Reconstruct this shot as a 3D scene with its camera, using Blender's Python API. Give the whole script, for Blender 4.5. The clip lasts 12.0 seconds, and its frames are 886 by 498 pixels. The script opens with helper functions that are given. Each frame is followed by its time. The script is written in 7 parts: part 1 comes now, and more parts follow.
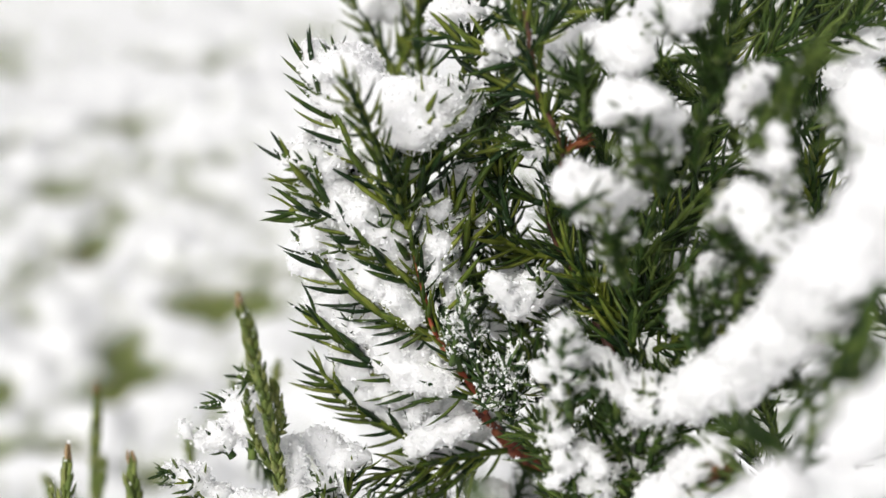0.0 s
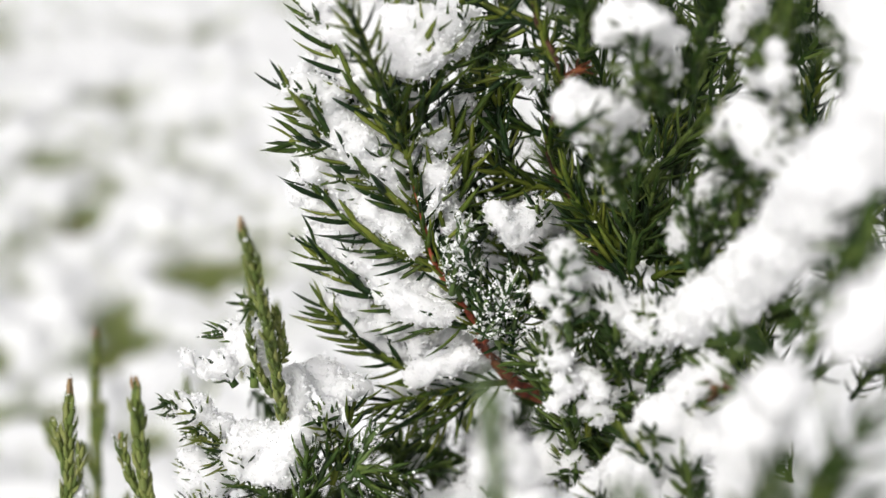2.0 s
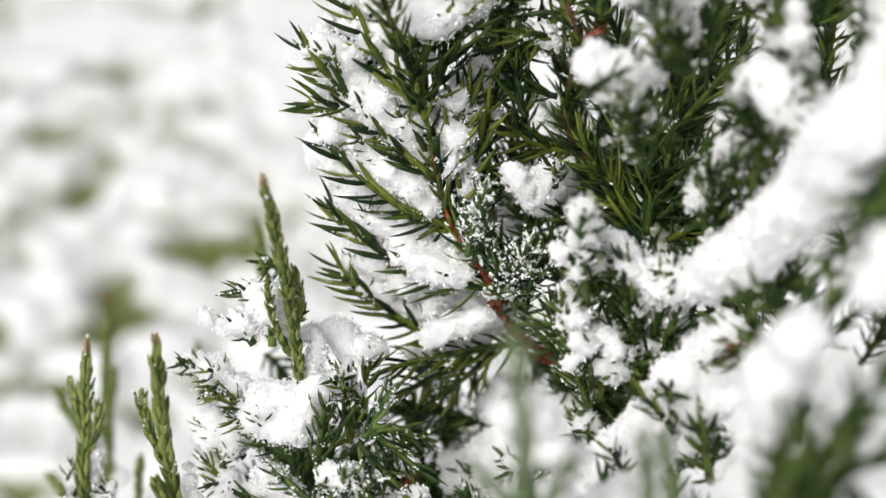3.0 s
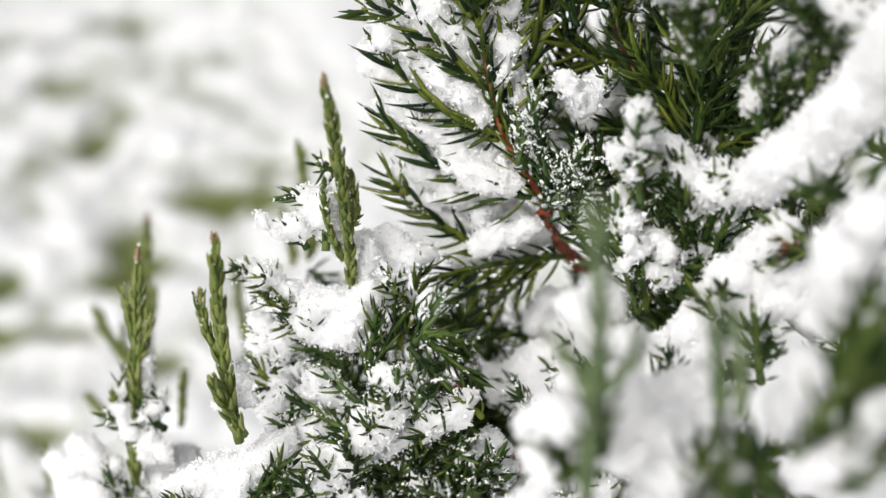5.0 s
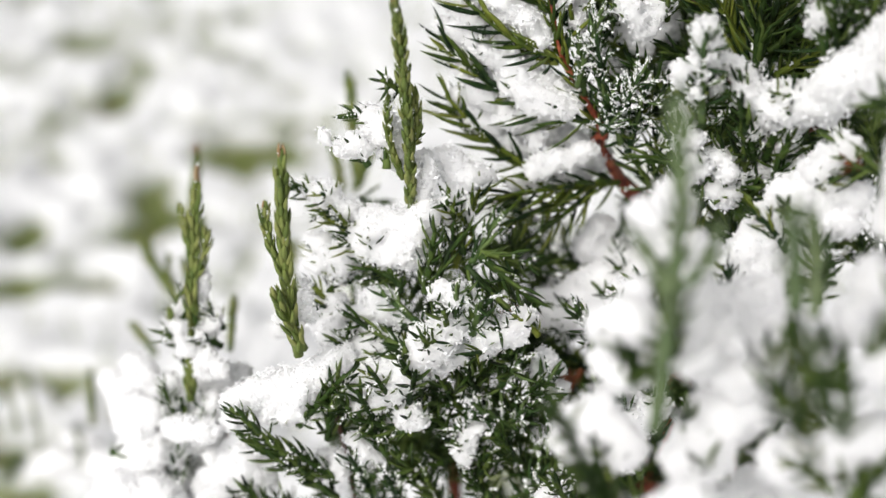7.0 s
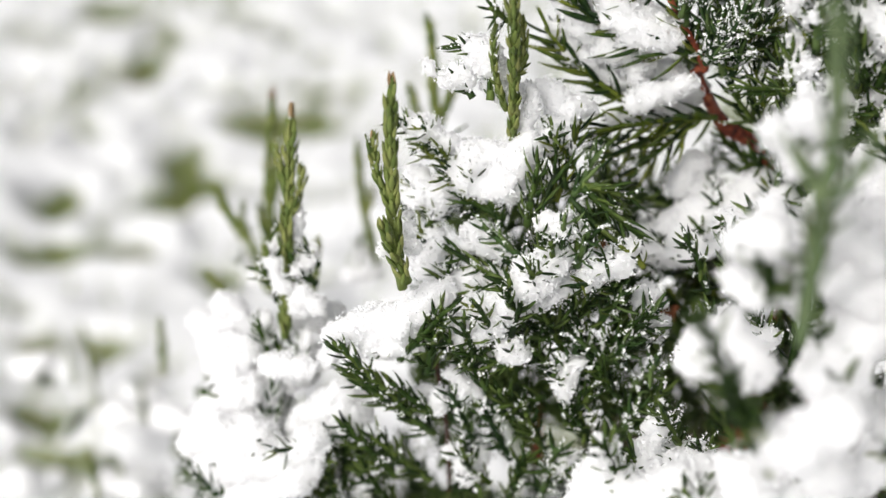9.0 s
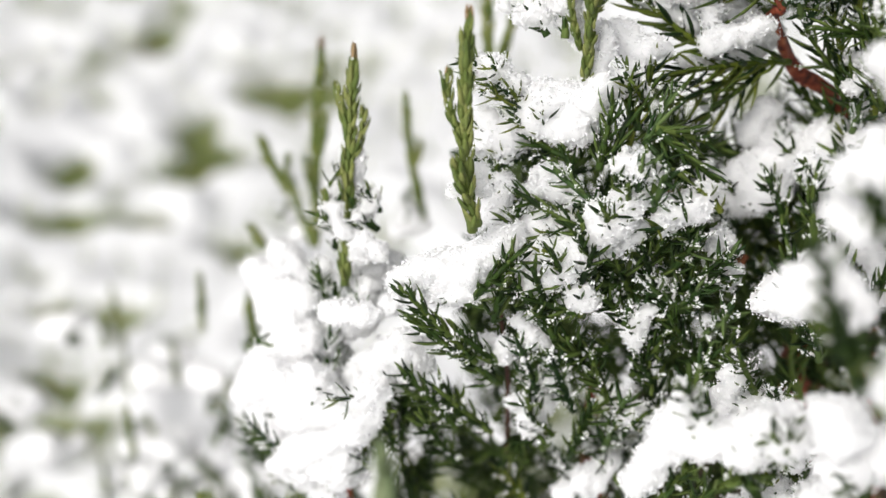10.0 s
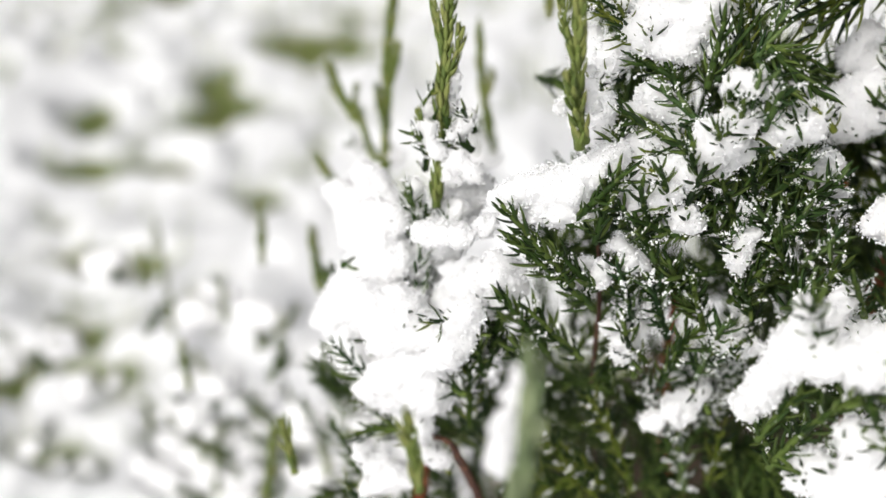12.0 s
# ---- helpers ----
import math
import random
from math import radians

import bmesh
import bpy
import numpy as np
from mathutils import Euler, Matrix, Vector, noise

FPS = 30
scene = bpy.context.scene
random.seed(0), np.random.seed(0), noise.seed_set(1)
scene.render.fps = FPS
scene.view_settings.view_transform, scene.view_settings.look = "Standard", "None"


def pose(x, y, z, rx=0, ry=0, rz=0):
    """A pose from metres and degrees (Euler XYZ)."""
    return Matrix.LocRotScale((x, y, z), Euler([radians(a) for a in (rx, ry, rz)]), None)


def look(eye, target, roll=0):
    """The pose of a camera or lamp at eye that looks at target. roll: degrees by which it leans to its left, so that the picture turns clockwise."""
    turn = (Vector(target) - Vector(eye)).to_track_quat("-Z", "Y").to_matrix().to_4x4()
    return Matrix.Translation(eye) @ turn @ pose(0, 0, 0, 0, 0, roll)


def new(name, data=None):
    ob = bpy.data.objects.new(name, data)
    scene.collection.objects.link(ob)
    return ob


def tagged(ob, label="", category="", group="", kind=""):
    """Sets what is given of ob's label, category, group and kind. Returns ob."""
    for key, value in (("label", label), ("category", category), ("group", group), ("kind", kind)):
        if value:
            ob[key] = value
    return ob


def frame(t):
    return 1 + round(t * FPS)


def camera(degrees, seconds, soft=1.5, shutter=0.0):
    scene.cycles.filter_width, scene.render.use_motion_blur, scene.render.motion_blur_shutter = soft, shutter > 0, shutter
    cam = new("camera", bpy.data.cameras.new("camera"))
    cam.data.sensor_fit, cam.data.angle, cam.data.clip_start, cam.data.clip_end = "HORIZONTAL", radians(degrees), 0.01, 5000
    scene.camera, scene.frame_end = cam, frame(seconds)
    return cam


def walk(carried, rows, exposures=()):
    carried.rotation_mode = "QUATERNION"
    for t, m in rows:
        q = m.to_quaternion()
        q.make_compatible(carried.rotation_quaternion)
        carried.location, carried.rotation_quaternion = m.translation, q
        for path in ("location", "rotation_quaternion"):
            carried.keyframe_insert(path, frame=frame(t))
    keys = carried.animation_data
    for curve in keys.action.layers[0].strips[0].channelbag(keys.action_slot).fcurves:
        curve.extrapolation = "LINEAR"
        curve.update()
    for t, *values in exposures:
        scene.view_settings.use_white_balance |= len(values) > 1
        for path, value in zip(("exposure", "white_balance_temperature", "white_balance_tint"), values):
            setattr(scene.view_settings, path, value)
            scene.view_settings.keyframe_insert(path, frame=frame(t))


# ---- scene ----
cam = camera(35.8, 12.0)
PATH = [
    (0, (0.0060, 0.0499, 0.7284), (-0.0350, 1.8985, -0.0337), 0.64),
    (0.5, (0.0070, 0.0488, 0.7276), (-0.0330, 1.8963, -0.0373), 0.54),
    (1, (0.0080, 0.0474, 0.7247), (-0.0290, 1.8906, -0.0507), 0.45),
    (1.5, (0.0060, 0.0462, 0.7228), (-0.0260, 1.8870, -0.0584), 0.47),
    (2, (0.0040, 0.0437, 0.7191), (-0.0220, 1.8794, -0.0744), 0.50),
    (2.5, (0.0000, 0.0413, 0.7164), (-0.0200, 1.8716, -0.0896), 0.92),
    (3, (-0.0010, 0.0392, 0.7156), (-0.0190, 1.8644, -0.1020), 0.93),
    (5, (-0.0120, 0.0298, 0.7047), (-0.0340, 1.8329, -0.1605), 1.31),
    (5.5, (-0.0150, 0.0285, 0.7018), (-0.0380, 1.8256, -0.1756), 1.61),
    (6, (-0.0170, 0.0274, 0.7010), (-0.0430, 1.8197, -0.1861), 1.59),
    (6.5, (-0.0190, 0.0240, 0.6984), (-0.0520, 1.8106, -0.2000), 1.86),
    (7, (-0.0230, 0.0207, 0.6957), (-0.0590, 1.8028, -0.2113), 2.05),
    (8.8, (-0.0400, 0.0145, 0.6864), (-0.0900, 1.7852, -0.2421), 1.79),
    (9, (-0.0440, 0.0164, 0.6852), (-0.0990, 1.7813, -0.2540), 1.57),
    (9.5, (-0.0520, 0.0157, 0.6802), (-0.1110, 1.7750, -0.2692), 1.95),
    (10, (-0.0600, 0.0189, 0.6728), (-0.1160, 1.7705, -0.2909), 2.06),
    (10.5, (-0.0650, 0.0204, 0.6686), (-0.1200, 1.7626, -0.3120), 2.26),
    (11, (-0.0710, 0.0210, 0.6655), (-0.1240, 1.7558, -0.3283), 2.47),
    (11.5, (-0.0780, 0.0196, 0.6626), (-0.1290, 1.7484, -0.3417), 2.68),
    (12, (-0.0840, 0.0183, 0.6598), (-0.1340, 1.7428, -0.3519), 2.88),
]
walk(cam, [(t, look(eye, target, roll)) for t, eye, target, roll in PATH], exposures=[(0.0, -0.24, 6500, 11), (12.0, -0.24, 6500, 11)])
# shallow depth of field, focused on the nearest fan of sprigs
cam.data.dof.use_dof = True
cam.data.dof.focus_distance = 0.322
cam.data.dof.aperture_fstop = 7.1
cam.data.dof.aperture_blades = 0

# ---- light: bright overcast winter sky ----
world = bpy.data.worlds.new("overcast")
scene.world = world
world.use_nodes = True
wn, wl = world.node_tree.nodes, world.node_tree.links
wn.clear()
sky = wn.new("ShaderNodeTexSky")
sky.sky_type = "NISHITA"
sky.sun_disc = False
sky.sun_elevation = radians(42)
sky.sun_rotation = radians(-147)
sky.air_density = 1.0
sky.dust_density = 4.0
pale = wn.new("ShaderNodeHueSaturation")
pale.inputs["Saturation"].default_value = 0.12
wback = wn.new("ShaderNodeBackground")
wback.inputs["Strength"].default_value = 0.115
wout = wn.new("ShaderNodeOutputWorld")
wl.new(sky.outputs[0], pale.inputs["Color"])
wl.new(pale.outputs[0], wback.inputs["Color"])
wl.new(wback.outputs[0], wout.inputs["Surface"])
sun_data = bpy.data.lights.new("sun", "SUN")
sun_data.energy = 2.5
sun_data.angle = radians(38)
sun_data.color = (1.0, 0.97, 0.93)
sun = new("sun", sun_data)
sun.matrix_world = look((-1.9, -2.9, 3.1), (0, 0, 0))


# ---- materials ----
def material(name):
    m = bpy.data.materials.new(name)
    m.use_nodes = True
    n = m.node_tree.nodes
    return m, n, m.node_tree.links, n["Principled BSDF"]


def ramp(nodes, *stops):
    r = nodes.new("ShaderNodeValToRGB")
    r.color_ramp.elements[0].position, r.color_ramp.elements[0].color = stops[0][0], (*stops[0][1], 1)
    r.color_ramp.elements[1].position, r.color_ramp.elements[1].color = stops[-1][0], (*stops[-1][1], 1)
    for at, colour in stops[1:-1]:
        r.color_ramp.elements.new(at).color = (*colour, 1)
    return r


def noise_node(nodes, links, scale, detail=3.0):
    tex = nodes.new("ShaderNodeTexNoise")
    tex.inputs["Scale"].default_value, tex.inputs["Detail"].default_value = scale, detail
    geo = nodes.new("ShaderNodeNewGeometry")
    links.new(geo.outputs["Position"], tex.inputs["Vector"])
    return tex


def leaf_material(name, stops, rough):
    """Needle green that varies from needle to needle, with blotches along it."""
    m, n, l, bsdf = material(name)
    geo, info = n.new("ShaderNodeNewGeometry"), n.new("ShaderNodeObjectInfo")
    add, frac = n.new("ShaderNodeMath"), n.new("ShaderNodeMath")
    frac.operation = "FRACT"
    l.new(geo.outputs["Random Per Island"], add.inputs[0])
    l.new(info.outputs["Random"], add.inputs[1])
    l.new(add.outputs[0], frac.inputs[0])
    tex = noise_node(n, l, 260.0)
    mix = n.new("ShaderNodeMath")
    mix.operation = "MULTIPLY_ADD"
    mix.inputs[1].default_value, mix.inputs[2].default_value = 0.55, 0.0
    l.new(frac.outputs[0], mix.inputs[0])
    half = n.new("ShaderNodeMath")
    half.operation = "MULTIPLY"
    half.inputs[1].default_value = 0.5
    l.new(tex.outputs["Fac"], half.inputs[0])
    l.new(half.outputs[0], mix.inputs[2])
    r = ramp(n, *stops)
    l.new(mix.outputs[0], r.inputs[0])
    l.new(r.outputs[0], bsdf.inputs["Base Color"])
    bsdf.inputs["Roughness"].default_value = rough
    bsdf.inputs["Specular IOR Level"].default_value = 0.22
    bump = n.new("ShaderNodeBump")
    bump.inputs["Strength"].default_value, bump.inputs["Distance"].default_value = 0.25, 0.0003
    fine = noise_node(n, l, 2200.0)
    l.new(fine.outputs["Fac"], bump.inputs["Height"])
    l.new(bump.outputs[0], bsdf.inputs["Normal"])
    return m


needle_green = leaf_material("needle_green", [(0.15, (0.004, 0.012, 0.004)), (0.40, (0.014, 0.036, 0.008)),
                                              (0.58, (0.066, 0.104, 0.013)), (0.92, (0.22, 0.245, 0.038))], 0.5)
tuft_green = leaf_material("tuft_green", [(0.15, (0.003, 0.010, 0.004)), (0.5, (0.033, 0.067, 0.011)),
                                          (0.9, (0.15, 0.205, 0.048))], 0.55)
frosted_green = leaf_material("frosted_green", [(0.15, (0.008, 0.026, 0.009)), (0.5, (0.044, 0.090, 0.022)),
                                                (0.9, (0.14, 0.20, 0.065))], 0.55)
shoot_green = leaf_material("shoot_green", [(0.15, (0.070, 0.110, 0.024)), (0.5, (0.145, 0.190, 0.046)),
                                            (0.9, (0.27, 0.28, 0.095))], 0.55)
pale_green = leaf_material("pale_green", [(0.15, (0.11, 0.155, 0.075)), (0.5, (0.18, 0.23, 0.115)), (0.9, (0.30, 0.34, 0.20))], 0.6)
soft_green = leaf_material("soft_green", [(0.15, (0.07, 0.115, 0.045)), (0.5, (0.12, 0.17, 0.078)), (0.9, (0.22, 0.27, 0.14))], 0.6)
tip_brown = leaf_material("tip_brown", [(0.2, (0.20, 0.11, 0.05)), (0.8, (0.42, 0.30, 0.16))], 0.6)
dead_orange = leaf_material("dead_orange", [(0.2, (0.09, 0.025, 0.012)), (0.8, (0.27, 0.09, 0.035))], 0.6)


def bark_material(name, *stops):
    m, n, l, bsdf = material(name)
    tex = noise_node(n, l, 420.0, 6.0)
    r = ramp(n, *stops)
    l.new(tex.outputs["Fac"], r.inputs[0])
    l.new(r.outputs[0], bsdf.inputs["Base Color"])
    bsdf.inputs["Roughness"].default_value = 0.65
    bump = n.new("ShaderNodeBump")
    bump.inputs["Strength"].default_value, bump.inputs["Distance"].default_value = 0.7, 0.0008
    l.new(tex.outputs["Fac"], bump.inputs["Height"])
    l.new(bump.outputs[0], bsdf.inputs["Normal"])
    return m


bark = bark_material("bark", (0.32, (0.035, 0.008, 0.005)), (0.5, (0.25, 0.046, 0.019)), (0.72, (0.45, 0.14, 0.06)))
twig_bark = bark_material("twig_bark", (0.32, (0.020, 0.009, 0.006)), (0.5, (0.070, 0.026, 0.014)), (0.72, (0.17, 0.075, 0.04)))


def snow_material(name, inside):
    m, n, l, bsdf = material(name)
    tex = noise_node(n, l, 180.0, 4.0)
    r = ramp(n, (0.3, (0.945, 0.95, 0.96)), (0.65, (0.982, 0.984, 0.986)))
    l.new(tex.outputs["Fac"], r.inputs[0])
    l.new(r.outputs[0], bsdf.inputs["Base Color"])
    bsdf.inputs["Roughness"].default_value = 0.55
    bsdf.inputs["Specular IOR Level"].default_value = 0.3
    bsdf.inputs["Subsurface Weight"].default_value = inside
    bsdf.inputs["Subsurface Radius"].default_value = (1.0, 1.0, 1.0)
    bsdf.inputs["Subsurface Scale"].default_value = 0.006
    fine = noise_node(n, l, 1900.0, 4.0)
    bump = n.new("ShaderNodeBump")
    bump.inputs["Strength"].default_value, bump.inputs["Distance"].default_value = 0.5, 0.0006
    l.new(fine.outputs["Fac"], bump.inputs["Height"])
    l.new(bump.outputs[0], bsdf.inputs["Normal"])
    return m


snow_white = snow_material("snow", 0.75)
grain_white = snow_material("snow_grain", 0.0)


# ---- mesh helpers ----
def mesh_of(name, verts, faces, *materials, smooth=True, slots=None):
    me = bpy.data.meshes.new(name)
    verts = np.asarray(verts, dtype=np.float32)
    if isinstance(faces, np.ndarray):
        count = np.full(len(faces), faces.shape[1])
        flat = faces.ravel()
    else:
        count = np.array([len(f) for f in faces])
        flat = np.concatenate([np.asarray(f) for f in faces])
    me.vertices.add(len(verts))
    me.vertices.foreach_set("co", verts.ravel())
    me.loops.add(len(flat))
    me.loops.foreach_set("vertex_index", flat.astype(np.int32))
    me.polygons.add(len(count))
    me.polygons.foreach_set("loop_start", (np.cumsum(count) - count).astype(np.int32))
    for m in materials:
        me.materials.append(m)
    me.polygons.foreach_set("use_smooth", np.full(len(count), smooth))
    if slots is not None:
        me.polygons.foreach_set("material_index", np.asarray(slots, dtype=np.int32))
    me.update(calc_edges=True)
    return me


def lattice(i, j, k, seed):
    """A repeatable random number for each corner of a lattice."""
    h = np.sin(i * 127.1 + j * 311.7 + k * 74.7 + seed * 19.19) * 43758.5453
    return h - np.floor(h)


def value_noise(p, seed=0.0):
    """Smooth noise between -1 and 1 at the points p."""
    c = np.floor(p)
    f = p - c
    f = f * f * (3 - 2 * f)
    total = 0.0
    for dx in (0, 1):
        for dy in (0, 1):
            for dz in (0, 1):
                w = ((f[..., 0] if dx else 1 - f[..., 0]) * (f[..., 1] if dy else 1 - f[..., 1])
                     * (f[..., 2] if dz else 1 - f[..., 2]))
                total = total + w * lattice(c[..., 0] + dx, c[..., 1] + dy, c[..., 2] + dz, seed)
    return total * 2 - 1


def surface_net(field, origin, cell):
    """The skin of a field's inside (below zero), one vertex to a cell that it crosses."""
    inside = field < 0
    nx, ny, nz = field.shape
    corner = [(a, b, c) for a in (0, 1) for b in (0, 1) for c in (0, 1)]

    def cut(arr, o):
        return arr[o[0]:nx - 1 + o[0], o[1]:ny - 1 + o[1], o[2]:nz - 1 + o[2]]

    count = sum(cut(inside, o).astype(int) for o in corner)
    active = (count > 0) & (count < 8)
    where = np.argwhere(active)
    index = -np.ones(active.shape, dtype=int)
    index[active] = np.arange(len(where))
    place, hits = np.zeros((len(where), 3)), np.zeros(len(where))
    for o in corner:
        for axis in range(3):
            if o[axis]:
                continue
            q = list(o)
            q[axis] = 1
            va, vb = cut(field, o)[active], cut(field, q)[active]
            cross = (va < 0) != (vb < 0)
            t = np.where(cross, va / np.where(va == vb, 1, va - vb), 0)
            at = np.tile(np.array(o, float), (len(where), 1))
            at[:, axis] += t
            place += at * cross[:, None]
            hits += cross
    verts = origin + cell * (where + place / hits[:, None])
    faces = []
    for axis in range(3):
        u, v = (axis + 1) % 3, (axis + 2) % 3
        lo, hi = [slice(None)] * 3, [slice(None)] * 3
        lo[axis], hi[axis] = slice(0, -1), slice(1, None)
        cross = inside[tuple(lo)] != inside[tuple(hi)]
        at = np.argwhere(cross)
        ok = ((at[:, u] > 0) & (at[:, v] > 0) & (at[:, u] < field.shape[u] - 1) & (at[:, v] < field.shape[v] - 1))
        at = at[ok]
        ring = []
        for du, dv in ((-1, -1), (0, -1), (0, 0), (-1, 0)):
            q = at.copy()
            q[:, u] += du
            q[:, v] += dv
            ring.append(index[q[:, 0], q[:, 1], q[:, 2]])
        quad = np.stack(ring, 1)
        turned = ~inside[at[:, 0], at[:, 1], at[:, 2]]
        quad[turned] = quad[turned][:, ::-1]
        faces.append(quad)
    return verts, np.concatenate(faces)


# ---- snow ----
rng = np.random.default_rng(7)
FLAKE_V = np.array([(1, 0, -.4), (-.6, .8, -.35), (-.5, -.9, -.3), (0, 0, .9)], float)
FLAKE_F = np.array([(0, 1, 3), (1, 2, 3), (2, 0, 3), (0, 2, 1)])


def flakes(places, low, high):
    """Small angular grains of snow at the places, as one set of verts and faces."""
    k = len(places)
    q = rng.normal(size=(k, 3, 3))
    q, _ = np.linalg.qr(q)
    q = q * np.sign(np.linalg.det(q))[:, None, None]
    size = rng.uniform(low, high, (k, 1, 1)) * rng.uniform(0.5, 1.3, (k, 1, 3))
    v = np.einsum("fi,kij->kfj", FLAKE_V, q * size.transpose(0, 2, 1)) + places[:, None, :]
    f = FLAKE_F[None] + 4 * np.arange(k)[:, None, None]
    return v.reshape(-1, 3), f.reshape(-1, 3)


SKIN_GRAINS = []
CRUMBS = []
SNOW_LABEL = "crumbly clump of fresh white snow lying on juniper sprigs"


def snow_clump(lumps, cell=0.0008, label=SNOW_LABEL, group="snow clumps on the juniper", grains=1.0, twigs=0.26, apart=True):
    """One clump of snow grown together from round lumps (x, y, z, radius), with a grainy skin."""
    lumps = np.array(lumps, float)
    for x, y, z, r in lumps:
        if cell < 0.0014 and random.random() < twigs:
            d = np.array((random.gauss(-0.35, 0.5), random.gauss(-0.35, 0.4), random.gauss(0.8, 0.35)))
            d *= max(r, 0.0035) * random.uniform(1.0, 1.5) / np.linalg.norm(d)
            q = np.array((x, y, z)) + np.array((random.gauss(-0.2, 0.5) * r, random.gauss(-0.45, 0.3) * r, -0.4 * r))
            sprig(random.choice(("open", "tuft")), q - d, q + 0.1 * r, q + d, length=min(0.0072, 0.0045 + 0.35 * r), frost=0.4)
    # snow bridges the gaps between neighbouring lumps
    gap = np.linalg.norm(np.diff(lumps[:, :3], axis=0), axis=1)
    joint = (gap > 1.1 * (lumps[1:, 3] + lumps[:-1, 3])) & (gap < 0.014)
    lumps = np.vstack([lumps, (0.5 * (lumps[1:] + lumps[:-1]) * (1, 1, 1, 0.92))[joint]])
    mean = lumps[:, 3].mean()
    lo = (lumps[:, :3] - lumps[:, 3:] * 1.75).min(0) - 2 * cell
    hi = (lumps[:, :3] + lumps[:, 3:] * 1.75).max(0) + 2 * cell
    size = np.ceil((hi - lo) / cell).astype(int) + 1
    grid = np.stack(np.meshgrid(*[np.arange(s) for s in size], indexing="ij"), -1) * cell + lo
    seed = float(len(bpy.data.meshes) % 97)
    bend = np.stack([value_noise(grid / (1.7 * mean), seed + 5 + k) for k in range(3)], -1)
    grid = grid + 0.3 * mean * bend
    field = None
    blend = 1.1 * mean
    for x, y, z, r in lumps:
        d = np.sqrt((grid[..., 0] - x) ** 2 + (grid[..., 1] - y) ** 2 + ((grid[..., 2] - z) * 1.15) ** 2) - r
        if field is None:
            field = d
        else:
            h = np.clip(0.5 + 0.5 * (field - d) / blend, 0, 1)
            field = field * (1 - h) + d * h - blend * h * (1 - h)
    field = field + 0.11 * mean * value_noise(grid / (0.8 * mean), seed) + 0.0008 * value_noise(grid / 0.0045, seed + 1)
    field = field + 0.0010 * value_noise(grid / 0.0019, seed + 2)
    for axis in range(3):
        for end in (0, -1):
            edge = [slice(None)] * 3
            edge[axis] = end
            field[tuple(edge)] = cell
    v, f = surface_net(field, lo, cell)
    tri = np.concatenate([f[:, (0, 1, 2)], f[:, (0, 2, 3)]])
    area = 0.5 * np.linalg.norm(np.cross(v[tri[:, 1]] - v[tri[:, 0]], v[tri[:, 2]] - v[tri[:, 0]]), axis=1)
    piece = np.arange(len(v))
    while True:
        low = piece.copy()
        m = piece[f].min(1)
        for j in range(4):
            np.minimum.at(low, f[:, j], m)
        low = low[low]
        if (low == piece).all():
            break
        piece = low
    owner = piece[tri[:, 0]]
    names, back = np.unique(owner, return_inverse=True)
    sizes = np.bincount(back, area)
    made = None
    scale = max(1.0, cell / 0.001)
    for which, total in zip(names, sizes):
        if total < 0.12 * sizes.max():
            continue
        mine = owner == which
        k = int(min(4500, grains * total / 0.75e-6 / scale ** 2.5))
        pick = rng.choice(np.flatnonzero(mine), k, p=area[mine] / total)
        w = rng.dirichlet((1, 1, 1), k)
        face = np.cross(v[tri[pick, 1]] - v[tri[pick, 0]], v[tri[pick, 2]] - v[tri[pick, 0]])
        face /= np.linalg.norm(face, axis=1)[:, None] + 1e-12
        SKIN_GRAINS.append(((v[tri[pick]] * w[:, :, None]).sum(1) + face * np.minimum(rng.exponential(0.00032, (k, 1)), 0.0011) * scale, scale))
        used = np.flatnonzero(piece == which)
        renumber = np.zeros(len(v), int)
        renumber[used] = np.arange(len(used))
        skin = renumber[f[piece[f[:, 0]] == which]]
        if not apart or total < 0.5 * sizes.max():
            CRUMBS.append((v[used], skin))
            continue
        mesh = mesh_of("snow_clump", v[used], skin, snow_white)
        made = tagged(new("snow_clump", mesh), label, "snow", group)
    return made


# ---- juniper ----
juniper = tagged(new("juniper_shrub"), "low evergreen juniper shrub with sharp green needles under fresh snow", "shrub")
juniper.location = (0.12, 0.36, 0.0)
bpy.context.view_layer.update()
GRAINS = []


def part(name, me, parent, label="", kind=""):
    ob = new(name, me)
    ob.parent = parent
    ob.matrix_parent_inverse = parent.matrix_world.inverted()
    return tagged(ob, label, kind=kind)


def tube(points, radii, sides=8, rough=0.0):
    """A closed tube through the points."""
    points, radii = np.array(points, float), np.array(radii, float)
    tangent = np.gradient(points, axis=0)
    tangent /= np.linalg.norm(tangent, axis=1)[:, None]
    side = np.cross(tangent, (0.3, 0.2, 0.93))
    side /= np.linalg.norm(side, axis=1)[:, None]
    other = np.cross(tangent, side)
    verts, faces = [], []
    for i, (p, r) in enumerate(zip(points, radii)):
        for j in range(sides):
            a = 2 * math.pi * j / sides
            rr = r * (1 + rough * value_noise(np.array([i * 0.45, j * 0.9, r * 900.0]), 3.0))
            verts.append(p + rr * (math.cos(a) * side[i] + math.sin(a) * other[i]))
    for i in range(len(points) - 1):
        for j in range(sides):
            a, b = i * sides + j, i * sides + (j + 1) % sides
            faces.append((a, b, b + sides, a + sides))
    faces.append(tuple(range(sides))[::-1])
    faces.append(tuple(range((len(points) - 1) * sides, len(points) * sides)))
    return verts, faces


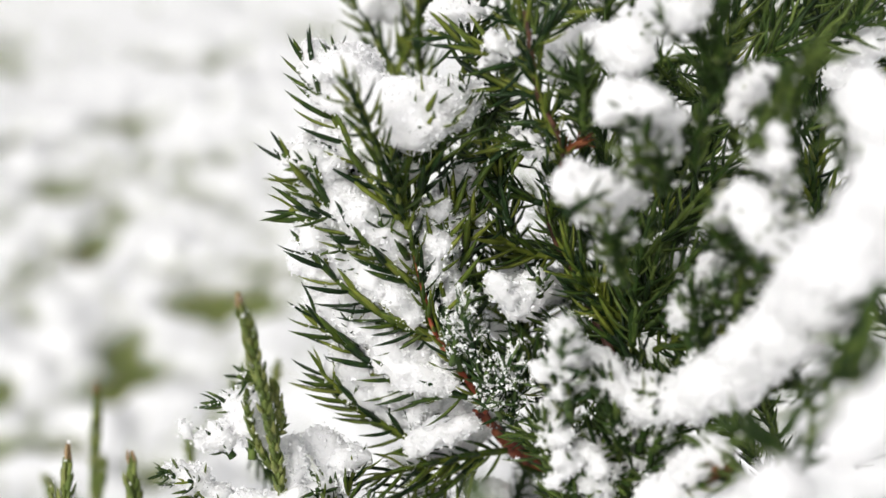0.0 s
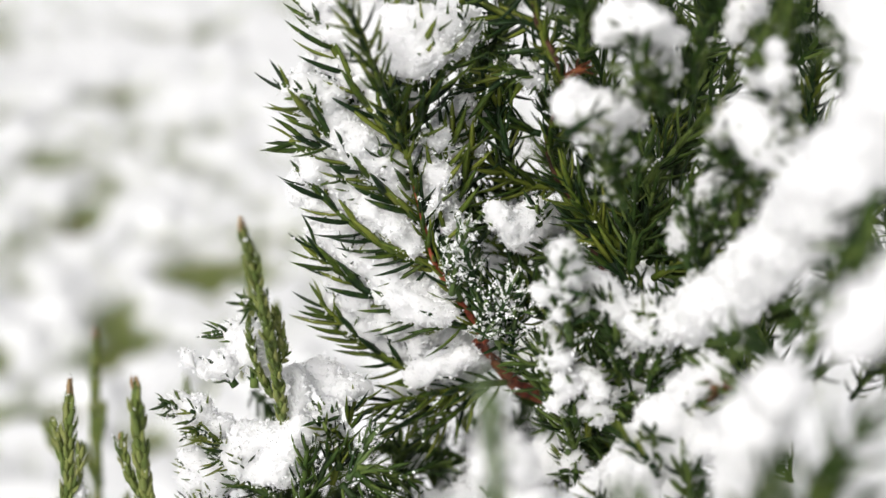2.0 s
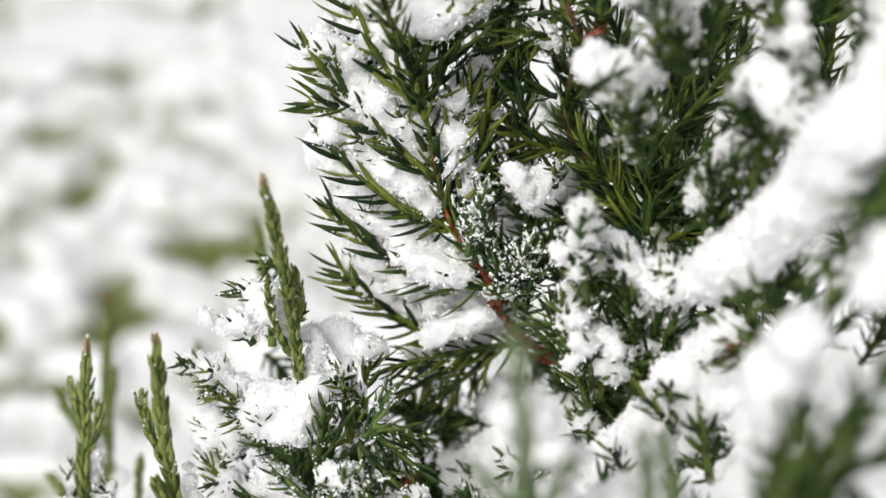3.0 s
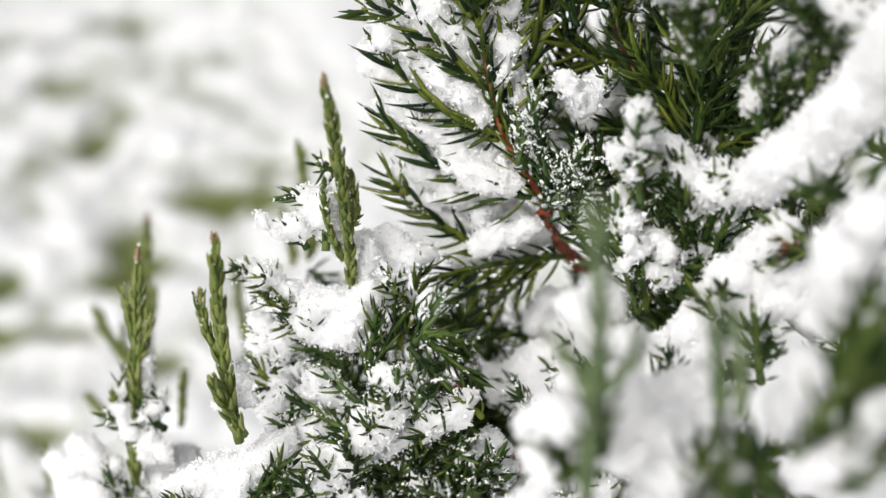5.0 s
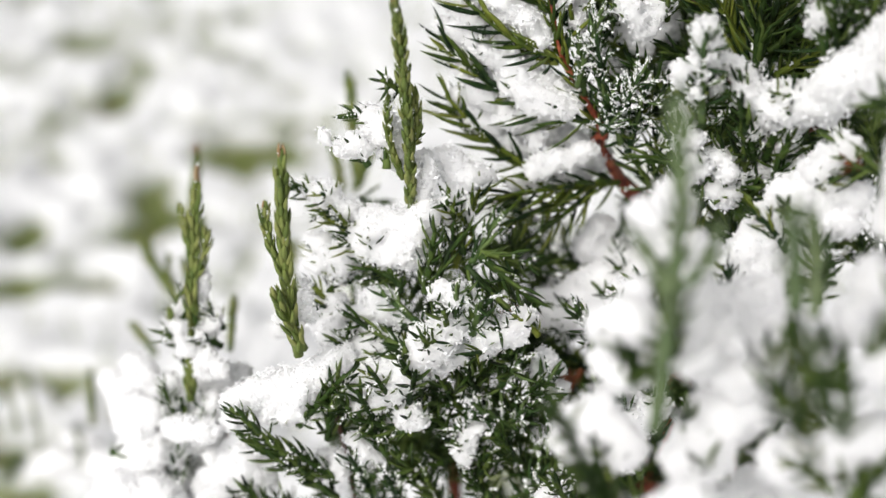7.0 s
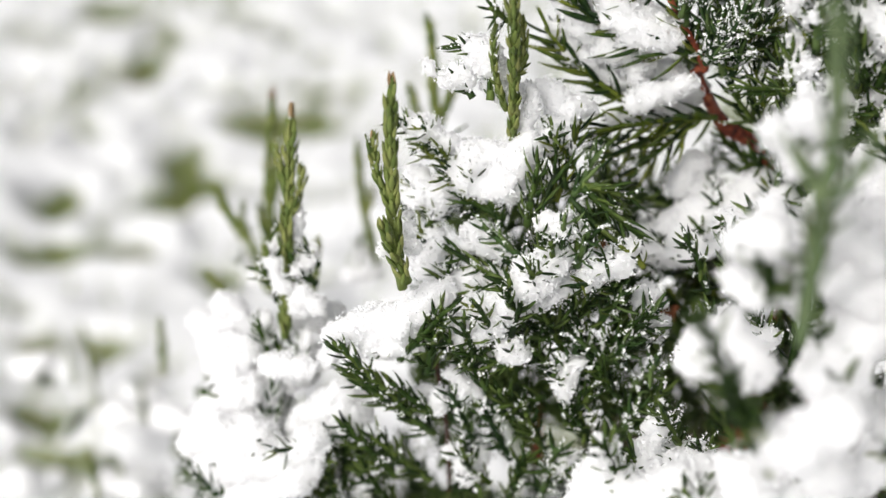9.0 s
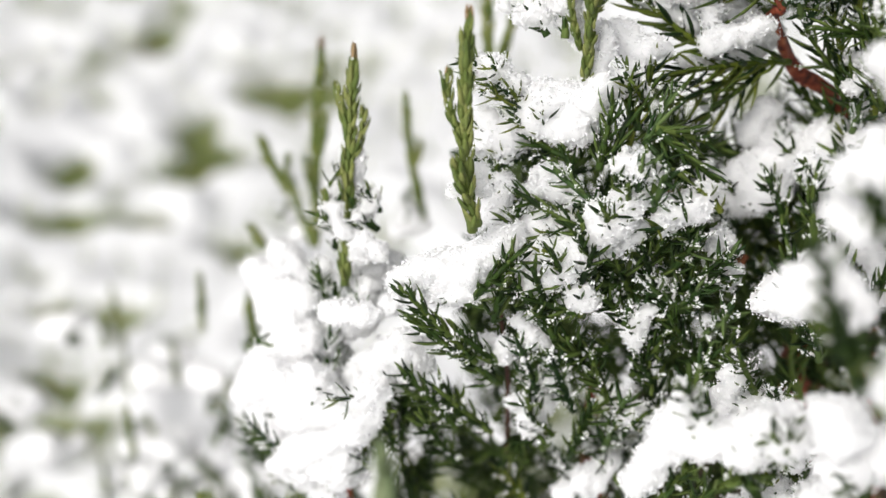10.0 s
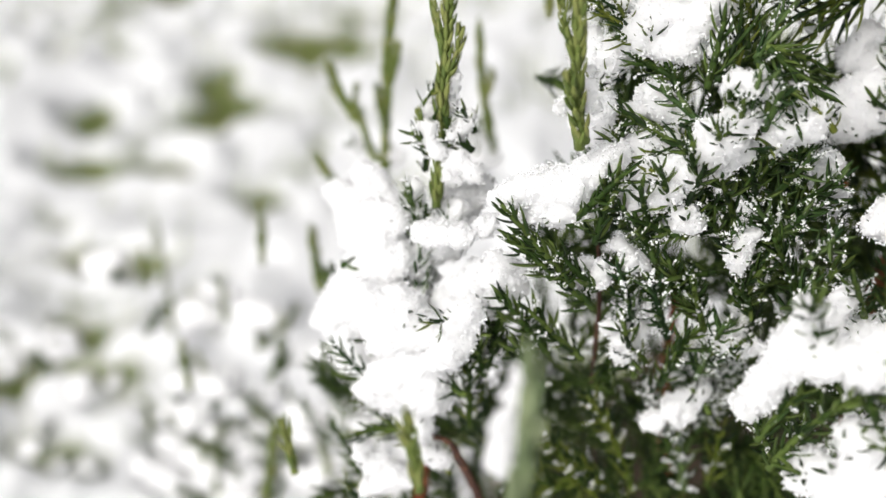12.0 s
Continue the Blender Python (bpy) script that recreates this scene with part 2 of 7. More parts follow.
def spline(points, steps):
    """Catmull-Rom through rows of numbers."""
    p = np.array(points, float)
    p = np.vstack([2 * p[0] - p[1], p, 2 * p[-1] - p[-2]])
    out = []
    for i in range(1, len(p) - 2):
        for s in np.linspace(0, 1, steps, endpoint=False):
            a, b, c, d = p[i - 1], p[i], p[i + 1], p[i + 2]
            out.append(0.5 * (2 * b + (c - a) * s + (2 * a - 5 * b + 4 * c - d) * s * s + (3 * b - a - 3 * c + d) * s ** 3))
    out.append(p[-2])
    return np.array(out)


def branch(*points):
    """A woody branch through points (x, y, z, radius)."""
    line = spline(points, 10)
    v, f = tube(line[:, :3], np.maximum(line[:, 3], 0.0005), 12, 0.6)
    thick = line[:, 3].max() > 0.0015
    return part("branch", mesh_of("branch", v, f, bark if thick else twig_bark), juniper,
                "red-brown flaking woody branch" if thick else "thin dark brown twig")


def needle_template(width, curve):
    """A needle one long along x: keeled underneath, hollow above, drawn out to a sharp point."""
    rings = [(0.0, 0.55), (0.2, 0.95), (0.5, 1.0), (0.78, 0.62)]
    v, f = [], []
    for x, w in rings:
        z = curve * x * x
        v += [(x, w * width, z + 0.2 * width * w), (x, -w * width, z + 0.2 * width * w), (x, 0, z - 0.75 * width * w)]
    v.append((1.0, 0, curve))
    for i in range(3):
        for j in range(3):
            a, b = 3 * i + j, 3 * i + (j + 1) % 3
            f += [(a, b, b + 3), (a, b + 3, a + 3)]
    f += [(9, 10, 12), (10, 11, 12), (11, 9, 12)]
    return np.array(v), np.array(f)


NEEDLE_V, NEEDLE_F = needle_template(0.076, 0.20)
SCALE_V, SCALE_F = needle_template(0.17, 0.10)
SINGLE_NEEDLE = mesh_of("needle", NEEDLE_V, NEEDLE_F, needle_green)


def sprig(style, foot, bend, tip, frost=0.0, length=None, width=1.0, brown_tip=False, single=False):
    """A shoot that curves from foot over bend to tip, clothed in whorls of three needles."""
    a, b, c = (np.array(p, float) for p in (foot, bend, tip))
    b = 2 * b - 0.5 * (a + c)
    s = np.linspace(0, 1, 15)[:, None]
    line = a * (1 - s) ** 2 + 2 * b * s * (1 - s) + c * s * s
    run = np.linalg.norm(np.diff(line, axis=0), axis=1).sum()
    if style in ("scale", "pale"):
        gap, size, lean, spread, stem, tv, tf = 0.0017, 0.0048 * width, 18, 6, 0.00085 * width, SCALE_V, SCALE_F
    elif style == "soft":
        gap, size, lean, spread, stem, tv, tf = 0.0024, 0.0052 * width, 34, 14, 0.0008 * width, NEEDLE_V * (1, 1.2, 1.2), NEEDLE_F
    elif style == "tuft":
        gap, size, lean, spread, stem, tv, tf = 0.0024, 0.0074, 46, 16, 0.0008, NEEDLE_V * (1, 1.32, 1.2), NEEDLE_F
    else:
        gap, size, lean, spread, stem, tv, tf = 0.0020, 0.0079, 47, 11, 0.0007, NEEDLE_V, NEEDLE_F
    size = length or size
    if style in ("open", "inner"):
        gap = max(0.0021, 0.0022 * (size / 0.0079) ** 0.8)
    whorls = max(4, int(run / gap))
    n = whorls * 3
    t = np.repeat((np.arange(whorls) + 0.5) / whorls, 3)
    t = np.clip(t + rng.normal(0, 0.12 / whorls, n), 0.02, 1)
    at = a * (1 - t[:, None]) ** 2 + 2 * b * (t * (1 - t))[:, None] + c * (t * t)[:, None]
    tangent = 2 * (1 - t)[:, None] * (b - a) + 2 * t[:, None] * (c - b)
    tangent /= np.linalg.norm(tangent, axis=1)[:, None]
    ref = np.cross(tangent, (0.21, -0.33, 0.92))
    ref /= np.linalg.norm(ref, axis=1)[:, None]
    other = np.cross(tangent, ref)
    turn = (np.tile(np.arange(3), whorls) * 2 * math.pi / 3 + np.repeat(np.arange(whorls), 3) * (math.pi / 3)
            + rng.normal(0, 0.18, n))
    radial = np.cos(turn)[:, None] * ref + np.sin(turn)[:, None] * other
    tilt = np.radians(lean + rng.normal(0, spread, n) - 22 * np.clip((t - 0.85) / 0.15, 0, 1))
    way = np.cos(tilt)[:, None] * tangent + np.sin(tilt)[:, None] * radial
    lift = np.cos(tilt)[:, None] * -radial + np.sin(tilt)[:, None] * tangent
    across = np.cross(lift, way)
    scale = size * rng.uniform(0.78, 1.12, n) * (1 - 0.35 * np.clip((t - 0.8) / 0.2, 0, 1))
    # "inner" is open sprigs in the darker tuft green, painting in the shrub's shade
    green = {"scale": shoot_green, "pale": pale_green, "soft": soft_green, "tuft": tuft_green, "inner": tuft_green, "dead": dead_orange}.get(style, needle_green)
    if frost >= 0.8:
        green = frosted_green
    v, f = tube(line, np.linspace(stem * 1.3, stem * 0.7, len(line)), 6)
    ob = part("sprig", mesh_of("sprig", v, f, green), juniper, "dead orange-brown twig" if style == "dead" else "")
    foot_at = at + radial * stem * 0.6
    if single:
        for i in range(n):
            m = Matrix([[*(way[i][k] * scale[i], across[i][k] * scale[i], lift[i][k] * scale[i]), foot_at[i][k]] for k in range(3)]
                       + [[0, 0, 0, 1]])
            nd = new("needle", SINGLE_NEEDLE)
            nd.parent = ob
            nd.matrix_parent_inverse = ob.matrix_world.inverted()
            nd.matrix_basis = m
    else:
        vv = (foot_at[:, None] + scale[:, None, None] * (tv[None, :, 0:1] * way[:, None] + tv[None, :, 1:2] * across[:, None]
                                                         + tv[None, :, 2:3] * lift[:, None]))
        ff = tf[None] + len(tv) * np.arange(n)[:, None, None]
        slots = np.repeat((t > 0.955).astype(int) if brown_tip else np.zeros(n, int), len(tf))
        part("needles", mesh_of("needles", vv.reshape(-1, 3), ff.reshape(-1, 3), green, tip_brown, slots=slots), ob, kind="stuff")
    k = int(n * frost * (1.3 if frost >= 0.8 else 0.7))
    if k:
        i = rng.integers(0, n, k)
        u = rng.uniform(0.05, 0.75, k)
        p = foot_at[i] + (scale[i] * u)[:, None] * way[i] + (scale[i] * u * u * 0.16 + 0.0003)[:, None] * lift[i]
        p = np.repeat(p, 10, axis=0)
        p = p + rng.normal(0, 0.00022, p.shape) + rng.normal(0, 0.0011, (len(p), 1)) * np.repeat(way[i], 10, axis=0)
        GRAINS.append(p)
    return ob


def snow_ridge(foot, bend, tip, radius, start=0.15, end=0.95):
    """Snow lying along the upper side of a sprig."""
    a, b, c = (np.array(p, float) for p in (foot, bend, tip))
    b = 2 * b - 0.5 * (a + c)
    n = max(4, int(np.linalg.norm(c - a) / (radius * 1.1)))
    lumps = []
    for t in np.linspace(start, end, n):
        p = a * (1 - t) ** 2 + 2 * b * t * (1 - t) + c * t * t
        r = radius * random.uniform(0.65, 1.15) * (1.0 - 0.35 * abs(2 * t - 1) ** 3)
        lumps.append((p[0] + random.gauss(0.0008, 0.001), p[1] + random.gauss(0.0030, 0.001), p[2] + radius * 0.8, r))
    snow_clump(lumps, twigs=0.0, apart=False)


# woody branches: points along the wood with radius
branch((0.1500, 0.4900, -0.0100, 0.0095), (0.1250, 0.4600, 0.1500, 0.0075), (0.0900, 0.4200, 0.3200, 0.0055), (0.0640, 0.3900, 0.4300, 0.0036))
branch((0.1500, 0.4900, 0.0100, 0.0080), (0.0750, 0.4300, 0.2300, 0.0062), (0.0350, 0.3620, 0.4510, 0.0048), (0.0520, 0.3700, 0.4900, 0.0022))
branch((0.1400, 0.4800, 0.0200, 0.0075), (0.0400, 0.4100, 0.2200, 0.0055), (-0.0150, 0.3900, 0.3700, 0.0026), (-0.0250, 0.3650, 0.4500, 0.0010))
branch((0.1300, 0.4800, 0.0300, 0.0070), (-0.0200, 0.4100, 0.1900, 0.0050), (-0.0900, 0.3600, 0.3300, 0.0028), (-0.0960, 0.3300, 0.4600, 0.0010))
branch((0.1500, 0.4700, 0.0400, 0.0070), (0.0900, 0.3600, 0.2600, 0.0050), (0.0500, 0.2800, 0.4400, 0.0030), (0.0480, 0.2400, 0.5300, 0.0012))
branch((0.0640, 0.3900, 0.4300, 0.0036), (0.0535, 0.3790, 0.4790, 0.0028), (0.0380, 0.3680, 0.5150, 0.0023), (0.0330, 0.3660, 0.5330, 0.0021), (0.0180, 0.3580, 0.5460, 0.0018), (0.0090, 0.3470, 0.5630, 0.0013), (0.0101, 0.3442, 0.5658, 0.0010), (0.0036, 0.3426, 0.5770, 0.0007), (-0.0024, 0.3418, 0.5872, 0.0006), (-0.0059, 0.3425, 0.6004, 0.0006), (-0.0086, 0.3430, 0.6132, 0.0005), (-0.0103, 0.3413, 0.6234, 0.0004))
branch((0.0437, 0.3451, 0.5730, 0.0010), (0.0357, 0.3501, 0.5886, 0.0009), (0.0300, 0.3534, 0.5990, 0.0009), (0.0242, 0.3501, 0.6131, 0.0006), (0.0258, 0.3384, 0.6333, 0.0006), (0.0204, 0.3378, 0.6449, 0.0006), (0.0182, 0.3381, 0.6548, 0.0005), (0.0165, 0.3382, 0.6645, 0.0004))
branch((-0.0787, 0.3127, 0.4071, 0.0011), (-0.0848, 0.3105, 0.4223, 0.0010), (-0.0890, 0.3094, 0.4297, 0.0007), (-0.0965, 0.3077, 0.4322, 0.0005))
branch((0.0507, 0.3847, 0.4031, 0.0044), (0.0425, 0.3804, 0.4339, 0.0053), (0.0445, 0.3760, 0.4552, 0.0040))
branch((0.0530, 0.3205, 0.5771, 0.0005), (0.0625, 0.3089, 0.5894, 0.0006), (0.0696, 0.2951, 0.6084, 0.0005), (0.0755, 0.2833, 0.6271, 0.0006), (0.0821, 0.2739, 0.6494, 0.0006))
branch((-0.0500, 0.3320, 0.4360, 0.0006), (-0.0510, 0.3240, 0.4640, 0.0005), (-0.0530, 0.3200, 0.4810, 0.0004), (-0.0550, 0.3160, 0.4960, 0.0003))

# sprigs: foot, bend, tip
sprig("dead", (0.0060, 0.3345, 0.4945), (0.0058, 0.3338, 0.4974), (0.0044, 0.3332, 0.5004), frost=0, length=0.004)
sprig("dead", (0.0600, 0.2898, 0.5816), (0.0578, 0.2880, 0.5839), (0.0548, 0.2861, 0.5848), frost=0, length=0.005)
sprig("dead", (0.0266, 0.3394, 0.6330), (0.0281, 0.3386, 0.6346), (0.0308, 0.3378, 0.6362), frost=0, length=0.004)
sprig("dead", (0.0090, 0.3353, 0.5013), (0.0079, 0.3341, 0.4999), (0.0064, 0.3330, 0.4987), frost=0, length=0.004)
sprig("dead", (-0.0126, 0.3378, 0.5131), (-0.0123, 0.3371, 0.5156), (-0.0114, 0.3373, 0.5172), frost=0, length=0.004)
sprig("open", (-0.0037, 0.3418, 0.5868), (-0.0169, 0.3434, 0.5916), (-0.0331, 0.3481, 0.6049), frost=0.6, length=0.0116, single=True)
sprig("open", (0.0059, 0.3417, 0.5698), (-0.0151, 0.3444, 0.5751), (-0.0325, 0.3480, 0.5885), frost=0.6, length=0.0116, single=True)
sprig("open", (-0.0034, 0.3476, 0.5520), (-0.0181, 0.3467, 0.5613), (-0.0303, 0.3472, 0.5733), frost=0.2, length=0.0116)
sprig("open", (-0.0062, 0.3421, 0.5977), (-0.0193, 0.3425, 0.6092), (-0.0368, 0.3421, 0.6304), frost=0.6, length=0.0116, single=True)
sprig("open", (-0.0104, 0.3422, 0.6151), (-0.0221, 0.3481, 0.6300), (-0.0332, 0.3565, 0.6491), frost=0.6, length=0.0116, single=True)
sprig("open", (-0.0070, 0.3447, 0.6026), (-0.0223, 0.3467, 0.6107), (-0.0365, 0.3473, 0.6149), frost=0.3, length=0.0116)
sprig("open", (-0.0097, 0.3386, 0.6183), (-0.0146, 0.3306, 0.6355), (-0.0206, 0.3227, 0.6532), frost=0.1, length=0.0085)
sprig("open", (-0.0076, 0.3444, 0.6165), (-0.0032, 0.3438, 0.6280), (0.0019, 0.3435, 0.6421), frost=0.6, length=0.0116, single=True)
sprig("open", (-0.0022, 0.3428, 0.5868), (0.0036, 0.3486, 0.6012), (0.0082, 0.3536, 0.6172), frost=0.3, length=0.0116)
sprig("open", (-0.0055, 0.3423, 0.5993), (0.0002, 0.3465, 0.6091), (0.0019, 0.3509, 0.6202), frost=0.3, length=0.0116)
sprig("open", (-0.0107, 0.3410, 0.6214), (-0.0069, 0.3406, 0.6344), (-0.0038, 0.3407, 0.6435), frost=0.1, length=0.0116)
sprig("open", (0.0282, 0.3585, 0.6002), (0.0178, 0.3568, 0.6022), (0.0074, 0.3539, 0.6115), frost=0.05, length=0.0116)
sprig("open", (0.0020, 0.3380, 0.5803), (0.0035, 0.3343, 0.5917), (0.0060, 0.3314, 0.6005), frost=1.6, length=0.007)
sprig("open", (0.0089, 0.3366, 0.5692), (0.0127, 0.3316, 0.5773), (0.0160, 0.3298, 0.5878), frost=1.8, length=0.007)
sprig("open", (0.0112, 0.3663, 0.5652), (0.0183, 0.3713, 0.5727), (0.0252, 0.3762, 0.5795), frost=0.1, length=0.0116)
sprig("open", (-0.0028, 0.3435, 0.5842), (-0.0118, 0.3465, 0.5840), (-0.0201, 0.3486, 0.5851), frost=0.3, length=0.0116)
sprig("open", (0.0185, 0.3407, 0.6518), (0.0087, 0.3469, 0.6529), (-0.0020, 0.3533, 0.6559), frost=0.2, length=0.0105)
sprig("open", (0.0232, 0.3431, 0.6387), (0.0141, 0.3501, 0.6301), (0.0049, 0.3553, 0.6229), frost=0.4, length=0.0105)
sprig("open", (0.0153, 0.3498, 0.6110), (0.0125, 0.3538, 0.6193), (0.0150, 0.3581, 0.6291), frost=0.1, length=0.01)
sprig("open", (0.0227, 0.3553, 0.6147), (0.0146, 0.3567, 0.6183), (0.0077, 0.3548, 0.6273), frost=0.2, length=0.0105)
sprig("inner", (0.0316, 0.3381, 0.6388), (0.0308, 0.3440, 0.6458), (0.0326, 0.3500, 0.6534), frost=0.3, length=0.0092)
sprig("open", (0.0173, 0.3396, 0.6593), (0.0130, 0.3413, 0.6649), (0.0103, 0.3436, 0.6753), frost=0.2, length=0.0105)
sprig("open", (0.0181, 0.3392, 0.6557), (0.0252, 0.3422, 0.6637), (0.0334, 0.3452, 0.6717), frost=0.2, length=0.0092)
sprig("open", (0.0210, 0.3409, 0.6452), (0.0137, 0.3479, 0.6444), (0.0073, 0.3532, 0.6467), frost=0.3, length=0.0105)
sprig("open", (-0.0087, 0.4176, 0.6218), (-0.0094, 0.4212, 0.6345), (-0.0103, 0.4256, 0.6539), frost=0.2, length=0.0105)
sprig("open", (-0.0172, 0.4271, 0.6255), (-0.0238, 0.4317, 0.6381), (-0.0343, 0.4358, 0.6547), frost=0.1, length=0.0105)
sprig("open", (-0.0161, 0.4220, 0.6245), (-0.0123, 0.4257, 0.6382), (-0.0054, 0.4294, 0.6517), frost=0.1, length=0.0105)
sprig("open", (0.0034, 0.3639, 0.6438), (0.0058, 0.3650, 0.6530), (0.0082, 0.3663, 0.6633), frost=0.3, length=0.0105)
sprig("inner", (0.0435, 0.3330, 0.5887), (0.0430, 0.3335, 0.6015), (0.0453, 0.3338, 0.6199), frost=0.1, length=0.011)
sprig("open", (0.0416, 0.3341, 0.5898), (0.0323, 0.3396, 0.6014), (0.0276, 0.3425, 0.6088), frost=0.2, length=0.01)
sprig("inner", (0.0442, 0.3337, 0.5951), (0.0526, 0.3342, 0.6070), (0.0631, 0.3331, 0.6145), frost=0.1, length=0.01)
sprig("open", (0.0438, 0.3315, 0.5847), (0.0365, 0.3375, 0.5931), (0.0296, 0.3434, 0.5996), frost=0.2, length=0.01)
sprig("inner", (0.0459, 0.3344, 0.5926), (0.0561, 0.3361, 0.5978), (0.0679, 0.3384, 0.5999), frost=0.1, length=0.01)
sprig("open", (0.0446, 0.3383, 0.5994), (0.0379, 0.3415, 0.6091), (0.0338, 0.3446, 0.6176), frost=0.1, length=0.01)
sprig("inner", (0.0470, 0.3414, 0.6080), (0.0550, 0.3408, 0.6195), (0.0628, 0.3401, 0.6306), frost=0.1, length=0.01)
sprig("open", (0.0517, 0.3370, 0.5886), (0.0585, 0.3391, 0.5892), (0.0670, 0.3418, 0.5867), frost=0.1, length=0.009)
sprig("tuft", (0.0365, 0.3130, 0.6145), (0.0332, 0.3082, 0.6252), (0.0295, 0.3025, 0.6358), frost=0.5)
sprig("tuft", (0.0469, 0.3153, 0.6333), (0.0421, 0.3095, 0.6436), (0.0353, 0.3006, 0.6531), frost=0.4)
sprig("tuft", (0.0537, 0.3168, 0.6539), (0.0490, 0.3123, 0.6663), (0.0444, 0.3074, 0.6760), frost=0.2)
sprig("tuft", (0.0561, 0.3146, 0.6522), (0.0532, 0.3113, 0.6666), (0.0541, 0.3079, 0.6803), frost=0.1)
sprig("tuft", (0.0602, 0.3057, 0.6455), (0.0633, 0.2964, 0.6603), (0.0669, 0.2875, 0.6697), frost=0.1)
sprig("tuft", (0.0620, 0.3004, 0.6187), (0.0577, 0.2947, 0.6300), (0.0532, 0.2884, 0.6364), frost=0.4)
sprig("tuft", (0.0673, 0.2989, 0.6396), (0.0644, 0.2944, 0.6517), (0.0632, 0.2917, 0.6632), frost=0.3)
sprig("tuft", (0.0737, 0.2917, 0.6462), (0.0734, 0.2875, 0.6530), (0.0702, 0.2850, 0.6579), frost=0.2)
sprig("tuft", (0.0796, 0.2894, 0.6438), (0.0774, 0.2861, 0.6503), (0.0775, 0.2831, 0.6587), frost=0.2)
sprig("tuft", (0.0516, 0.3177, 0.6368), (0.0517, 0.3159, 0.6470), (0.0563, 0.3151, 0.6567), frost=0.2)
sprig("inner", (0.0859, 0.3770, 0.6273), (0.0931, 0.3765, 0.6475), (0.1031, 0.3765, 0.6641), frost=0.1, length=0.011)
sprig("open", (0.0904, 0.3765, 0.6232), (0.0979, 0.3755, 0.6395), (0.1071, 0.3749, 0.6509), frost=0.1, length=0.011)
sprig("inner", (0.0707, 0.3642, 0.6462), (0.0796, 0.3673, 0.6550), (0.0859, 0.3717, 0.6661), frost=0.1, length=0.01)
sprig("open", (0.0997, 0.3703, 0.5978), (0.0915, 0.3706, 0.6082), (0.0876, 0.3709, 0.6191), frost=0.1, length=0.01)
sprig("inner", (0.0783, 0.3890, 0.6427), (0.0831, 0.3903, 0.6539), (0.0891, 0.3917, 0.6650), frost=0.05, length=0.01)
sprig("tuft", (0.0581, 0.3051, 0.6083), (0.0553, 0.3021, 0.6165), (0.0570, 0.3000, 0.6236), frost=1)
sprig("tuft", (0.0523, 0.3063, 0.6011), (0.0501, 0.3043, 0.6098), (0.0523, 0.3031, 0.6166), frost=1)
sprig("tuft", (0.0280, 0.3071, 0.5833), (0.0258, 0.3017, 0.5969), (0.0251, 0.2982, 0.6090), frost=0.8)
sprig("tuft", (0.0406, 0.3082, 0.5754), (0.0374, 0.3052, 0.5840), (0.0334, 0.3033, 0.5936), frost=0.4)
sprig("tuft", (0.0301, 0.3067, 0.5639), (0.0252, 0.3061, 0.5755), (0.0221, 0.3062, 0.5844), frost=0.6)
sprig("tuft", (0.0414, 0.3098, 0.5644), (0.0329, 0.3075, 0.5699), (0.0258, 0.3051, 0.5748), frost=0.6)
sprig("tuft", (0.0429, 0.3072, 0.5760), (0.0443, 0.3044, 0.5859), (0.0470, 0.3024, 0.5938), frost=0.4)
sprig("tuft", (0.0464, 0.3097, 0.5632), (0.0454, 0.3069, 0.5734), (0.0469, 0.3039, 0.5822), frost=0.4)
sprig("tuft", (0.0394, 0.3112, 0.5591), (0.0422, 0.3083, 0.5683), (0.0500, 0.3049, 0.5734), frost=0.4)
sprig("tuft", (0.0677, 0.2693, 0.5956), (0.0586, 0.2644, 0.6048), (0.0526, 0.2703, 0.6036), frost=0.2)
sprig("tuft", (0.0720, 0.2547, 0.6326), (0.0669, 0.2556, 0.6232), (0.0618, 0.2592, 0.6113), frost=0.1)
sprig("tuft", (0.0745, 0.2560, 0.6268), (0.0696, 0.2550, 0.6187), (0.0650, 0.2587, 0.6077), frost=0.1)
sprig("tuft", (0.0718, 0.2527, 0.6405), (0.0706, 0.2563, 0.6287), (0.0738, 0.2600, 0.6183), frost=0.1)
sprig("tuft", (0.0626, 0.2859, 0.5828), (0.0591, 0.2860, 0.5839), (0.0548, 0.2887, 0.5808), frost=0.1)
sprig("tuft", (0.0548, 0.2880, 0.5507), (0.0521, 0.2842, 0.5608), (0.0502, 0.2813, 0.5701), frost=0.3)
sprig("soft", (0.0093, 0.2125, 0.5925), (0.0097, 0.2154, 0.6078), (0.0077, 0.2183, 0.6233), width=1.15)
sprig("soft", (0.0094, 0.2124, 0.5916), (0.0058, 0.2131, 0.5971), (0.0026, 0.2137, 0.6017), width=0.9)
sprig("soft", (0.0104, 0.2125, 0.5926), (0.0145, 0.2131, 0.5975), (0.0158, 0.2138, 0.6026), width=0.9)
sprig("soft", (0.0095, 0.2123, 0.5658), (0.0099, 0.2131, 0.5807), (0.0093, 0.2126, 0.5935), width=1.1)
sprig("soft", (0.0306, 0.2169, 0.5874), (0.0296, 0.2179, 0.5951), (0.0282, 0.2190, 0.6041), width=1.1)
sprig("tuft", (0.0412, 0.2102, 0.5816), (0.0441, 0.2033, 0.5994), (0.0470, 0.1993, 0.6158), frost=0)
sprig("tuft", (0.0439, 0.2129, 0.5788), (0.0480, 0.2068, 0.5954), (0.0523, 0.2036, 0.6100), frost=0)
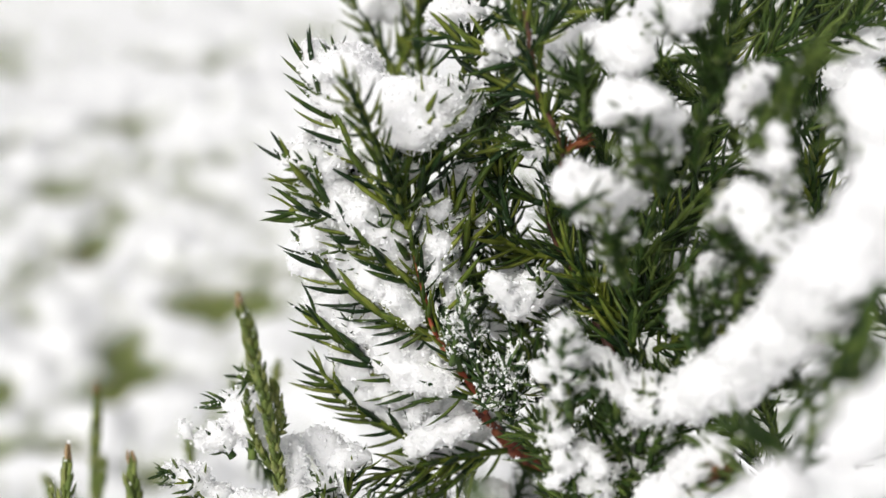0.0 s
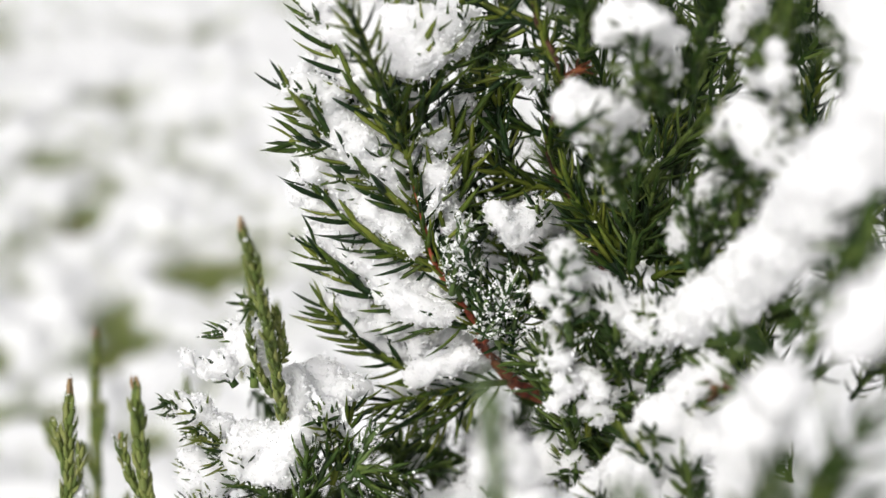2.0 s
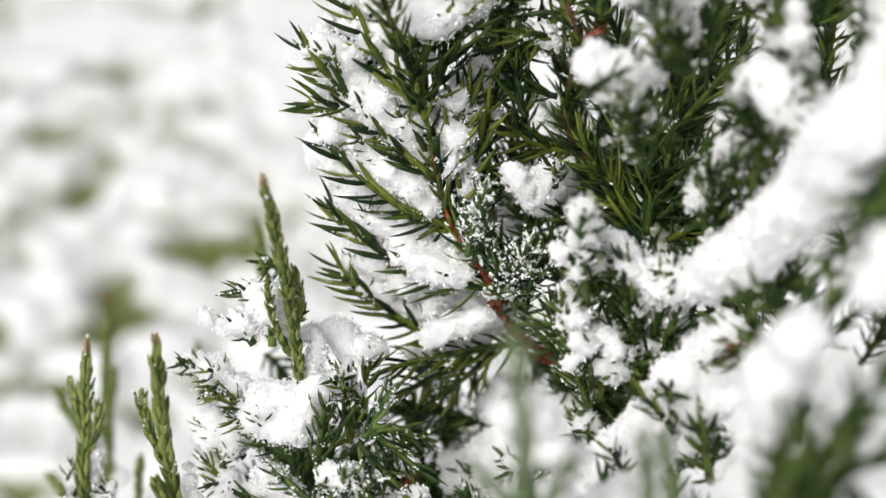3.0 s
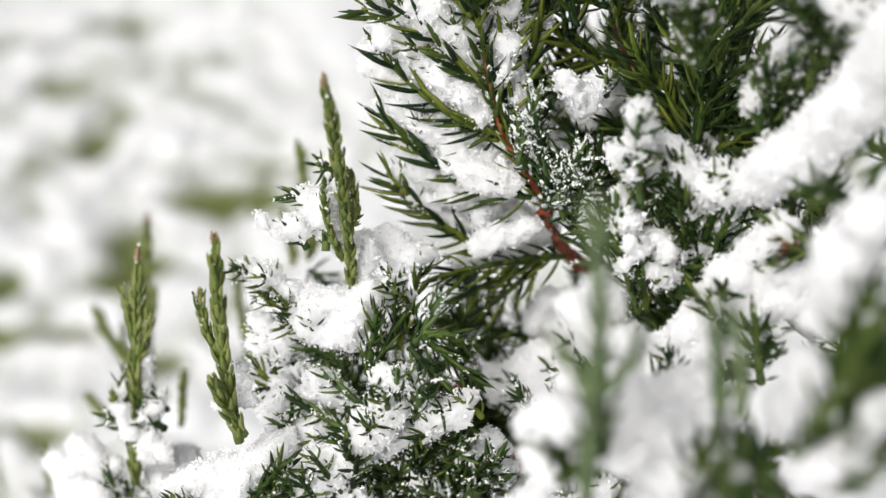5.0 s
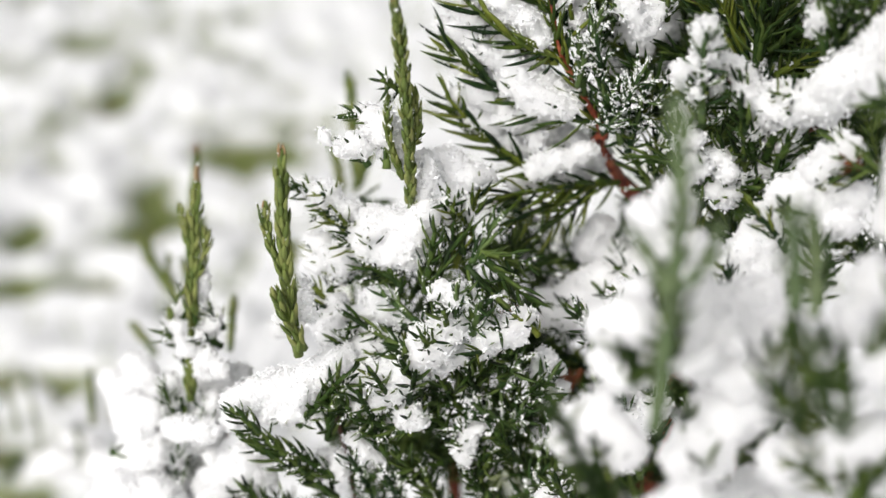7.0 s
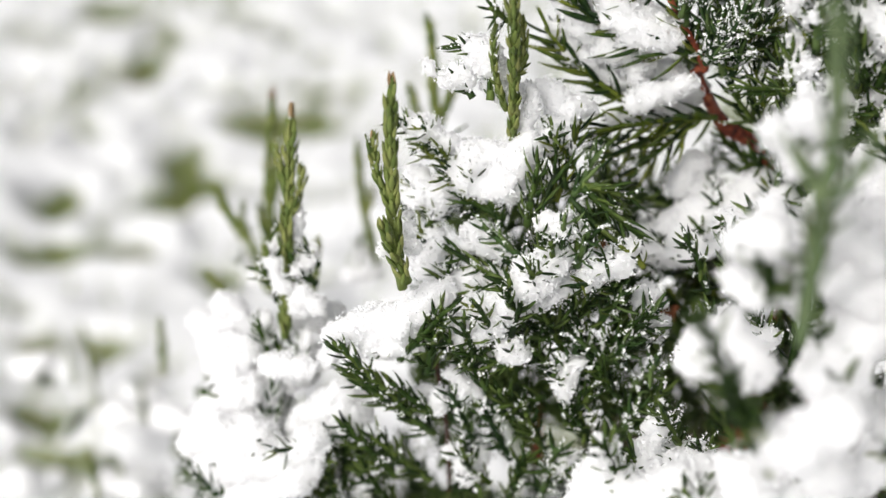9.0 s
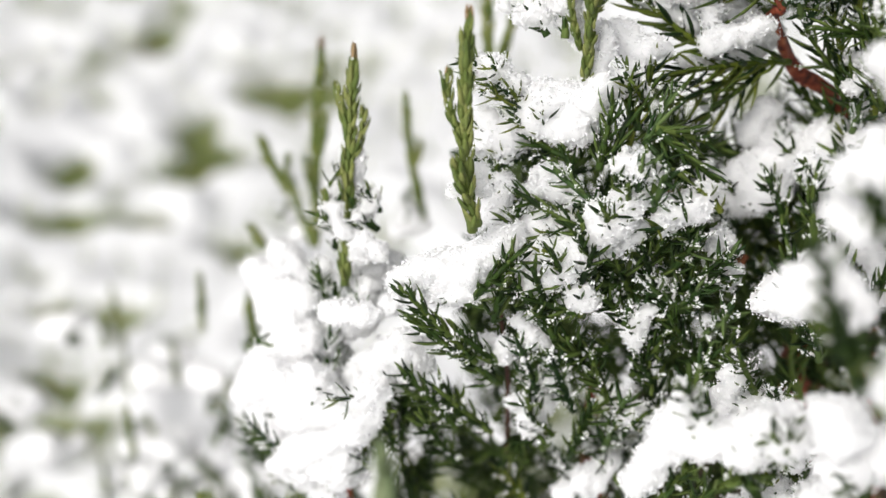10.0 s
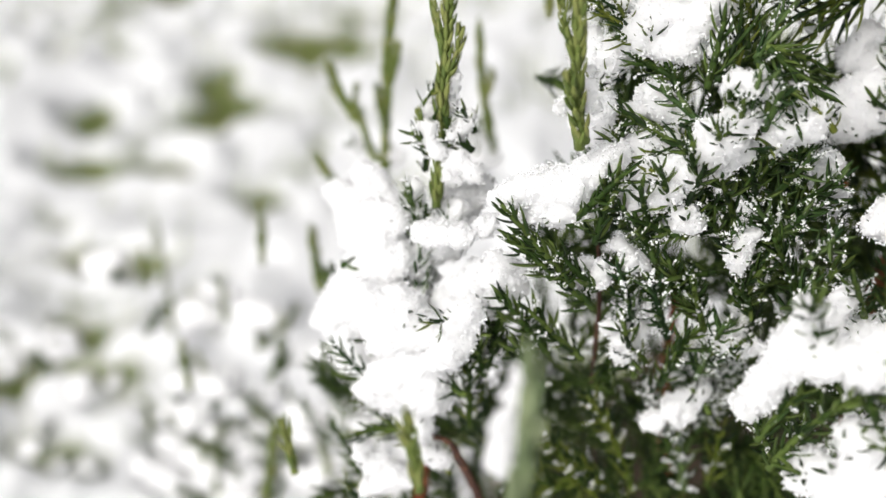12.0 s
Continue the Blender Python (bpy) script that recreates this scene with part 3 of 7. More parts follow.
sprig("tuft", (0.0451, 0.2098, 0.5788), (0.0517, 0.2057, 0.5861), (0.0569, 0.2024, 0.6004), frost=0)
sprig("tuft", (0.0384, 0.2157, 0.5688), (0.0340, 0.2167, 0.5769), (0.0315, 0.2193, 0.5821), frost=0)
sprig("tuft", (0.0422, 0.2155, 0.5679), (0.0391, 0.2147, 0.5773), (0.0363, 0.2172, 0.5810), frost=0)
sprig("tuft", (0.0357, 0.2180, 0.5634), (0.0306, 0.2198, 0.5700), (0.0294, 0.2226, 0.5760), frost=0)
sprig("tuft", (0.0567, 0.2888, 0.5571), (0.0554, 0.2863, 0.5619), (0.0529, 0.2848, 0.5661), frost=1, length=0.0055)
sprig("tuft", (0.0596, 0.2913, 0.5777), (0.0572, 0.2891, 0.5840), (0.0521, 0.2896, 0.5881), frost=0.4)
sprig("tuft", (0.0218, 0.2972, 0.4945), (0.0175, 0.2929, 0.5090), (0.0131, 0.2894, 0.5215), frost=0.8)
sprig("tuft", (0.0063, 0.2328, 0.5610), (0.0078, 0.2306, 0.5674), (0.0035, 0.2293, 0.5729), frost=0)
sprig("tuft", (0.0139, 0.2262, 0.5730), (0.0124, 0.2251, 0.5804), (0.0129, 0.2259, 0.5866), frost=0)
sprig("tuft", (0.0307, 0.2777, 0.5488), (0.0310, 0.2783, 0.5540), (0.0330, 0.2788, 0.5579), frost=0.5)
sprig("scale", (-0.0373, 0.3253, 0.5510), (-0.0385, 0.3141, 0.5830), (-0.0410, 0.3026, 0.6121), frost=0.3, width=1, brown_tip=True)
sprig("scale", (-0.0381, 0.3216, 0.5699), (-0.0360, 0.3192, 0.5754), (-0.0371, 0.3165, 0.5862), frost=0.3, width=0.8)
sprig("scale", (-0.0393, 0.3225, 0.5607), (-0.0425, 0.3189, 0.5724), (-0.0428, 0.3162, 0.5834), frost=0.3, width=0.7)
sprig("scale", (-0.0952, 0.3270, 0.4909), (-0.0952, 0.3367, 0.5205), (-0.0951, 0.3491, 0.5480), frost=0.3, width=1.15, brown_tip=True)
sprig("scale", (-0.0958, 0.3395, 0.5273), (-0.0975, 0.3424, 0.5340), (-0.0990, 0.3449, 0.5385), frost=0.3, width=0.8, brown_tip=True)
sprig("scale", (-0.0950, 0.3378, 0.5216), (-0.0925, 0.3395, 0.5275), (-0.0922, 0.3423, 0.5335), frost=0.3, width=0.9, brown_tip=True)
sprig("scale", (-0.0949, 0.3300, 0.4988), (-0.0907, 0.3317, 0.5049), (-0.0903, 0.3348, 0.5134), frost=0.5, width=0.8)
sprig("scale", (-0.0958, 0.3304, 0.5019), (-0.0990, 0.3323, 0.5092), (-0.1009, 0.3338, 0.5133), frost=0.5, width=0.8)
sprig("scale", (-0.1167, 0.4302, 0.4450), (-0.1175, 0.4395, 0.4797), (-0.1161, 0.4466, 0.5130), frost=0.3, width=1.2, brown_tip=True)
sprig("scale", (-0.0623, 0.3007, 0.5228), (-0.0651, 0.3000, 0.5502), (-0.0650, 0.3001, 0.5753), frost=0.3, width=1.15, brown_tip=True)
sprig("scale", (-0.0655, 0.3005, 0.5457), (-0.0687, 0.3005, 0.5540), (-0.0695, 0.3005, 0.5622), frost=0.3, width=0.8, brown_tip=True)
sprig("scale", (-0.0611, 0.3009, 0.5246), (-0.0642, 0.2980, 0.5341), (-0.0666, 0.2960, 0.5417), frost=0.3, width=1.1)
sprig("scale", (-0.0801, 0.4425, 0.4471), (-0.0853, 0.4456, 0.4720), (-0.0883, 0.4502, 0.4934), frost=0.3, width=1.1)
sprig("scale", (-0.1289, 0.4467, 0.4569), (-0.1339, 0.4507, 0.4647), (-0.1388, 0.4529, 0.4741), frost=0.3, width=1.1)
sprig("scale", (-0.1188, 0.4377, 0.4406), (-0.1254, 0.4435, 0.4553), (-0.1288, 0.4474, 0.4622), frost=0.3, width=1)
sprig("scale", (-0.1396, 0.4437, 0.3910), (-0.1424, 0.4452, 0.4036), (-0.1439, 0.4464, 0.4127), frost=0.3, width=1.1)
sprig("scale", (-0.1343, 0.4437, 0.4317), (-0.1383, 0.4444, 0.4381), (-0.1413, 0.4449, 0.4423), frost=0.3, width=1.1)
sprig("scale", (-0.0600, 0.4281, 0.5103), (-0.0616, 0.4323, 0.5283), (-0.0638, 0.4382, 0.5431), frost=0.3, width=1.2)
sprig("scale", (-0.0607, 0.4279, 0.5084), (-0.0563, 0.4293, 0.5200), (-0.0537, 0.4307, 0.5313), frost=0.3, width=1)
sprig("scale", (-0.0659, 0.4324, 0.5040), (-0.0671, 0.4355, 0.5127), (-0.0693, 0.4393, 0.5191), frost=0.3, width=1)
sprig("scale", (-0.0953, 0.3832, 0.4725), (-0.0945, 0.3843, 0.4818), (-0.0939, 0.3872, 0.4891), frost=0.5, width=0.9)
sprig("scale", (-0.1513, 0.3774, 0.3436), (-0.1493, 0.3813, 0.3592), (-0.1485, 0.3849, 0.3717), frost=0.3, width=1.1)
sprig("open", (0.0031, 0.3470, 0.5063), (0.0040, 0.3497, 0.5119), (0.0033, 0.3524, 0.5174), frost=0.2, length=0.007)
sprig("open", (-0.0955, 0.3263, 0.4604), (-0.0988, 0.3273, 0.4771), (-0.1029, 0.3295, 0.4951), frost=0.8, length=0.0065)
sprig("open", (-0.0897, 0.3281, 0.4753), (-0.0912, 0.3280, 0.4826), (-0.0928, 0.3288, 0.4891), frost=0.8, length=0.0065)
sprig("open", (-0.0441, 0.3238, 0.3996), (-0.0545, 0.3234, 0.4125), (-0.0636, 0.3201, 0.4264), frost=0.4)
sprig("open", (-0.0352, 0.3244, 0.4041), (-0.0422, 0.3235, 0.4216), (-0.0516, 0.3207, 0.4395), frost=0.5)
sprig("open", (-0.0485, 0.3250, 0.4087), (-0.0580, 0.3226, 0.4057), (-0.0666, 0.3216, 0.4139), frost=0.35)
sprig("open", (-0.0355, 0.3282, 0.3944), (-0.0453, 0.3250, 0.4089), (-0.0574, 0.3221, 0.4184), frost=0.35)
sprig("open", (-0.0201, 0.3264, 0.4038), (-0.0247, 0.3225, 0.4219), (-0.0297, 0.3182, 0.4356), frost=1.6)
sprig("open", (-0.0143, 0.3267, 0.4061), (-0.0138, 0.3248, 0.4240), (-0.0182, 0.3219, 0.4413), frost=0.5)
sprig("open", (-0.0831, 0.3136, 0.4307), (-0.0842, 0.3122, 0.4522), (-0.0865, 0.3104, 0.4707), frost=0.6, length=0.007)
sprig("open", (-0.0967, 0.3205, 0.4544), (-0.0994, 0.3219, 0.4658), (-0.0985, 0.3235, 0.4788), frost=0.9, length=0.0065)
sprig("open", (-0.1063, 0.3137, 0.4400), (-0.1141, 0.3147, 0.4479), (-0.1202, 0.3154, 0.4542), frost=0.9, length=0.0065)
sprig("open", (-0.0964, 0.3075, 0.4305), (-0.1041, 0.3078, 0.4334), (-0.1133, 0.3094, 0.4295), frost=0.5, length=0.0065)
sprig("open", (-0.1112, 0.3068, 0.4082), (-0.1136, 0.3072, 0.4117), (-0.1158, 0.3085, 0.4143), frost=0.5, length=0.006)
sprig("tuft", (-0.0100, 0.2591, 0.4957), (-0.0138, 0.2563, 0.5059), (-0.0165, 0.2525, 0.5157), frost=0.5)
sprig("tuft", (-0.0168, 0.2587, 0.4680), (-0.0091, 0.2557, 0.4843), (0.0002, 0.2475, 0.4999), frost=0.3)
sprig("tuft", (-0.0200, 0.2605, 0.4742), (-0.0157, 0.2597, 0.4844), (-0.0135, 0.2575, 0.4907), frost=0.4)
sprig("tuft", (0.0028, 0.2518, 0.4860), (-0.0022, 0.2491, 0.4964), (-0.0024, 0.2462, 0.5055), frost=0.3)
sprig("tuft", (0.0011, 0.2549, 0.4616), (-0.0043, 0.2524, 0.4743), (-0.0022, 0.2498, 0.4857), frost=0.3)
sprig("open", (0.0236, 0.3071, 0.4930), (0.0162, 0.3023, 0.5034), (0.0088, 0.2972, 0.5106), frost=0.5, length=0.008)
sprig("open", (0.0247, 0.3073, 0.4946), (0.0232, 0.3061, 0.5016), (0.0194, 0.3048, 0.5069), frost=0.6, length=0.008)
sprig("open", (0.0315, 0.3405, 0.5352), (0.0319, 0.3397, 0.5450), (0.0298, 0.3387, 0.5530), frost=0.8, length=0.007)
sprig("open", (0.0330, 0.3673, 0.5071), (0.0237, 0.3711, 0.4973), (0.0136, 0.3753, 0.4908), frost=0.5)
sprig("open", (0.0132, 0.3872, 0.5054), (0.0082, 0.3895, 0.5077), (0.0062, 0.3932, 0.5133), frost=0.5)
sprig("pale", (-0.0757, 0.1913, 0.5099), (-0.0740, 0.1947, 0.5214), (-0.0746, 0.1993, 0.5343), width=1.3)
sprig("scale", (-0.0925, 0.2326, 0.4769), (-0.0941, 0.2337, 0.4861), (-0.0957, 0.2346, 0.4931), frost=0.3, width=1.1)
sprig("open", (0.0101, 0.3442, 0.5655), (0.0020, 0.3429, 0.5793), (-0.0035, 0.3421, 0.5893), frost=0.3)
sprig("open", (-0.0035, 0.3421, 0.5893), (-0.0062, 0.3426, 0.6014), (-0.0086, 0.3430, 0.6132), frost=0.3)
sprig("open", (-0.0086, 0.3429, 0.6125), (-0.0098, 0.3419, 0.6205), (-0.0125, 0.3404, 0.6330), frost=0.3)
sprig("open", (0.0258, 0.3384, 0.6333), (0.0208, 0.3378, 0.6443), (0.0176, 0.3383, 0.6572), frost=0.3)
sprig("open", (0.0242, 0.3501, 0.6131), (0.0251, 0.3435, 0.6251), (0.0258, 0.3384, 0.6333), frost=0.3)
sprig("inner", (0.0386, 0.3484, 0.5834), (0.0300, 0.3534, 0.5990), (0.0242, 0.3501, 0.6131), frost=0.2)
sprig("tuft", (0.0515, 0.2167, 0.5935), (0.0537, 0.2130, 0.6042), (0.0587, 0.2092, 0.6144), frost=0)
sprig("tuft", (0.0567, 0.2167, 0.5937), (0.0580, 0.2127, 0.6025), (0.0625, 0.2085, 0.6092), frost=0)
sprig("tuft", (0.0484, 0.2188, 0.5941), (0.0493, 0.2160, 0.6042), (0.0515, 0.2149, 0.6118), frost=0)
sprig("tuft", (0.0544, 0.2178, 0.5864), (0.0514, 0.2169, 0.5955), (0.0485, 0.2159, 0.6032), frost=0)
sprig("tuft", (0.0569, 0.2160, 0.6043), (0.0590, 0.2131, 0.6139), (0.0619, 0.2101, 0.6222), frost=0)
sprig("open", (0.0315, 0.1942, 0.5743), (0.0269, 0.1923, 0.5836), (0.0235, 0.1922, 0.5913), frost=0.5, length=0.007)
sprig("inner", (0.0347, 0.1928, 0.5796), (0.0297, 0.1909, 0.5886), (0.0270, 0.1908, 0.5962), frost=0.5, length=0.007)
sprig("open", (0.0367, 0.3410, 0.5392), (0.0329, 0.3430, 0.5560), (0.0268, 0.3448, 0.5699), frost=0.4, length=0.0075)
sprig("open", (0.0449, 0.3491, 0.5393), (0.0450, 0.3513, 0.5579), (0.0364, 0.3532, 0.5734), frost=0.4, length=0.0075)
sprig("open", (0.0126, 0.3405, 0.5678), (0.0185, 0.3391, 0.5729), (0.0251, 0.3382, 0.5820), frost=0.7, length=0.0075)
sprig("open", (0.0320, 0.3426, 0.5438), (0.0259, 0.3430, 0.5556), (0.0232, 0.3442, 0.5655), frost=0.7, length=0.007)
sprig("scale", (-0.1173, 0.4378, 0.4741), (-0.1150, 0.4388, 0.4823), (-0.1143, 0.4406, 0.4889), frost=0.3, width=0.9)
sprig("scale", (-0.1167, 0.4341, 0.4607), (-0.1194, 0.4351, 0.4688), (-0.1203, 0.4368, 0.4744), frost=0.3, width=0.9)
sprig("scale", (-0.0852, 0.4451, 0.4679), (-0.0833, 0.4458, 0.4742), (-0.0832, 0.4463, 0.4783), frost=0.3, width=0.9)
sprig("scale", (-0.1333, 0.4506, 0.4637), (-0.1363, 0.4510, 0.4667), (-0.1375, 0.4513, 0.4692), frost=0.3, width=0.8)
sprig("scale", (-0.1318, 0.4491, 0.4600), (-0.1297, 0.4497, 0.4643), (-0.1289, 0.4502, 0.4686), frost=0.3, width=0.8)
sprig("open", (0.0482, 0.3513, 0.4755), (0.0411, 0.3482, 0.4992), (0.0310, 0.3445, 0.5182), frost=0.5, length=0.008)
sprig("open", (0.0513, 0.3522, 0.4827), (0.0472, 0.3490, 0.5062), (0.0373, 0.3457, 0.5280), frost=0.5, length=0.008)
sprig("open", (0.0473, 0.3510, 0.4979), (0.0404, 0.3464, 0.5177), (0.0300, 0.3424, 0.5342), frost=0.6, length=0.008)
sprig("open", (0.0475, 0.3523, 0.5079), (0.0459, 0.3493, 0.5249), (0.0404, 0.3470, 0.5390), frost=0.5, length=0.008)
sprig("tuft", (0.0456, 0.3444, 0.4684), (0.0448, 0.3400, 0.4899), (0.0479, 0.3369, 0.5060), frost=0.5)
sprig("tuft", (0.0396, 0.3473, 0.4924), (0.0392, 0.3426, 0.5111), (0.0427, 0.3390, 0.5233), frost=0.6)
sprig("open", (0.0286, 0.3646, 0.4853), (0.0189, 0.3627, 0.4947), (0.0083, 0.3604, 0.5005), frost=0.3, length=0.008)
sprig("open", (0.0351, 0.3644, 0.4840), (0.0264, 0.3630, 0.4968), (0.0212, 0.3613, 0.5077), frost=0.3, length=0.008)
sprig("open", (0.0213, 0.3539, 0.4800), (0.0103, 0.3508, 0.4882), (-0.0015, 0.3474, 0.4928), frost=0.3, length=0.008)
sprig("open", (0.0259, 0.3516, 0.4780), (0.0159, 0.3490, 0.4896), (0.0082, 0.3460, 0.4977), frost=0.3, length=0.008)
sprig("tuft", (0.0158, 0.2957, 0.5032), (0.0127, 0.2931, 0.5149), (0.0087, 0.2914, 0.5255), frost=0.5)
sprig("tuft", (0.0250, 0.2960, 0.5052), (0.0229, 0.2936, 0.5184), (0.0176, 0.2917, 0.5274), frost=0.5)
sprig("tuft", (0.0313, 0.2964, 0.5086), (0.0318, 0.2938, 0.5203), (0.0355, 0.2918, 0.5283), frost=0.5)
sprig("tuft", (0.0456, 0.2172, 0.5483), (0.0471, 0.2160, 0.5553), (0.0504, 0.2149, 0.5622), frost=0.1)
sprig("soft", (0.0340, 0.2178, 0.5861), (0.0333, 0.2189, 0.5949), (0.0317, 0.2208, 0.6025), width=1)
sprig("tuft", (0.0267, 0.2448, 0.5355), (0.0271, 0.2411, 0.5462), (0.0234, 0.2399, 0.5532), frost=0.4)
sprig("tuft", (0.0023, 0.2188, 0.5449), (-0.0029, 0.2126, 0.5605), (-0.0088, 0.2072, 0.5739), frost=0.1, length=0.0055)
sprig("tuft", (0.0073, 0.2200, 0.5381), (0.0042, 0.2188, 0.5450), (0.0012, 0.2176, 0.5517), frost=0.2)
sprig("tuft", (0.0100, 0.3005, 0.5255), (0.0063, 0.2967, 0.5355), (0.0020, 0.2936, 0.5431), frost=0.7, length=0.006)
sprig("tuft", (0.0163, 0.2985, 0.5257), (0.0129, 0.2949, 0.5370), (0.0118, 0.2919, 0.5462), frost=0.7, length=0.006)
sprig("tuft", (0.0236, 0.3000, 0.5383), (0.0191, 0.2969, 0.5455), (0.0152, 0.2945, 0.5508), frost=0.6, length=0.006)

# the middle cushion
sprig("tuft", (-0.0490, 0.3300, 0.5410), (-0.0570, 0.3310, 0.5475), (-0.0650, 0.3320, 0.5520), frost=0.5, length=0.0070)
sprig("open", (-0.0450, 0.3260, 0.5390), (-0.0530, 0.3280, 0.5430), (-0.0610, 0.3300, 0.5470), frost=0.4, length=0.0060)
sprig("open", (-0.0520, 0.3270, 0.5290), (-0.0575, 0.3285, 0.5330), (-0.0630, 0.3300, 0.5370), frost=0.6, length=0.0060)
sprig("open", (-0.0510, 0.3220, 0.5180), (-0.0565, 0.3245, 0.5230), (-0.0620, 0.3270, 0.5280), frost=0.6, length=0.0060)
sprig("tuft", (-0.0380, 0.3220, 0.5320), (-0.0440, 0.3235, 0.5340), (-0.0500, 0.3250, 0.5360), frost=0.4, length=0.0068)
sprig("tuft", (-0.0390, 0.3210, 0.5300), (-0.0410, 0.3225, 0.5350), (-0.0430, 0.3240, 0.5400), frost=0.4, length=0.0068)
sprig("tuft", (-0.0310, 0.3080, 0.5190), (-0.0415, 0.3120, 0.5215), (-0.0520, 0.3160, 0.5260), frost=0.7, length=0.0070)
sprig("tuft", (-0.0310, 0.3120, 0.5240), (-0.0375, 0.3145, 0.5280), (-0.0440, 0.3170, 0.5320), frost=0.9, length=0.0070)
sprig("tuft", (-0.0370, 0.3090, 0.5150), (-0.0460, 0.3115, 0.5170), (-0.0550, 0.3140, 0.5190), frost=0.6, length=0.0070)
sprig("tuft", (-0.0330, 0.3160, 0.5330), (-0.0320, 0.3170, 0.5415), (-0.0310, 0.3180, 0.5500), frost=0.7, length=0.0068)
sprig("tuft", (-0.0310, 0.3160, 0.5350), (-0.0285, 0.3190, 0.5405), (-0.0260, 0.3220, 0.5460), frost=0.5, length=0.0068)
sprig("open", (-0.0260, 0.3220, 0.5370), (-0.0230, 0.3270, 0.5475), (-0.0200, 0.3320, 0.5580), frost=0.4, length=0.0080)
sprig("tuft", (-0.0240, 0.3220, 0.5410), (-0.0255, 0.3260, 0.5480), (-0.0270, 0.3300, 0.5550), frost=0.4, length=0.0070)
sprig("tuft", (-0.0220, 0.3210, 0.5390), (-0.0190, 0.3235, 0.5445), (-0.0160, 0.3260, 0.5500), frost=0.9, length=0.0070)
sprig("tuft", (-0.0200, 0.3180, 0.5430), (-0.0125, 0.3150, 0.5380), (-0.0050, 0.3120, 0.5330), frost=0.4, length=0.0068)
sprig("tuft", (-0.0230, 0.3160, 0.5410), (-0.0185, 0.3120, 0.5380), (-0.0140, 0.3080, 0.5350), frost=0.7, length=0.0068)
sprig("tuft", (-0.0200, 0.3220, 0.5420), (-0.0135, 0.3220, 0.5405), (-0.0070, 0.3220, 0.5390), frost=0.4, length=0.0068)
sprig("tuft", (-0.0250, 0.3030, 0.5310), (-0.0250, 0.3010, 0.5375), (-0.0250, 0.2990, 0.5440), frost=0.9, length=0.0068)
sprig("tuft", (-0.0210, 0.3040, 0.5290), (-0.0200, 0.3015, 0.5355), (-0.0190, 0.2990, 0.5420), frost=0.8, length=0.0068)
sprig("tuft", (-0.0280, 0.3050, 0.5270), (-0.0290, 0.3035, 0.5335), (-0.0300, 0.3020, 0.5400), frost=0.6, length=0.0068)
sprig("tuft", (-0.0630, 0.3030, 0.5010), (-0.0570, 0.3010, 0.5100), (-0.0510, 0.2990, 0.5190), frost=0.4, length=0.0068)
sprig("tuft", (-0.0560, 0.3050, 0.4960), (-0.0550, 0.3025, 0.5060), (-0.0540, 0.3000, 0.5160), frost=0.4, length=0.0068)
sprig("tuft", (-0.0600, 0.3060, 0.4830), (-0.0695, 0.3025, 0.4955), (-0.0790, 0.2990, 0.5080), frost=0.5, length=0.0068)
sprig("tuft", (-0.0540, 0.3090, 0.4750), (-0.0655, 0.3055, 0.4865), (-0.0770, 0.3020, 0.4980), frost=0.7, length=0.0070)
sprig("tuft", (-0.0540, 0.3080, 0.4810), (-0.0595, 0.3055, 0.4875), (-0.0650, 0.3030, 0.4940), frost=0.5, length=0.0068)
sprig("tuft", (-0.0410, 0.3050, 0.4920), (-0.0445, 0.3030, 0.4995), (-0.0480, 0.3010, 0.5070), frost=0.5, length=0.0068)
sprig("tuft", (-0.0360, 0.3040, 0.5000), (-0.0415, 0.3025, 0.5025), (-0.0470, 0.3010, 0.5050), frost=0.5, length=0.0068)
sprig("tuft", (-0.0640, 0.3120, 0.4580), (-0.0710, 0.3085, 0.4690), (-0.0780, 0.3050, 0.4800), frost=0.4, length=0.0068)
sprig("tuft", (-0.0800, 0.3120, 0.4500), (-0.0825, 0.3090, 0.4610), (-0.0850, 0.3060, 0.4720), frost=0.7, length=0.0068)
sprig("tuft", (-0.0550, 0.3140, 0.4560), (-0.0630, 0.3105, 0.4655), (-0.0710, 0.3070, 0.4750), frost=0.5, length=0.0070)
sprig("tuft", (-0.0640, 0.3160, 0.4440), (-0.0685, 0.3120, 0.4535), (-0.0730, 0.3080, 0.4630), frost=0.5, length=0.0068)
sprig("tuft", (-0.0240, 0.3130, 0.5030), (-0.0310, 0.3085, 0.5060), (-0.0380, 0.3040, 0.5090), frost=0.9, length=0.0070)
sprig("tuft", (-0.0230, 0.3130, 0.5050), (-0.0320, 0.3085, 0.5025), (-0.0410, 0.3040, 0.5000), frost=0.4, length=0.0070)
sprig("tuft", (-0.0220, 0.3130, 0.5000), (-0.0255, 0.3085, 0.5085), (-0.0290, 0.3040, 0.5170), frost=0.5, length=0.0070)
sprig("tuft", (-0.0140, 0.3130, 0.5070), (-0.0115, 0.3085, 0.5150), (-0.0090, 0.3040, 0.5230), frost=0.9, length=0.0070)
sprig("tuft", (-0.0110, 0.3130, 0.5020), (-0.0075, 0.3085, 0.5090), (-0.0040, 0.3040, 0.5160), frost=0.4, length=0.0070)
sprig("tuft", (-0.0190, 0.3130, 0.5100), (-0.0170, 0.3085, 0.5180), (-0.0150, 0.3040, 0.5260), frost=0.5, length=0.0070)
sprig("tuft", (-0.0070, 0.3130, 0.4950), (-0.0135, 0.3085, 0.5020), (-0.0200, 0.3040, 0.5090), frost=0.9, length=0.0070)
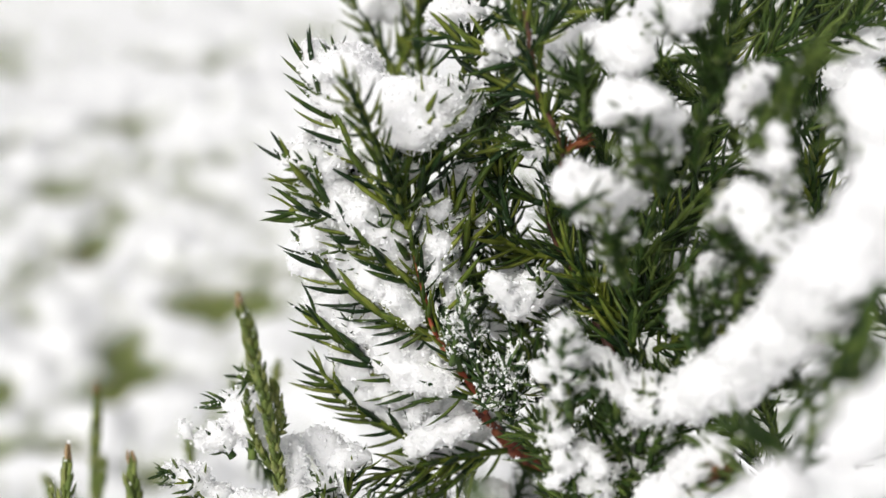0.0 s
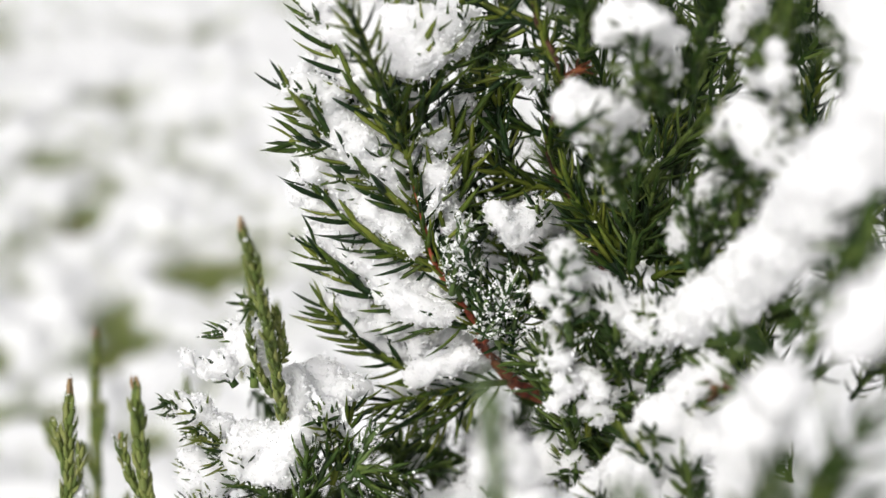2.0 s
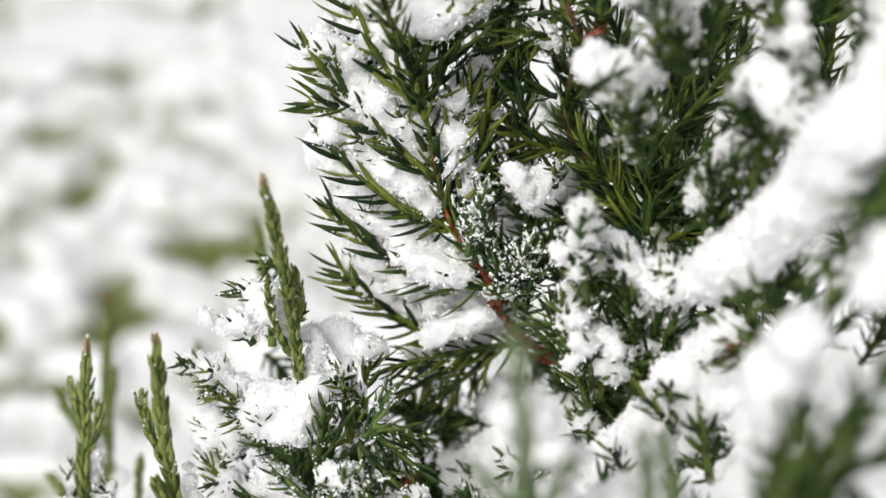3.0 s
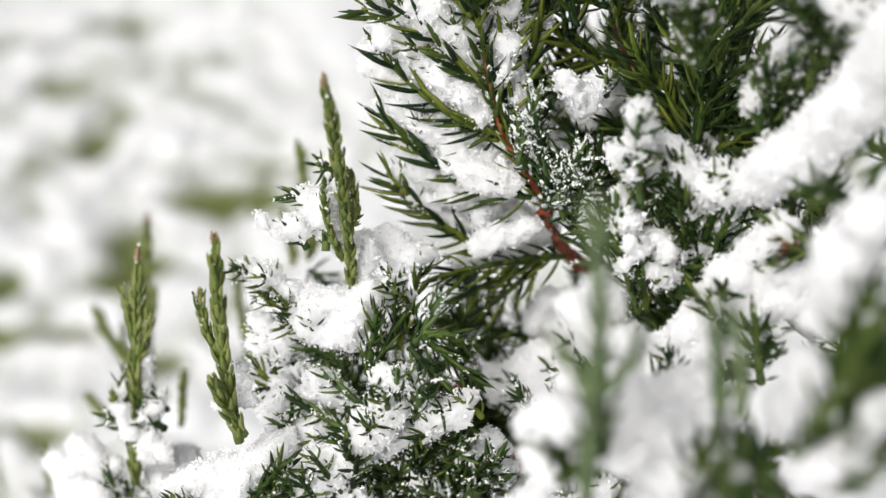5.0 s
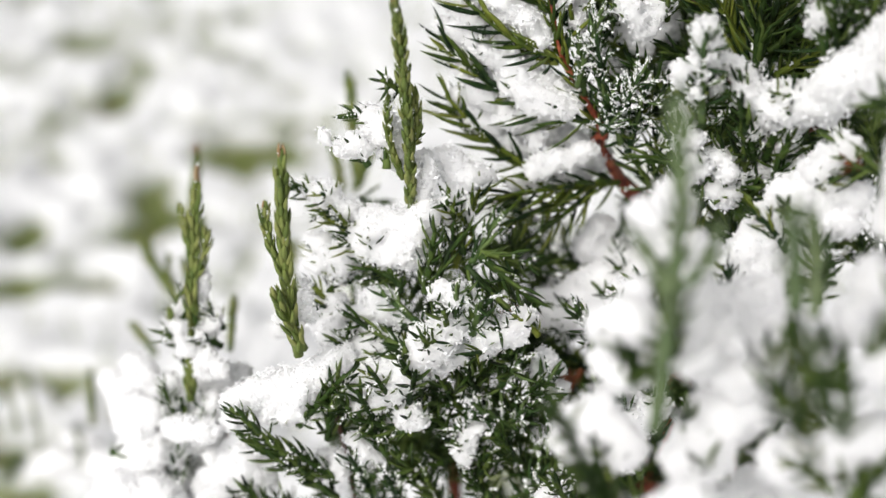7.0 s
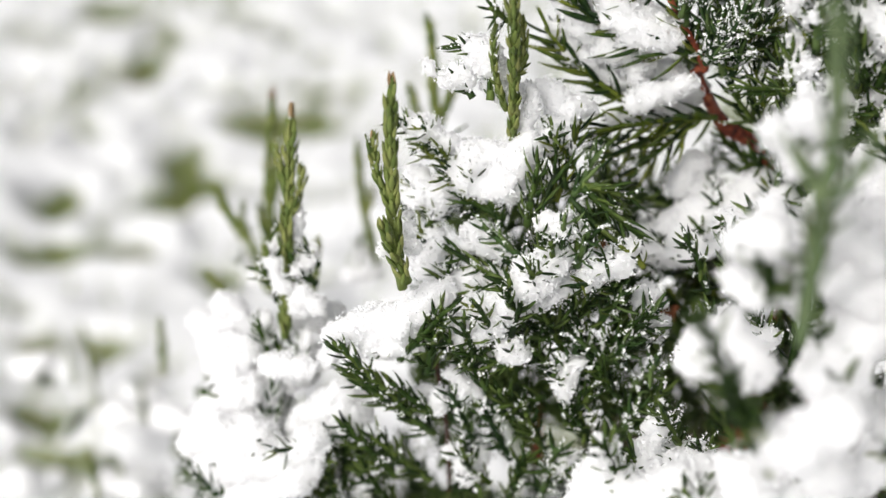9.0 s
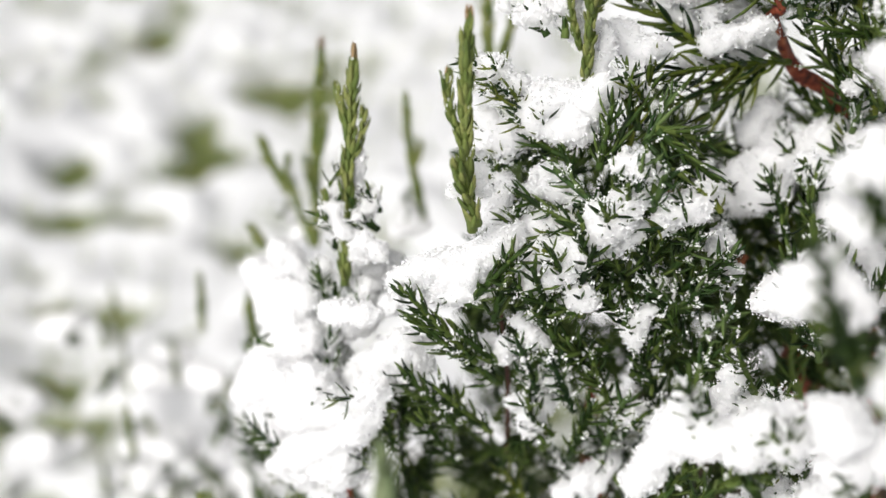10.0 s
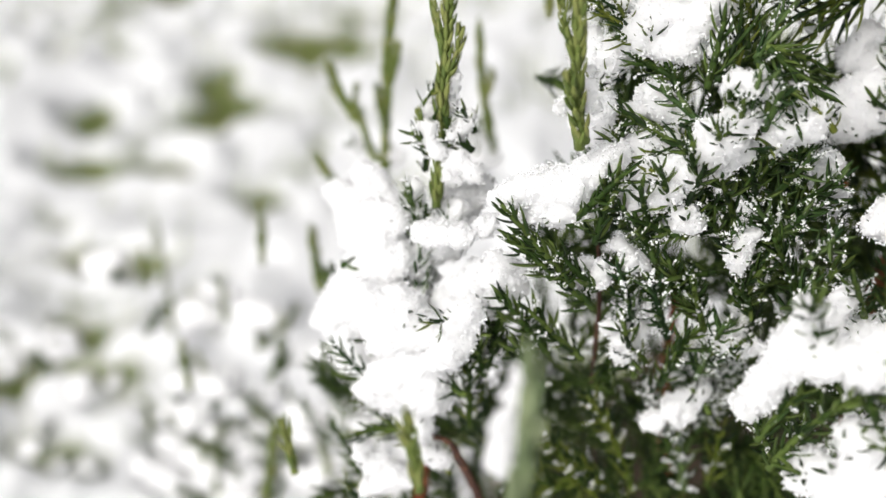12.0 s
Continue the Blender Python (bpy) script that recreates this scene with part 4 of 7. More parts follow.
sprig("tuft", (-0.0140, 0.3130, 0.4880), (-0.0190, 0.3085, 0.4950), (-0.0240, 0.3040, 0.5020), frost=1.2, length=0.0070)
sprig("tuft", (-0.0040, 0.3130, 0.4820), (-0.0090, 0.3085, 0.4915), (-0.0140, 0.3040, 0.5010), frost=0.4, length=0.0070)
sprig("tuft", (-0.0040, 0.3130, 0.4890), (-0.0015, 0.3085, 0.4960), (0.0010, 0.3040, 0.5030), frost=0.9, length=0.0070)
sprig("tuft", (-0.0260, 0.3130, 0.4850), (-0.0315, 0.3085, 0.4865), (-0.0370, 0.3040, 0.4880), frost=0.7, length=0.0070)
sprig("tuft", (-0.0290, 0.3130, 0.4730), (-0.0335, 0.3085, 0.4830), (-0.0380, 0.3040, 0.4930), frost=0.5, length=0.0070)
sprig("tuft", (-0.0340, 0.3130, 0.4650), (-0.0380, 0.3085, 0.4765), (-0.0420, 0.3040, 0.4880), frost=0.9, length=0.0070)
sprig("tuft", (-0.0250, 0.3130, 0.4680), (-0.0280, 0.3085, 0.4770), (-0.0310, 0.3040, 0.4860), frost=0.6, length=0.0070)
sprig("tuft", (-0.0200, 0.3130, 0.4770), (-0.0175, 0.3085, 0.4850), (-0.0150, 0.3040, 0.4930), frost=0.5, length=0.0070)
sprig("tuft", (-0.0430, 0.3130, 0.4690), (-0.0465, 0.3085, 0.4800), (-0.0500, 0.3040, 0.4910), frost=0.9, length=0.0070)
sprig("tuft", (-0.0410, 0.3130, 0.4520), (-0.0440, 0.3085, 0.4635), (-0.0470, 0.3040, 0.4750), frost=0.7, length=0.0070)
sprig("tuft", (-0.0340, 0.3130, 0.4500), (-0.0320, 0.3085, 0.4620), (-0.0300, 0.3040, 0.4740), frost=0.4, length=0.0070)
sprig("tuft", (-0.0250, 0.3130, 0.4530), (-0.0235, 0.3085, 0.4645), (-0.0220, 0.3040, 0.4760), frost=0.9, length=0.0070)
sprig("tuft", (-0.0170, 0.3130, 0.5020), (-0.0195, 0.3085, 0.5110), (-0.0220, 0.3040, 0.5200), frost=0.5, length=0.0070)
sprig("tuft", (-0.0090, 0.3130, 0.5070), (-0.0105, 0.3085, 0.5160), (-0.0120, 0.3040, 0.5250), frost=0.4, length=0.0070)
sprig("tuft", (-0.0110, 0.3130, 0.4970), (-0.0085, 0.3085, 0.5035), (-0.0060, 0.3040, 0.5100), frost=0.9, length=0.0070)
sprig("tuft", (-0.0210, 0.3130, 0.4930), (-0.0260, 0.3085, 0.4990), (-0.0310, 0.3040, 0.5050), frost=0.5, length=0.0070)
sprig("tuft", (-0.0060, 0.3130, 0.5010), (-0.0035, 0.3085, 0.5100), (-0.0010, 0.3040, 0.5190), frost=0.8, length=0.0070)
sprig("tuft", (-0.0120, 0.3130, 0.4830), (-0.0160, 0.3085, 0.4895), (-0.0200, 0.3040, 0.4960), frost=0.9, length=0.0070)
sprig("tuft", (-0.0010, 0.3130, 0.4760), (0.0010, 0.3085, 0.4855), (0.0030, 0.3040, 0.4950), frost=0.7, length=0.0070)
sprig("tuft", (-0.0120, 0.3130, 0.4700), (-0.0160, 0.3085, 0.4795), (-0.0200, 0.3040, 0.4890), frost=0.7, length=0.0070)
sprig("tuft", (-0.0060, 0.3130, 0.4710), (-0.0045, 0.3085, 0.4805), (-0.0030, 0.3040, 0.4900), frost=0.9, length=0.0070)
sprig("tuft", (-0.0300, 0.3130, 0.4960), (-0.0335, 0.3085, 0.5050), (-0.0370, 0.3040, 0.5140), frost=0.7, length=0.0070)
sprig("tuft", (-0.0210, 0.3130, 0.5160), (-0.0250, 0.3085, 0.5225), (-0.0290, 0.3040, 0.5290), frost=0.7, length=0.0070)
sprig("tuft", (-0.0960, 0.3360, 0.4550), (-0.0990, 0.3310, 0.4750), (-0.1020, 0.3260, 0.4950), frost=0.4, length=0.0052)
sprig("tuft", (-0.0980, 0.3340, 0.4700), (-0.0980, 0.3310, 0.4805), (-0.0980, 0.3280, 0.4910), frost=0.4, length=0.0050)
sprig("tuft", (-0.0850, 0.3200, 0.4450), (-0.0865, 0.3160, 0.4570), (-0.0880, 0.3120, 0.4690), frost=0.3, length=0.0060)
sprig("tuft", (-0.0790, 0.3180, 0.4490), (-0.0780, 0.3140, 0.4630), (-0.0770, 0.3100, 0.4770), frost=0.2, length=0.0060)
sprig("tuft", (-0.0740, 0.3180, 0.4530), (-0.0780, 0.3145, 0.4625), (-0.0820, 0.3110, 0.4720), frost=0.3, length=0.0060)
sprig("tuft", (-0.1100, 0.3340, 0.4480), (-0.1135, 0.3310, 0.4520), (-0.1170, 0.3280, 0.4560), frost=0.4, length=0.0050)
sprig("tuft", (-0.1070, 0.3340, 0.4500), (-0.1100, 0.3310, 0.4530), (-0.1130, 0.3280, 0.4560), frost=0.4, length=0.0050)
sprig("open", (-0.1070, 0.3300, 0.4240), (-0.1100, 0.3270, 0.4280), (-0.1130, 0.3240, 0.4320), frost=0.5, length=0.0055)
sprig("tuft", (-0.0890, 0.3380, 0.4890), (-0.0915, 0.3350, 0.5015), (-0.0940, 0.3320, 0.5140), frost=0.5, length=0.0045)
sprig("tuft", (-0.0990, 0.3380, 0.4960), (-0.0980, 0.3350, 0.5050), (-0.0970, 0.3320, 0.5140), frost=0.5, length=0.0045)
sprig("tuft", (0.0110, 0.3420, 0.5700), (0.0080, 0.3370, 0.5820), (0.0050, 0.3320, 0.5940), frost=0.9, length=0.0066)
sprig("tuft", (0.0040, 0.3420, 0.5770), (0.0025, 0.3380, 0.5855), (0.0010, 0.3340, 0.5940), frost=0.9, length=0.0060)
sprig("tuft", (0.0160, 0.3400, 0.5630), (0.0170, 0.3350, 0.5740), (0.0180, 0.3300, 0.5850), frost=0.9, length=0.0066)
sprig("tuft", (0.0140, 0.3400, 0.5650), (0.0120, 0.3355, 0.5735), (0.0100, 0.3310, 0.5820), frost=0.9, length=0.0066)
# the branch ends beside the long snowy limb
sprig("tuft", (0.0300, 0.3360, 0.6390), (0.0290, 0.3320, 0.6490), (0.0280, 0.3280, 0.6590), frost=0.3)
sprig("tuft", (0.0330, 0.3360, 0.6440), (0.0285, 0.3340, 0.6490), (0.0240, 0.3320, 0.6540), frost=0.2)
sprig("open", (0.0500, 0.3520, 0.6060), (0.0510, 0.3510, 0.6140), (0.0520, 0.3500, 0.6220), frost=0.0, length=0.0090)
sprig("inner", (0.0570, 0.3800, 0.6070), (0.0615, 0.3825, 0.6265), (0.0660, 0.3850, 0.6460), frost=0.0, length=0.0100)
sprig("open", (0.0650, 0.3750, 0.6400), (0.0665, 0.3725, 0.6495), (0.0680, 0.3700, 0.6590), frost=0.0, length=0.0100)
sprig("inner", (0.0670, 0.3600, 0.6470), (0.0780, 0.3500, 0.6550), (0.0890, 0.3400, 0.6630), frost=0.1, length=0.0110)
sprig("tuft", (0.0610, 0.2950, 0.6250), (0.0560, 0.2915, 0.6295), (0.0510, 0.2880, 0.6340), frost=0.1)
sprig("tuft", (0.0640, 0.2920, 0.6270), (0.0610, 0.2880, 0.6315), (0.0580, 0.2840, 0.6360), frost=0.2)
sprig("tuft", (0.0560, 0.3060, 0.5950), (0.0535, 0.3030, 0.6045), (0.0510, 0.3000, 0.6140), frost=0.7)
sprig("tuft", (0.0600, 0.3040, 0.6060), (0.0595, 0.3010, 0.6140), (0.0590, 0.2980, 0.6220), frost=0.7)
sprig("tuft", (0.0570, 0.3060, 0.6020), (0.0530, 0.3030, 0.6105), (0.0490, 0.3000, 0.6190), frost=0.5)
sprig("tuft", (0.0650, 0.3060, 0.6350), (0.0650, 0.3020, 0.6465), (0.0650, 0.2980, 0.6580), frost=0.6)
sprig("tuft", (0.0650, 0.3060, 0.6390), (0.0630, 0.3030, 0.6460), (0.0610, 0.3000, 0.6530), frost=0.5)
sprig("open", (0.0850, 0.3620, 0.6010), (0.0890, 0.3600, 0.6095), (0.0930, 0.3580, 0.6180), frost=0.0, length=0.0100)
sprig("inner", (0.0840, 0.3620, 0.6310), (0.0885, 0.3590, 0.6400), (0.0930, 0.3560, 0.6490), frost=0.0, length=0.0110)
sprig("open", (0.0900, 0.3700, 0.6130), (0.0890, 0.3680, 0.6245), (0.0880, 0.3660, 0.6360), frost=0.0, length=0.0100)
sprig("tuft", (0.0420, 0.3160, 0.5580), (0.0395, 0.3110, 0.5705), (0.0370, 0.3060, 0.5830), frost=0.1, length=0.0080)
sprig("tuft", (0.0480, 0.3160, 0.5610), (0.0495, 0.3130, 0.5715), (0.0510, 0.3100, 0.5820), frost=0.1, length=0.0080)
sprig("tuft", (0.0370, 0.3140, 0.5620), (0.0350, 0.3110, 0.5705), (0.0330, 0.3080, 0.5790), frost=0.2)
sprig("inner", (0.0310, 0.3180, 0.5510), (0.0260, 0.3130, 0.5665), (0.0210, 0.3080, 0.5820), frost=0.3, length=0.0080)
sprig("open", (0.0280, 0.3120, 0.5760), (0.0270, 0.3080, 0.5860), (0.0260, 0.3040, 0.5960), frost=0.5, length=0.0070)
sprig("tuft", (0.0400, 0.3120, 0.5770), (0.0370, 0.3080, 0.5865), (0.0340, 0.3040, 0.5960), frost=0.5)
sprig("inner", (0.0480, 0.3380, 0.5890), (0.0510, 0.3360, 0.5970), (0.0540, 0.3340, 0.6050), frost=0.1, length=0.0100)
sprig("open", (0.0490, 0.3360, 0.5860), (0.0540, 0.3330, 0.5910), (0.0590, 0.3300, 0.5960), frost=0.1, length=0.0100)
sprig("inner", (0.0540, 0.3450, 0.5890), (0.0600, 0.3425, 0.5995), (0.0660, 0.3400, 0.6100), frost=0.1, length=0.0100)
sprig("open", (0.0420, 0.3380, 0.5920), (0.0360, 0.3360, 0.5990), (0.0300, 0.3340, 0.6060), frost=0.1, length=0.0100)
sprig("inner", (0.0450, 0.3380, 0.5890), (0.0460, 0.3350, 0.5990), (0.0470, 0.3320, 0.6090), frost=0.1, length=0.0100)
sprig("tuft", (0.0060, 0.2860, 0.4900), (0.0025, 0.2825, 0.4980), (-0.0010, 0.2790, 0.5060), frost=0.5, length=0.0058)
sprig("tuft", (-0.0040, 0.2860, 0.4760), (-0.0065, 0.2825, 0.4840), (-0.0090, 0.2790, 0.4920), frost=0.5, length=0.0058)
sprig("tuft", (0.0140, 0.2860, 0.4810), (0.0110, 0.2825, 0.4895), (0.0080, 0.2790, 0.4980), frost=0.5, length=0.0058)
sprig("tuft", (0.0210, 0.2860, 0.4780), (0.0200, 0.2825, 0.4865), (0.0190, 0.2790, 0.4950), frost=0.5, length=0.0058)
sprig("tuft", (0.0060, 0.2860, 0.4670), (0.0020, 0.2825, 0.4750), (-0.0020, 0.2790, 0.4830), frost=0.5, length=0.0058)
sprig("tuft", (0.0200, 0.2860, 0.4640), (0.0190, 0.2825, 0.4725), (0.0180, 0.2790, 0.4810), frost=0.5, length=0.0058)
sprig("tuft", (-0.0020, 0.2860, 0.4540), (-0.0055, 0.2825, 0.4625), (-0.0090, 0.2790, 0.4710), frost=0.5, length=0.0058)
sprig("tuft", (0.0130, 0.2860, 0.4540), (0.0100, 0.2825, 0.4625), (0.0070, 0.2790, 0.4710), frost=0.5, length=0.0058)
sprig("tuft", (0.0270, 0.2860, 0.4550), (0.0225, 0.2825, 0.4625), (0.0180, 0.2790, 0.4700), frost=0.5, length=0.0058)
sprig("tuft", (-0.0080, 0.2860, 0.4480), (-0.0115, 0.2825, 0.4560), (-0.0150, 0.2790, 0.4640), frost=0.5, length=0.0058)
sprig("open", (-0.0210, 0.3300, 0.4350), (-0.0255, 0.3250, 0.4450), (-0.0300, 0.3200, 0.4550), frost=1.4, length=0.0066)
sprig("open", (-0.0150, 0.3300, 0.4370), (-0.0145, 0.3250, 0.4465), (-0.0140, 0.3200, 0.4560), frost=1.4, length=0.0066)
sprig("open", (-0.0230, 0.3300, 0.4380), (-0.0220, 0.3250, 0.4485), (-0.0210, 0.3200, 0.4590), frost=1.4, length=0.0066)
sprig("open", (-0.0280, 0.3300, 0.4260), (-0.0320, 0.3250, 0.4355), (-0.0360, 0.3200, 0.4450), frost=1.4, length=0.0066)
sprig("open", (-0.0090, 0.3300, 0.4300), (-0.0085, 0.3250, 0.4385), (-0.0080, 0.3200, 0.4470), frost=1.4, length=0.0066)
sprig("open", (-0.0190, 0.3300, 0.4230), (-0.0175, 0.3250, 0.4320), (-0.0160, 0.3200, 0.4410), frost=1.4, length=0.0066)
sprig("scale", (-0.2400, 0.6000, 0.2840), (-0.2425, 0.6030, 0.3010), (-0.2450, 0.6060, 0.3180), frost=0.4, width=1.0)
sprig("scale", (-0.2330, 0.5800, 0.2710), (-0.2340, 0.5830, 0.2805), (-0.2350, 0.5860, 0.2900), frost=0.4, width=1.0)
sprig("scale", (-0.1640, 0.4550, 0.3920), (-0.1645, 0.4580, 0.4025), (-0.1650, 0.4610, 0.4130), frost=0.4, width=1.0)
sprig("scale", (-0.1930, 0.4500, 0.3340), (-0.1950, 0.4530, 0.3435), (-0.1970, 0.4560, 0.3530), frost=0.4, width=1.0)
sprig("scale", (-0.1390, 0.4300, 0.3970), (-0.1410, 0.4330, 0.4070), (-0.1430, 0.4360, 0.4170), frost=0.4, width=1.0)
sprig("scale", (-0.1300, 0.3100, 0.4140), (-0.1320, 0.3130, 0.4205), (-0.1340, 0.3160, 0.4270), frost=0.4, width=1.0)
sprig("tuft", (0.0400, 0.3020, 0.6380), (0.0380, 0.2970, 0.6450), (0.0360, 0.2920, 0.6520), frost=0.5, length=0.0064)
sprig("tuft", (0.0430, 0.3020, 0.6370), (0.0420, 0.2990, 0.6425), (0.0410, 0.2960, 0.6480), frost=0.5, length=0.0064)
sprig("tuft", (0.0370, 0.3020, 0.6170), (0.0340, 0.2980, 0.6255), (0.0310, 0.2940, 0.6340), frost=0.6, length=0.0064)
sprig("tuft", (0.0340, 0.3020, 0.6200), (0.0345, 0.2985, 0.6265), (0.0350, 0.2950, 0.6330), frost=0.6, length=0.0064)
sprig("open", (0.0160, 0.3520, 0.5490), (0.0000, 0.3440, 0.5505), (-0.0160, 0.3360, 0.5500), frost=0.4, length=0.0105)
sprig("open", (0.0040, 0.3500, 0.5460), (-0.0040, 0.3450, 0.5440), (-0.0120, 0.3400, 0.5420), frost=0.2, length=0.0095)
sprig("open", (0.0100, 0.3520, 0.5470), (0.0030, 0.3480, 0.5420), (-0.0040, 0.3440, 0.5370), frost=0.2, length=0.0095)
sprig("tuft", (-0.0390, 0.3040, 0.5070), (-0.0415, 0.3005, 0.5140), (-0.0440, 0.2970, 0.5210), frost=0.5, length=0.0055)
sprig("tuft", (-0.0330, 0.3040, 0.5120), (-0.0355, 0.3005, 0.5190), (-0.0380, 0.2970, 0.5260), frost=0.5, length=0.0055)
sprig("tuft", (-0.0280, 0.3040, 0.5210), (-0.0305, 0.3005, 0.5265), (-0.0330, 0.2970, 0.5320), frost=0.5, length=0.0055)
sprig("tuft", (-0.0440, 0.3040, 0.5030), (-0.0460, 0.3005, 0.5095), (-0.0480, 0.2970, 0.5160), frost=0.5, length=0.0055)
sprig("tuft", (-0.0360, 0.3040, 0.5080), (-0.0350, 0.3005, 0.5150), (-0.0340, 0.2970, 0.5220), frost=0.5, length=0.0055)
sprig("tuft", (-0.0260, 0.3040, 0.5270), (-0.0270, 0.3005, 0.5330), (-0.0280, 0.2970, 0.5390), frost=0.5, length=0.0055)
sprig("tuft", (0.0090, 0.3450, 0.5110), (0.0055, 0.3415, 0.5155), (0.0020, 0.3380, 0.5200), frost=0.5, length=0.0060)
sprig("tuft", (0.0180, 0.3450, 0.5160), (0.0150, 0.3415, 0.5200), (0.0120, 0.3380, 0.5240), frost=0.5, length=0.0060)
sprig("tuft", (0.0160, 0.3450, 0.5090), (0.0120, 0.3415, 0.5120), (0.0080, 0.3380, 0.5150), frost=0.5, length=0.0060)
sprig("tuft", (0.0070, 0.3450, 0.5060), (0.0035, 0.3415, 0.5090), (-0.0000, 0.3380, 0.5120), frost=0.5, length=0.0060)


# the inside of the shrub: many sprigs behind those in front, shade put into their green
def thicket(count, low, high, way, style="inner"):
    for _ in range(count):
        p = np.array([random.uniform(a, b) for a, b in zip(low, high)])
        d = np.array(way) + np.array([random.gauss(0, 0.5) for _ in range(3)])
        d = d / np.linalg.norm(d) * random.uniform(0.025, 0.045)
        bow = np.array([random.gauss(0, 0.003) for _ in range(3)])
        sprig(style, p - d / 2, p + bow, p + d / 2, frost=random.choice((0, 0, 0, 0.15)), length=random.uniform(0.007, 0.010))


thicket(105, (0.0068, 0.3631, 0.5374), (0.1229, 0.4463, 0.6711), (-0.3, -0.2, 1))
thicket(75, (-0.0649, 0.3356, 0.3026), (0.0662, 0.4266, 0.4635), (-0.5, -0.2, 0.8))
thicket(14, (-0.0355, 0.3604, 0.4307), (0.0102, 0.3979, 0.5245), (-0.4, -0.2, 0.8))
thicket(40, (-0.0564, 0.3459, 0.4359), (0.0116, 0.3873, 0.5200), (0.3, -0.2, 0.8))
thicket(35, (-0.1218, 0.3345, 0.3249), (-0.0546, 0.3850, 0.4342), (-0.4, -0.2, 0.8))
thicket(14, (0.0087, 0.3530, 0.5753), (0.0599, 0.3827, 0.6403), (-0.3, -0.2, 1))
thicket(45, (-0.0799, 0.3184, 0.2912), (0.0652, 0.3924, 0.4313), (-0.4, -0.3, 0.8))
thicket(40, (-0.0061, 0.3507, 0.4211), (0.0593, 0.4110, 0.5175), (-0.3, -0.2, 0.8))
thicket(30, (0.0250, 0.3250, 0.5150), (0.0800, 0.3650, 0.5850), (-0.4, -0.2, 0.8))
thicket(30, (-0.0018, 0.2898, 0.3963), (0.0804, 0.3619, 0.5054), (-0.3, -0.2, 0.8))
# snow along the sprigs
snow_ridge((-0.0037, 0.3418, 0.5868), (-0.0169, 0.3434, 0.5916), (-0.0331, 0.3481, 0.6049), 0.0035)
snow_ridge((0.0059, 0.3417, 0.5698), (-0.0151, 0.3444, 0.5751), (-0.0325, 0.3480, 0.5885), 0.0035)
snow_ridge((-0.0034, 0.3476, 0.5520), (-0.0181, 0.3467, 0.5613), (-0.0303, 0.3472, 0.5733), 0.0029)
snow_ridge((-0.0062, 0.3421, 0.5977), (-0.0193, 0.3425, 0.6092), (-0.0368, 0.3421, 0.6304), 0.0035)
snow_ridge((-0.0104, 0.3422, 0.6151), (-0.0221, 0.3481, 0.6300), (-0.0332, 0.3565, 0.6491), 0.0035)
snow_ridge((-0.0070, 0.3447, 0.6026), (-0.0223, 0.3467, 0.6107), (-0.0365, 0.3473, 0.6149), 0.0029)
snow_ridge((-0.0022, 0.3428, 0.5868), (0.0036, 0.3486, 0.6012), (0.0082, 0.3536, 0.6172), 0.0029)
snow_ridge((-0.0055, 0.3423, 0.5993), (0.0002, 0.3465, 0.6091), (0.0019, 0.3509, 0.6202), 0.0029)
snow_ridge((-0.0028, 0.3435, 0.5842), (-0.0118, 0.3465, 0.5840), (-0.0201, 0.3486, 0.5851), 0.0029)
snow_ridge((0.0365, 0.3130, 0.6145), (0.0332, 0.3082, 0.6252), (0.0295, 0.3025, 0.6358), 0.0030)
snow_ridge((0.0469, 0.3153, 0.6333), (0.0421, 0.3095, 0.6436), (0.0353, 0.3006, 0.6531), 0.0030)
snow_ridge((0.0620, 0.3004, 0.6187), (0.0577, 0.2947, 0.6300), (0.0532, 0.2884, 0.6364), 0.0030)
snow_ridge((0.0581, 0.3051, 0.6083), (0.0553, 0.3021, 0.6165), (0.0570, 0.3000, 0.6236), 0.0030)
snow_ridge((0.0523, 0.3063, 0.6011), (0.0501, 0.3043, 0.6098), (0.0523, 0.3031, 0.6166), 0.0030)
snow_ridge((0.0280, 0.3071, 0.5833), (0.0258, 0.3017, 0.5969), (0.0251, 0.2982, 0.6090), 0.0030)
snow_ridge((0.0406, 0.3082, 0.5754), (0.0374, 0.3052, 0.5840), (0.0334, 0.3033, 0.5936), 0.0030)
snow_ridge((0.0301, 0.3067, 0.5639), (0.0252, 0.3061, 0.5755), (0.0221, 0.3062, 0.5844), 0.0030)
snow_ridge((0.0414, 0.3098, 0.5644), (0.0329, 0.3075, 0.5699), (0.0258, 0.3051, 0.5748), 0.0030)
snow_ridge((0.0429, 0.3072, 0.5760), (0.0443, 0.3044, 0.5859), (0.0470, 0.3024, 0.5938), 0.0030)
snow_ridge((0.0464, 0.3097, 0.5632), (0.0454, 0.3069, 0.5734), (0.0469, 0.3039, 0.5822), 0.0030)
snow_ridge((0.0394, 0.3112, 0.5591), (0.0422, 0.3083, 0.5683), (0.0500, 0.3049, 0.5734), 0.0030)
snow_ridge((-0.0955, 0.3263, 0.4604), (-0.0988, 0.3273, 0.4771), (-0.1029, 0.3295, 0.4951), 0.0028)
snow_ridge((-0.0967, 0.3205, 0.4544), (-0.0994, 0.3219, 0.4658), (-0.0985, 0.3235, 0.4788), 0.0028)
snow_ridge((0.0315, 0.3405, 0.5352), (0.0319, 0.3397, 0.5450), (0.0298, 0.3387, 0.5530), 0.0028)
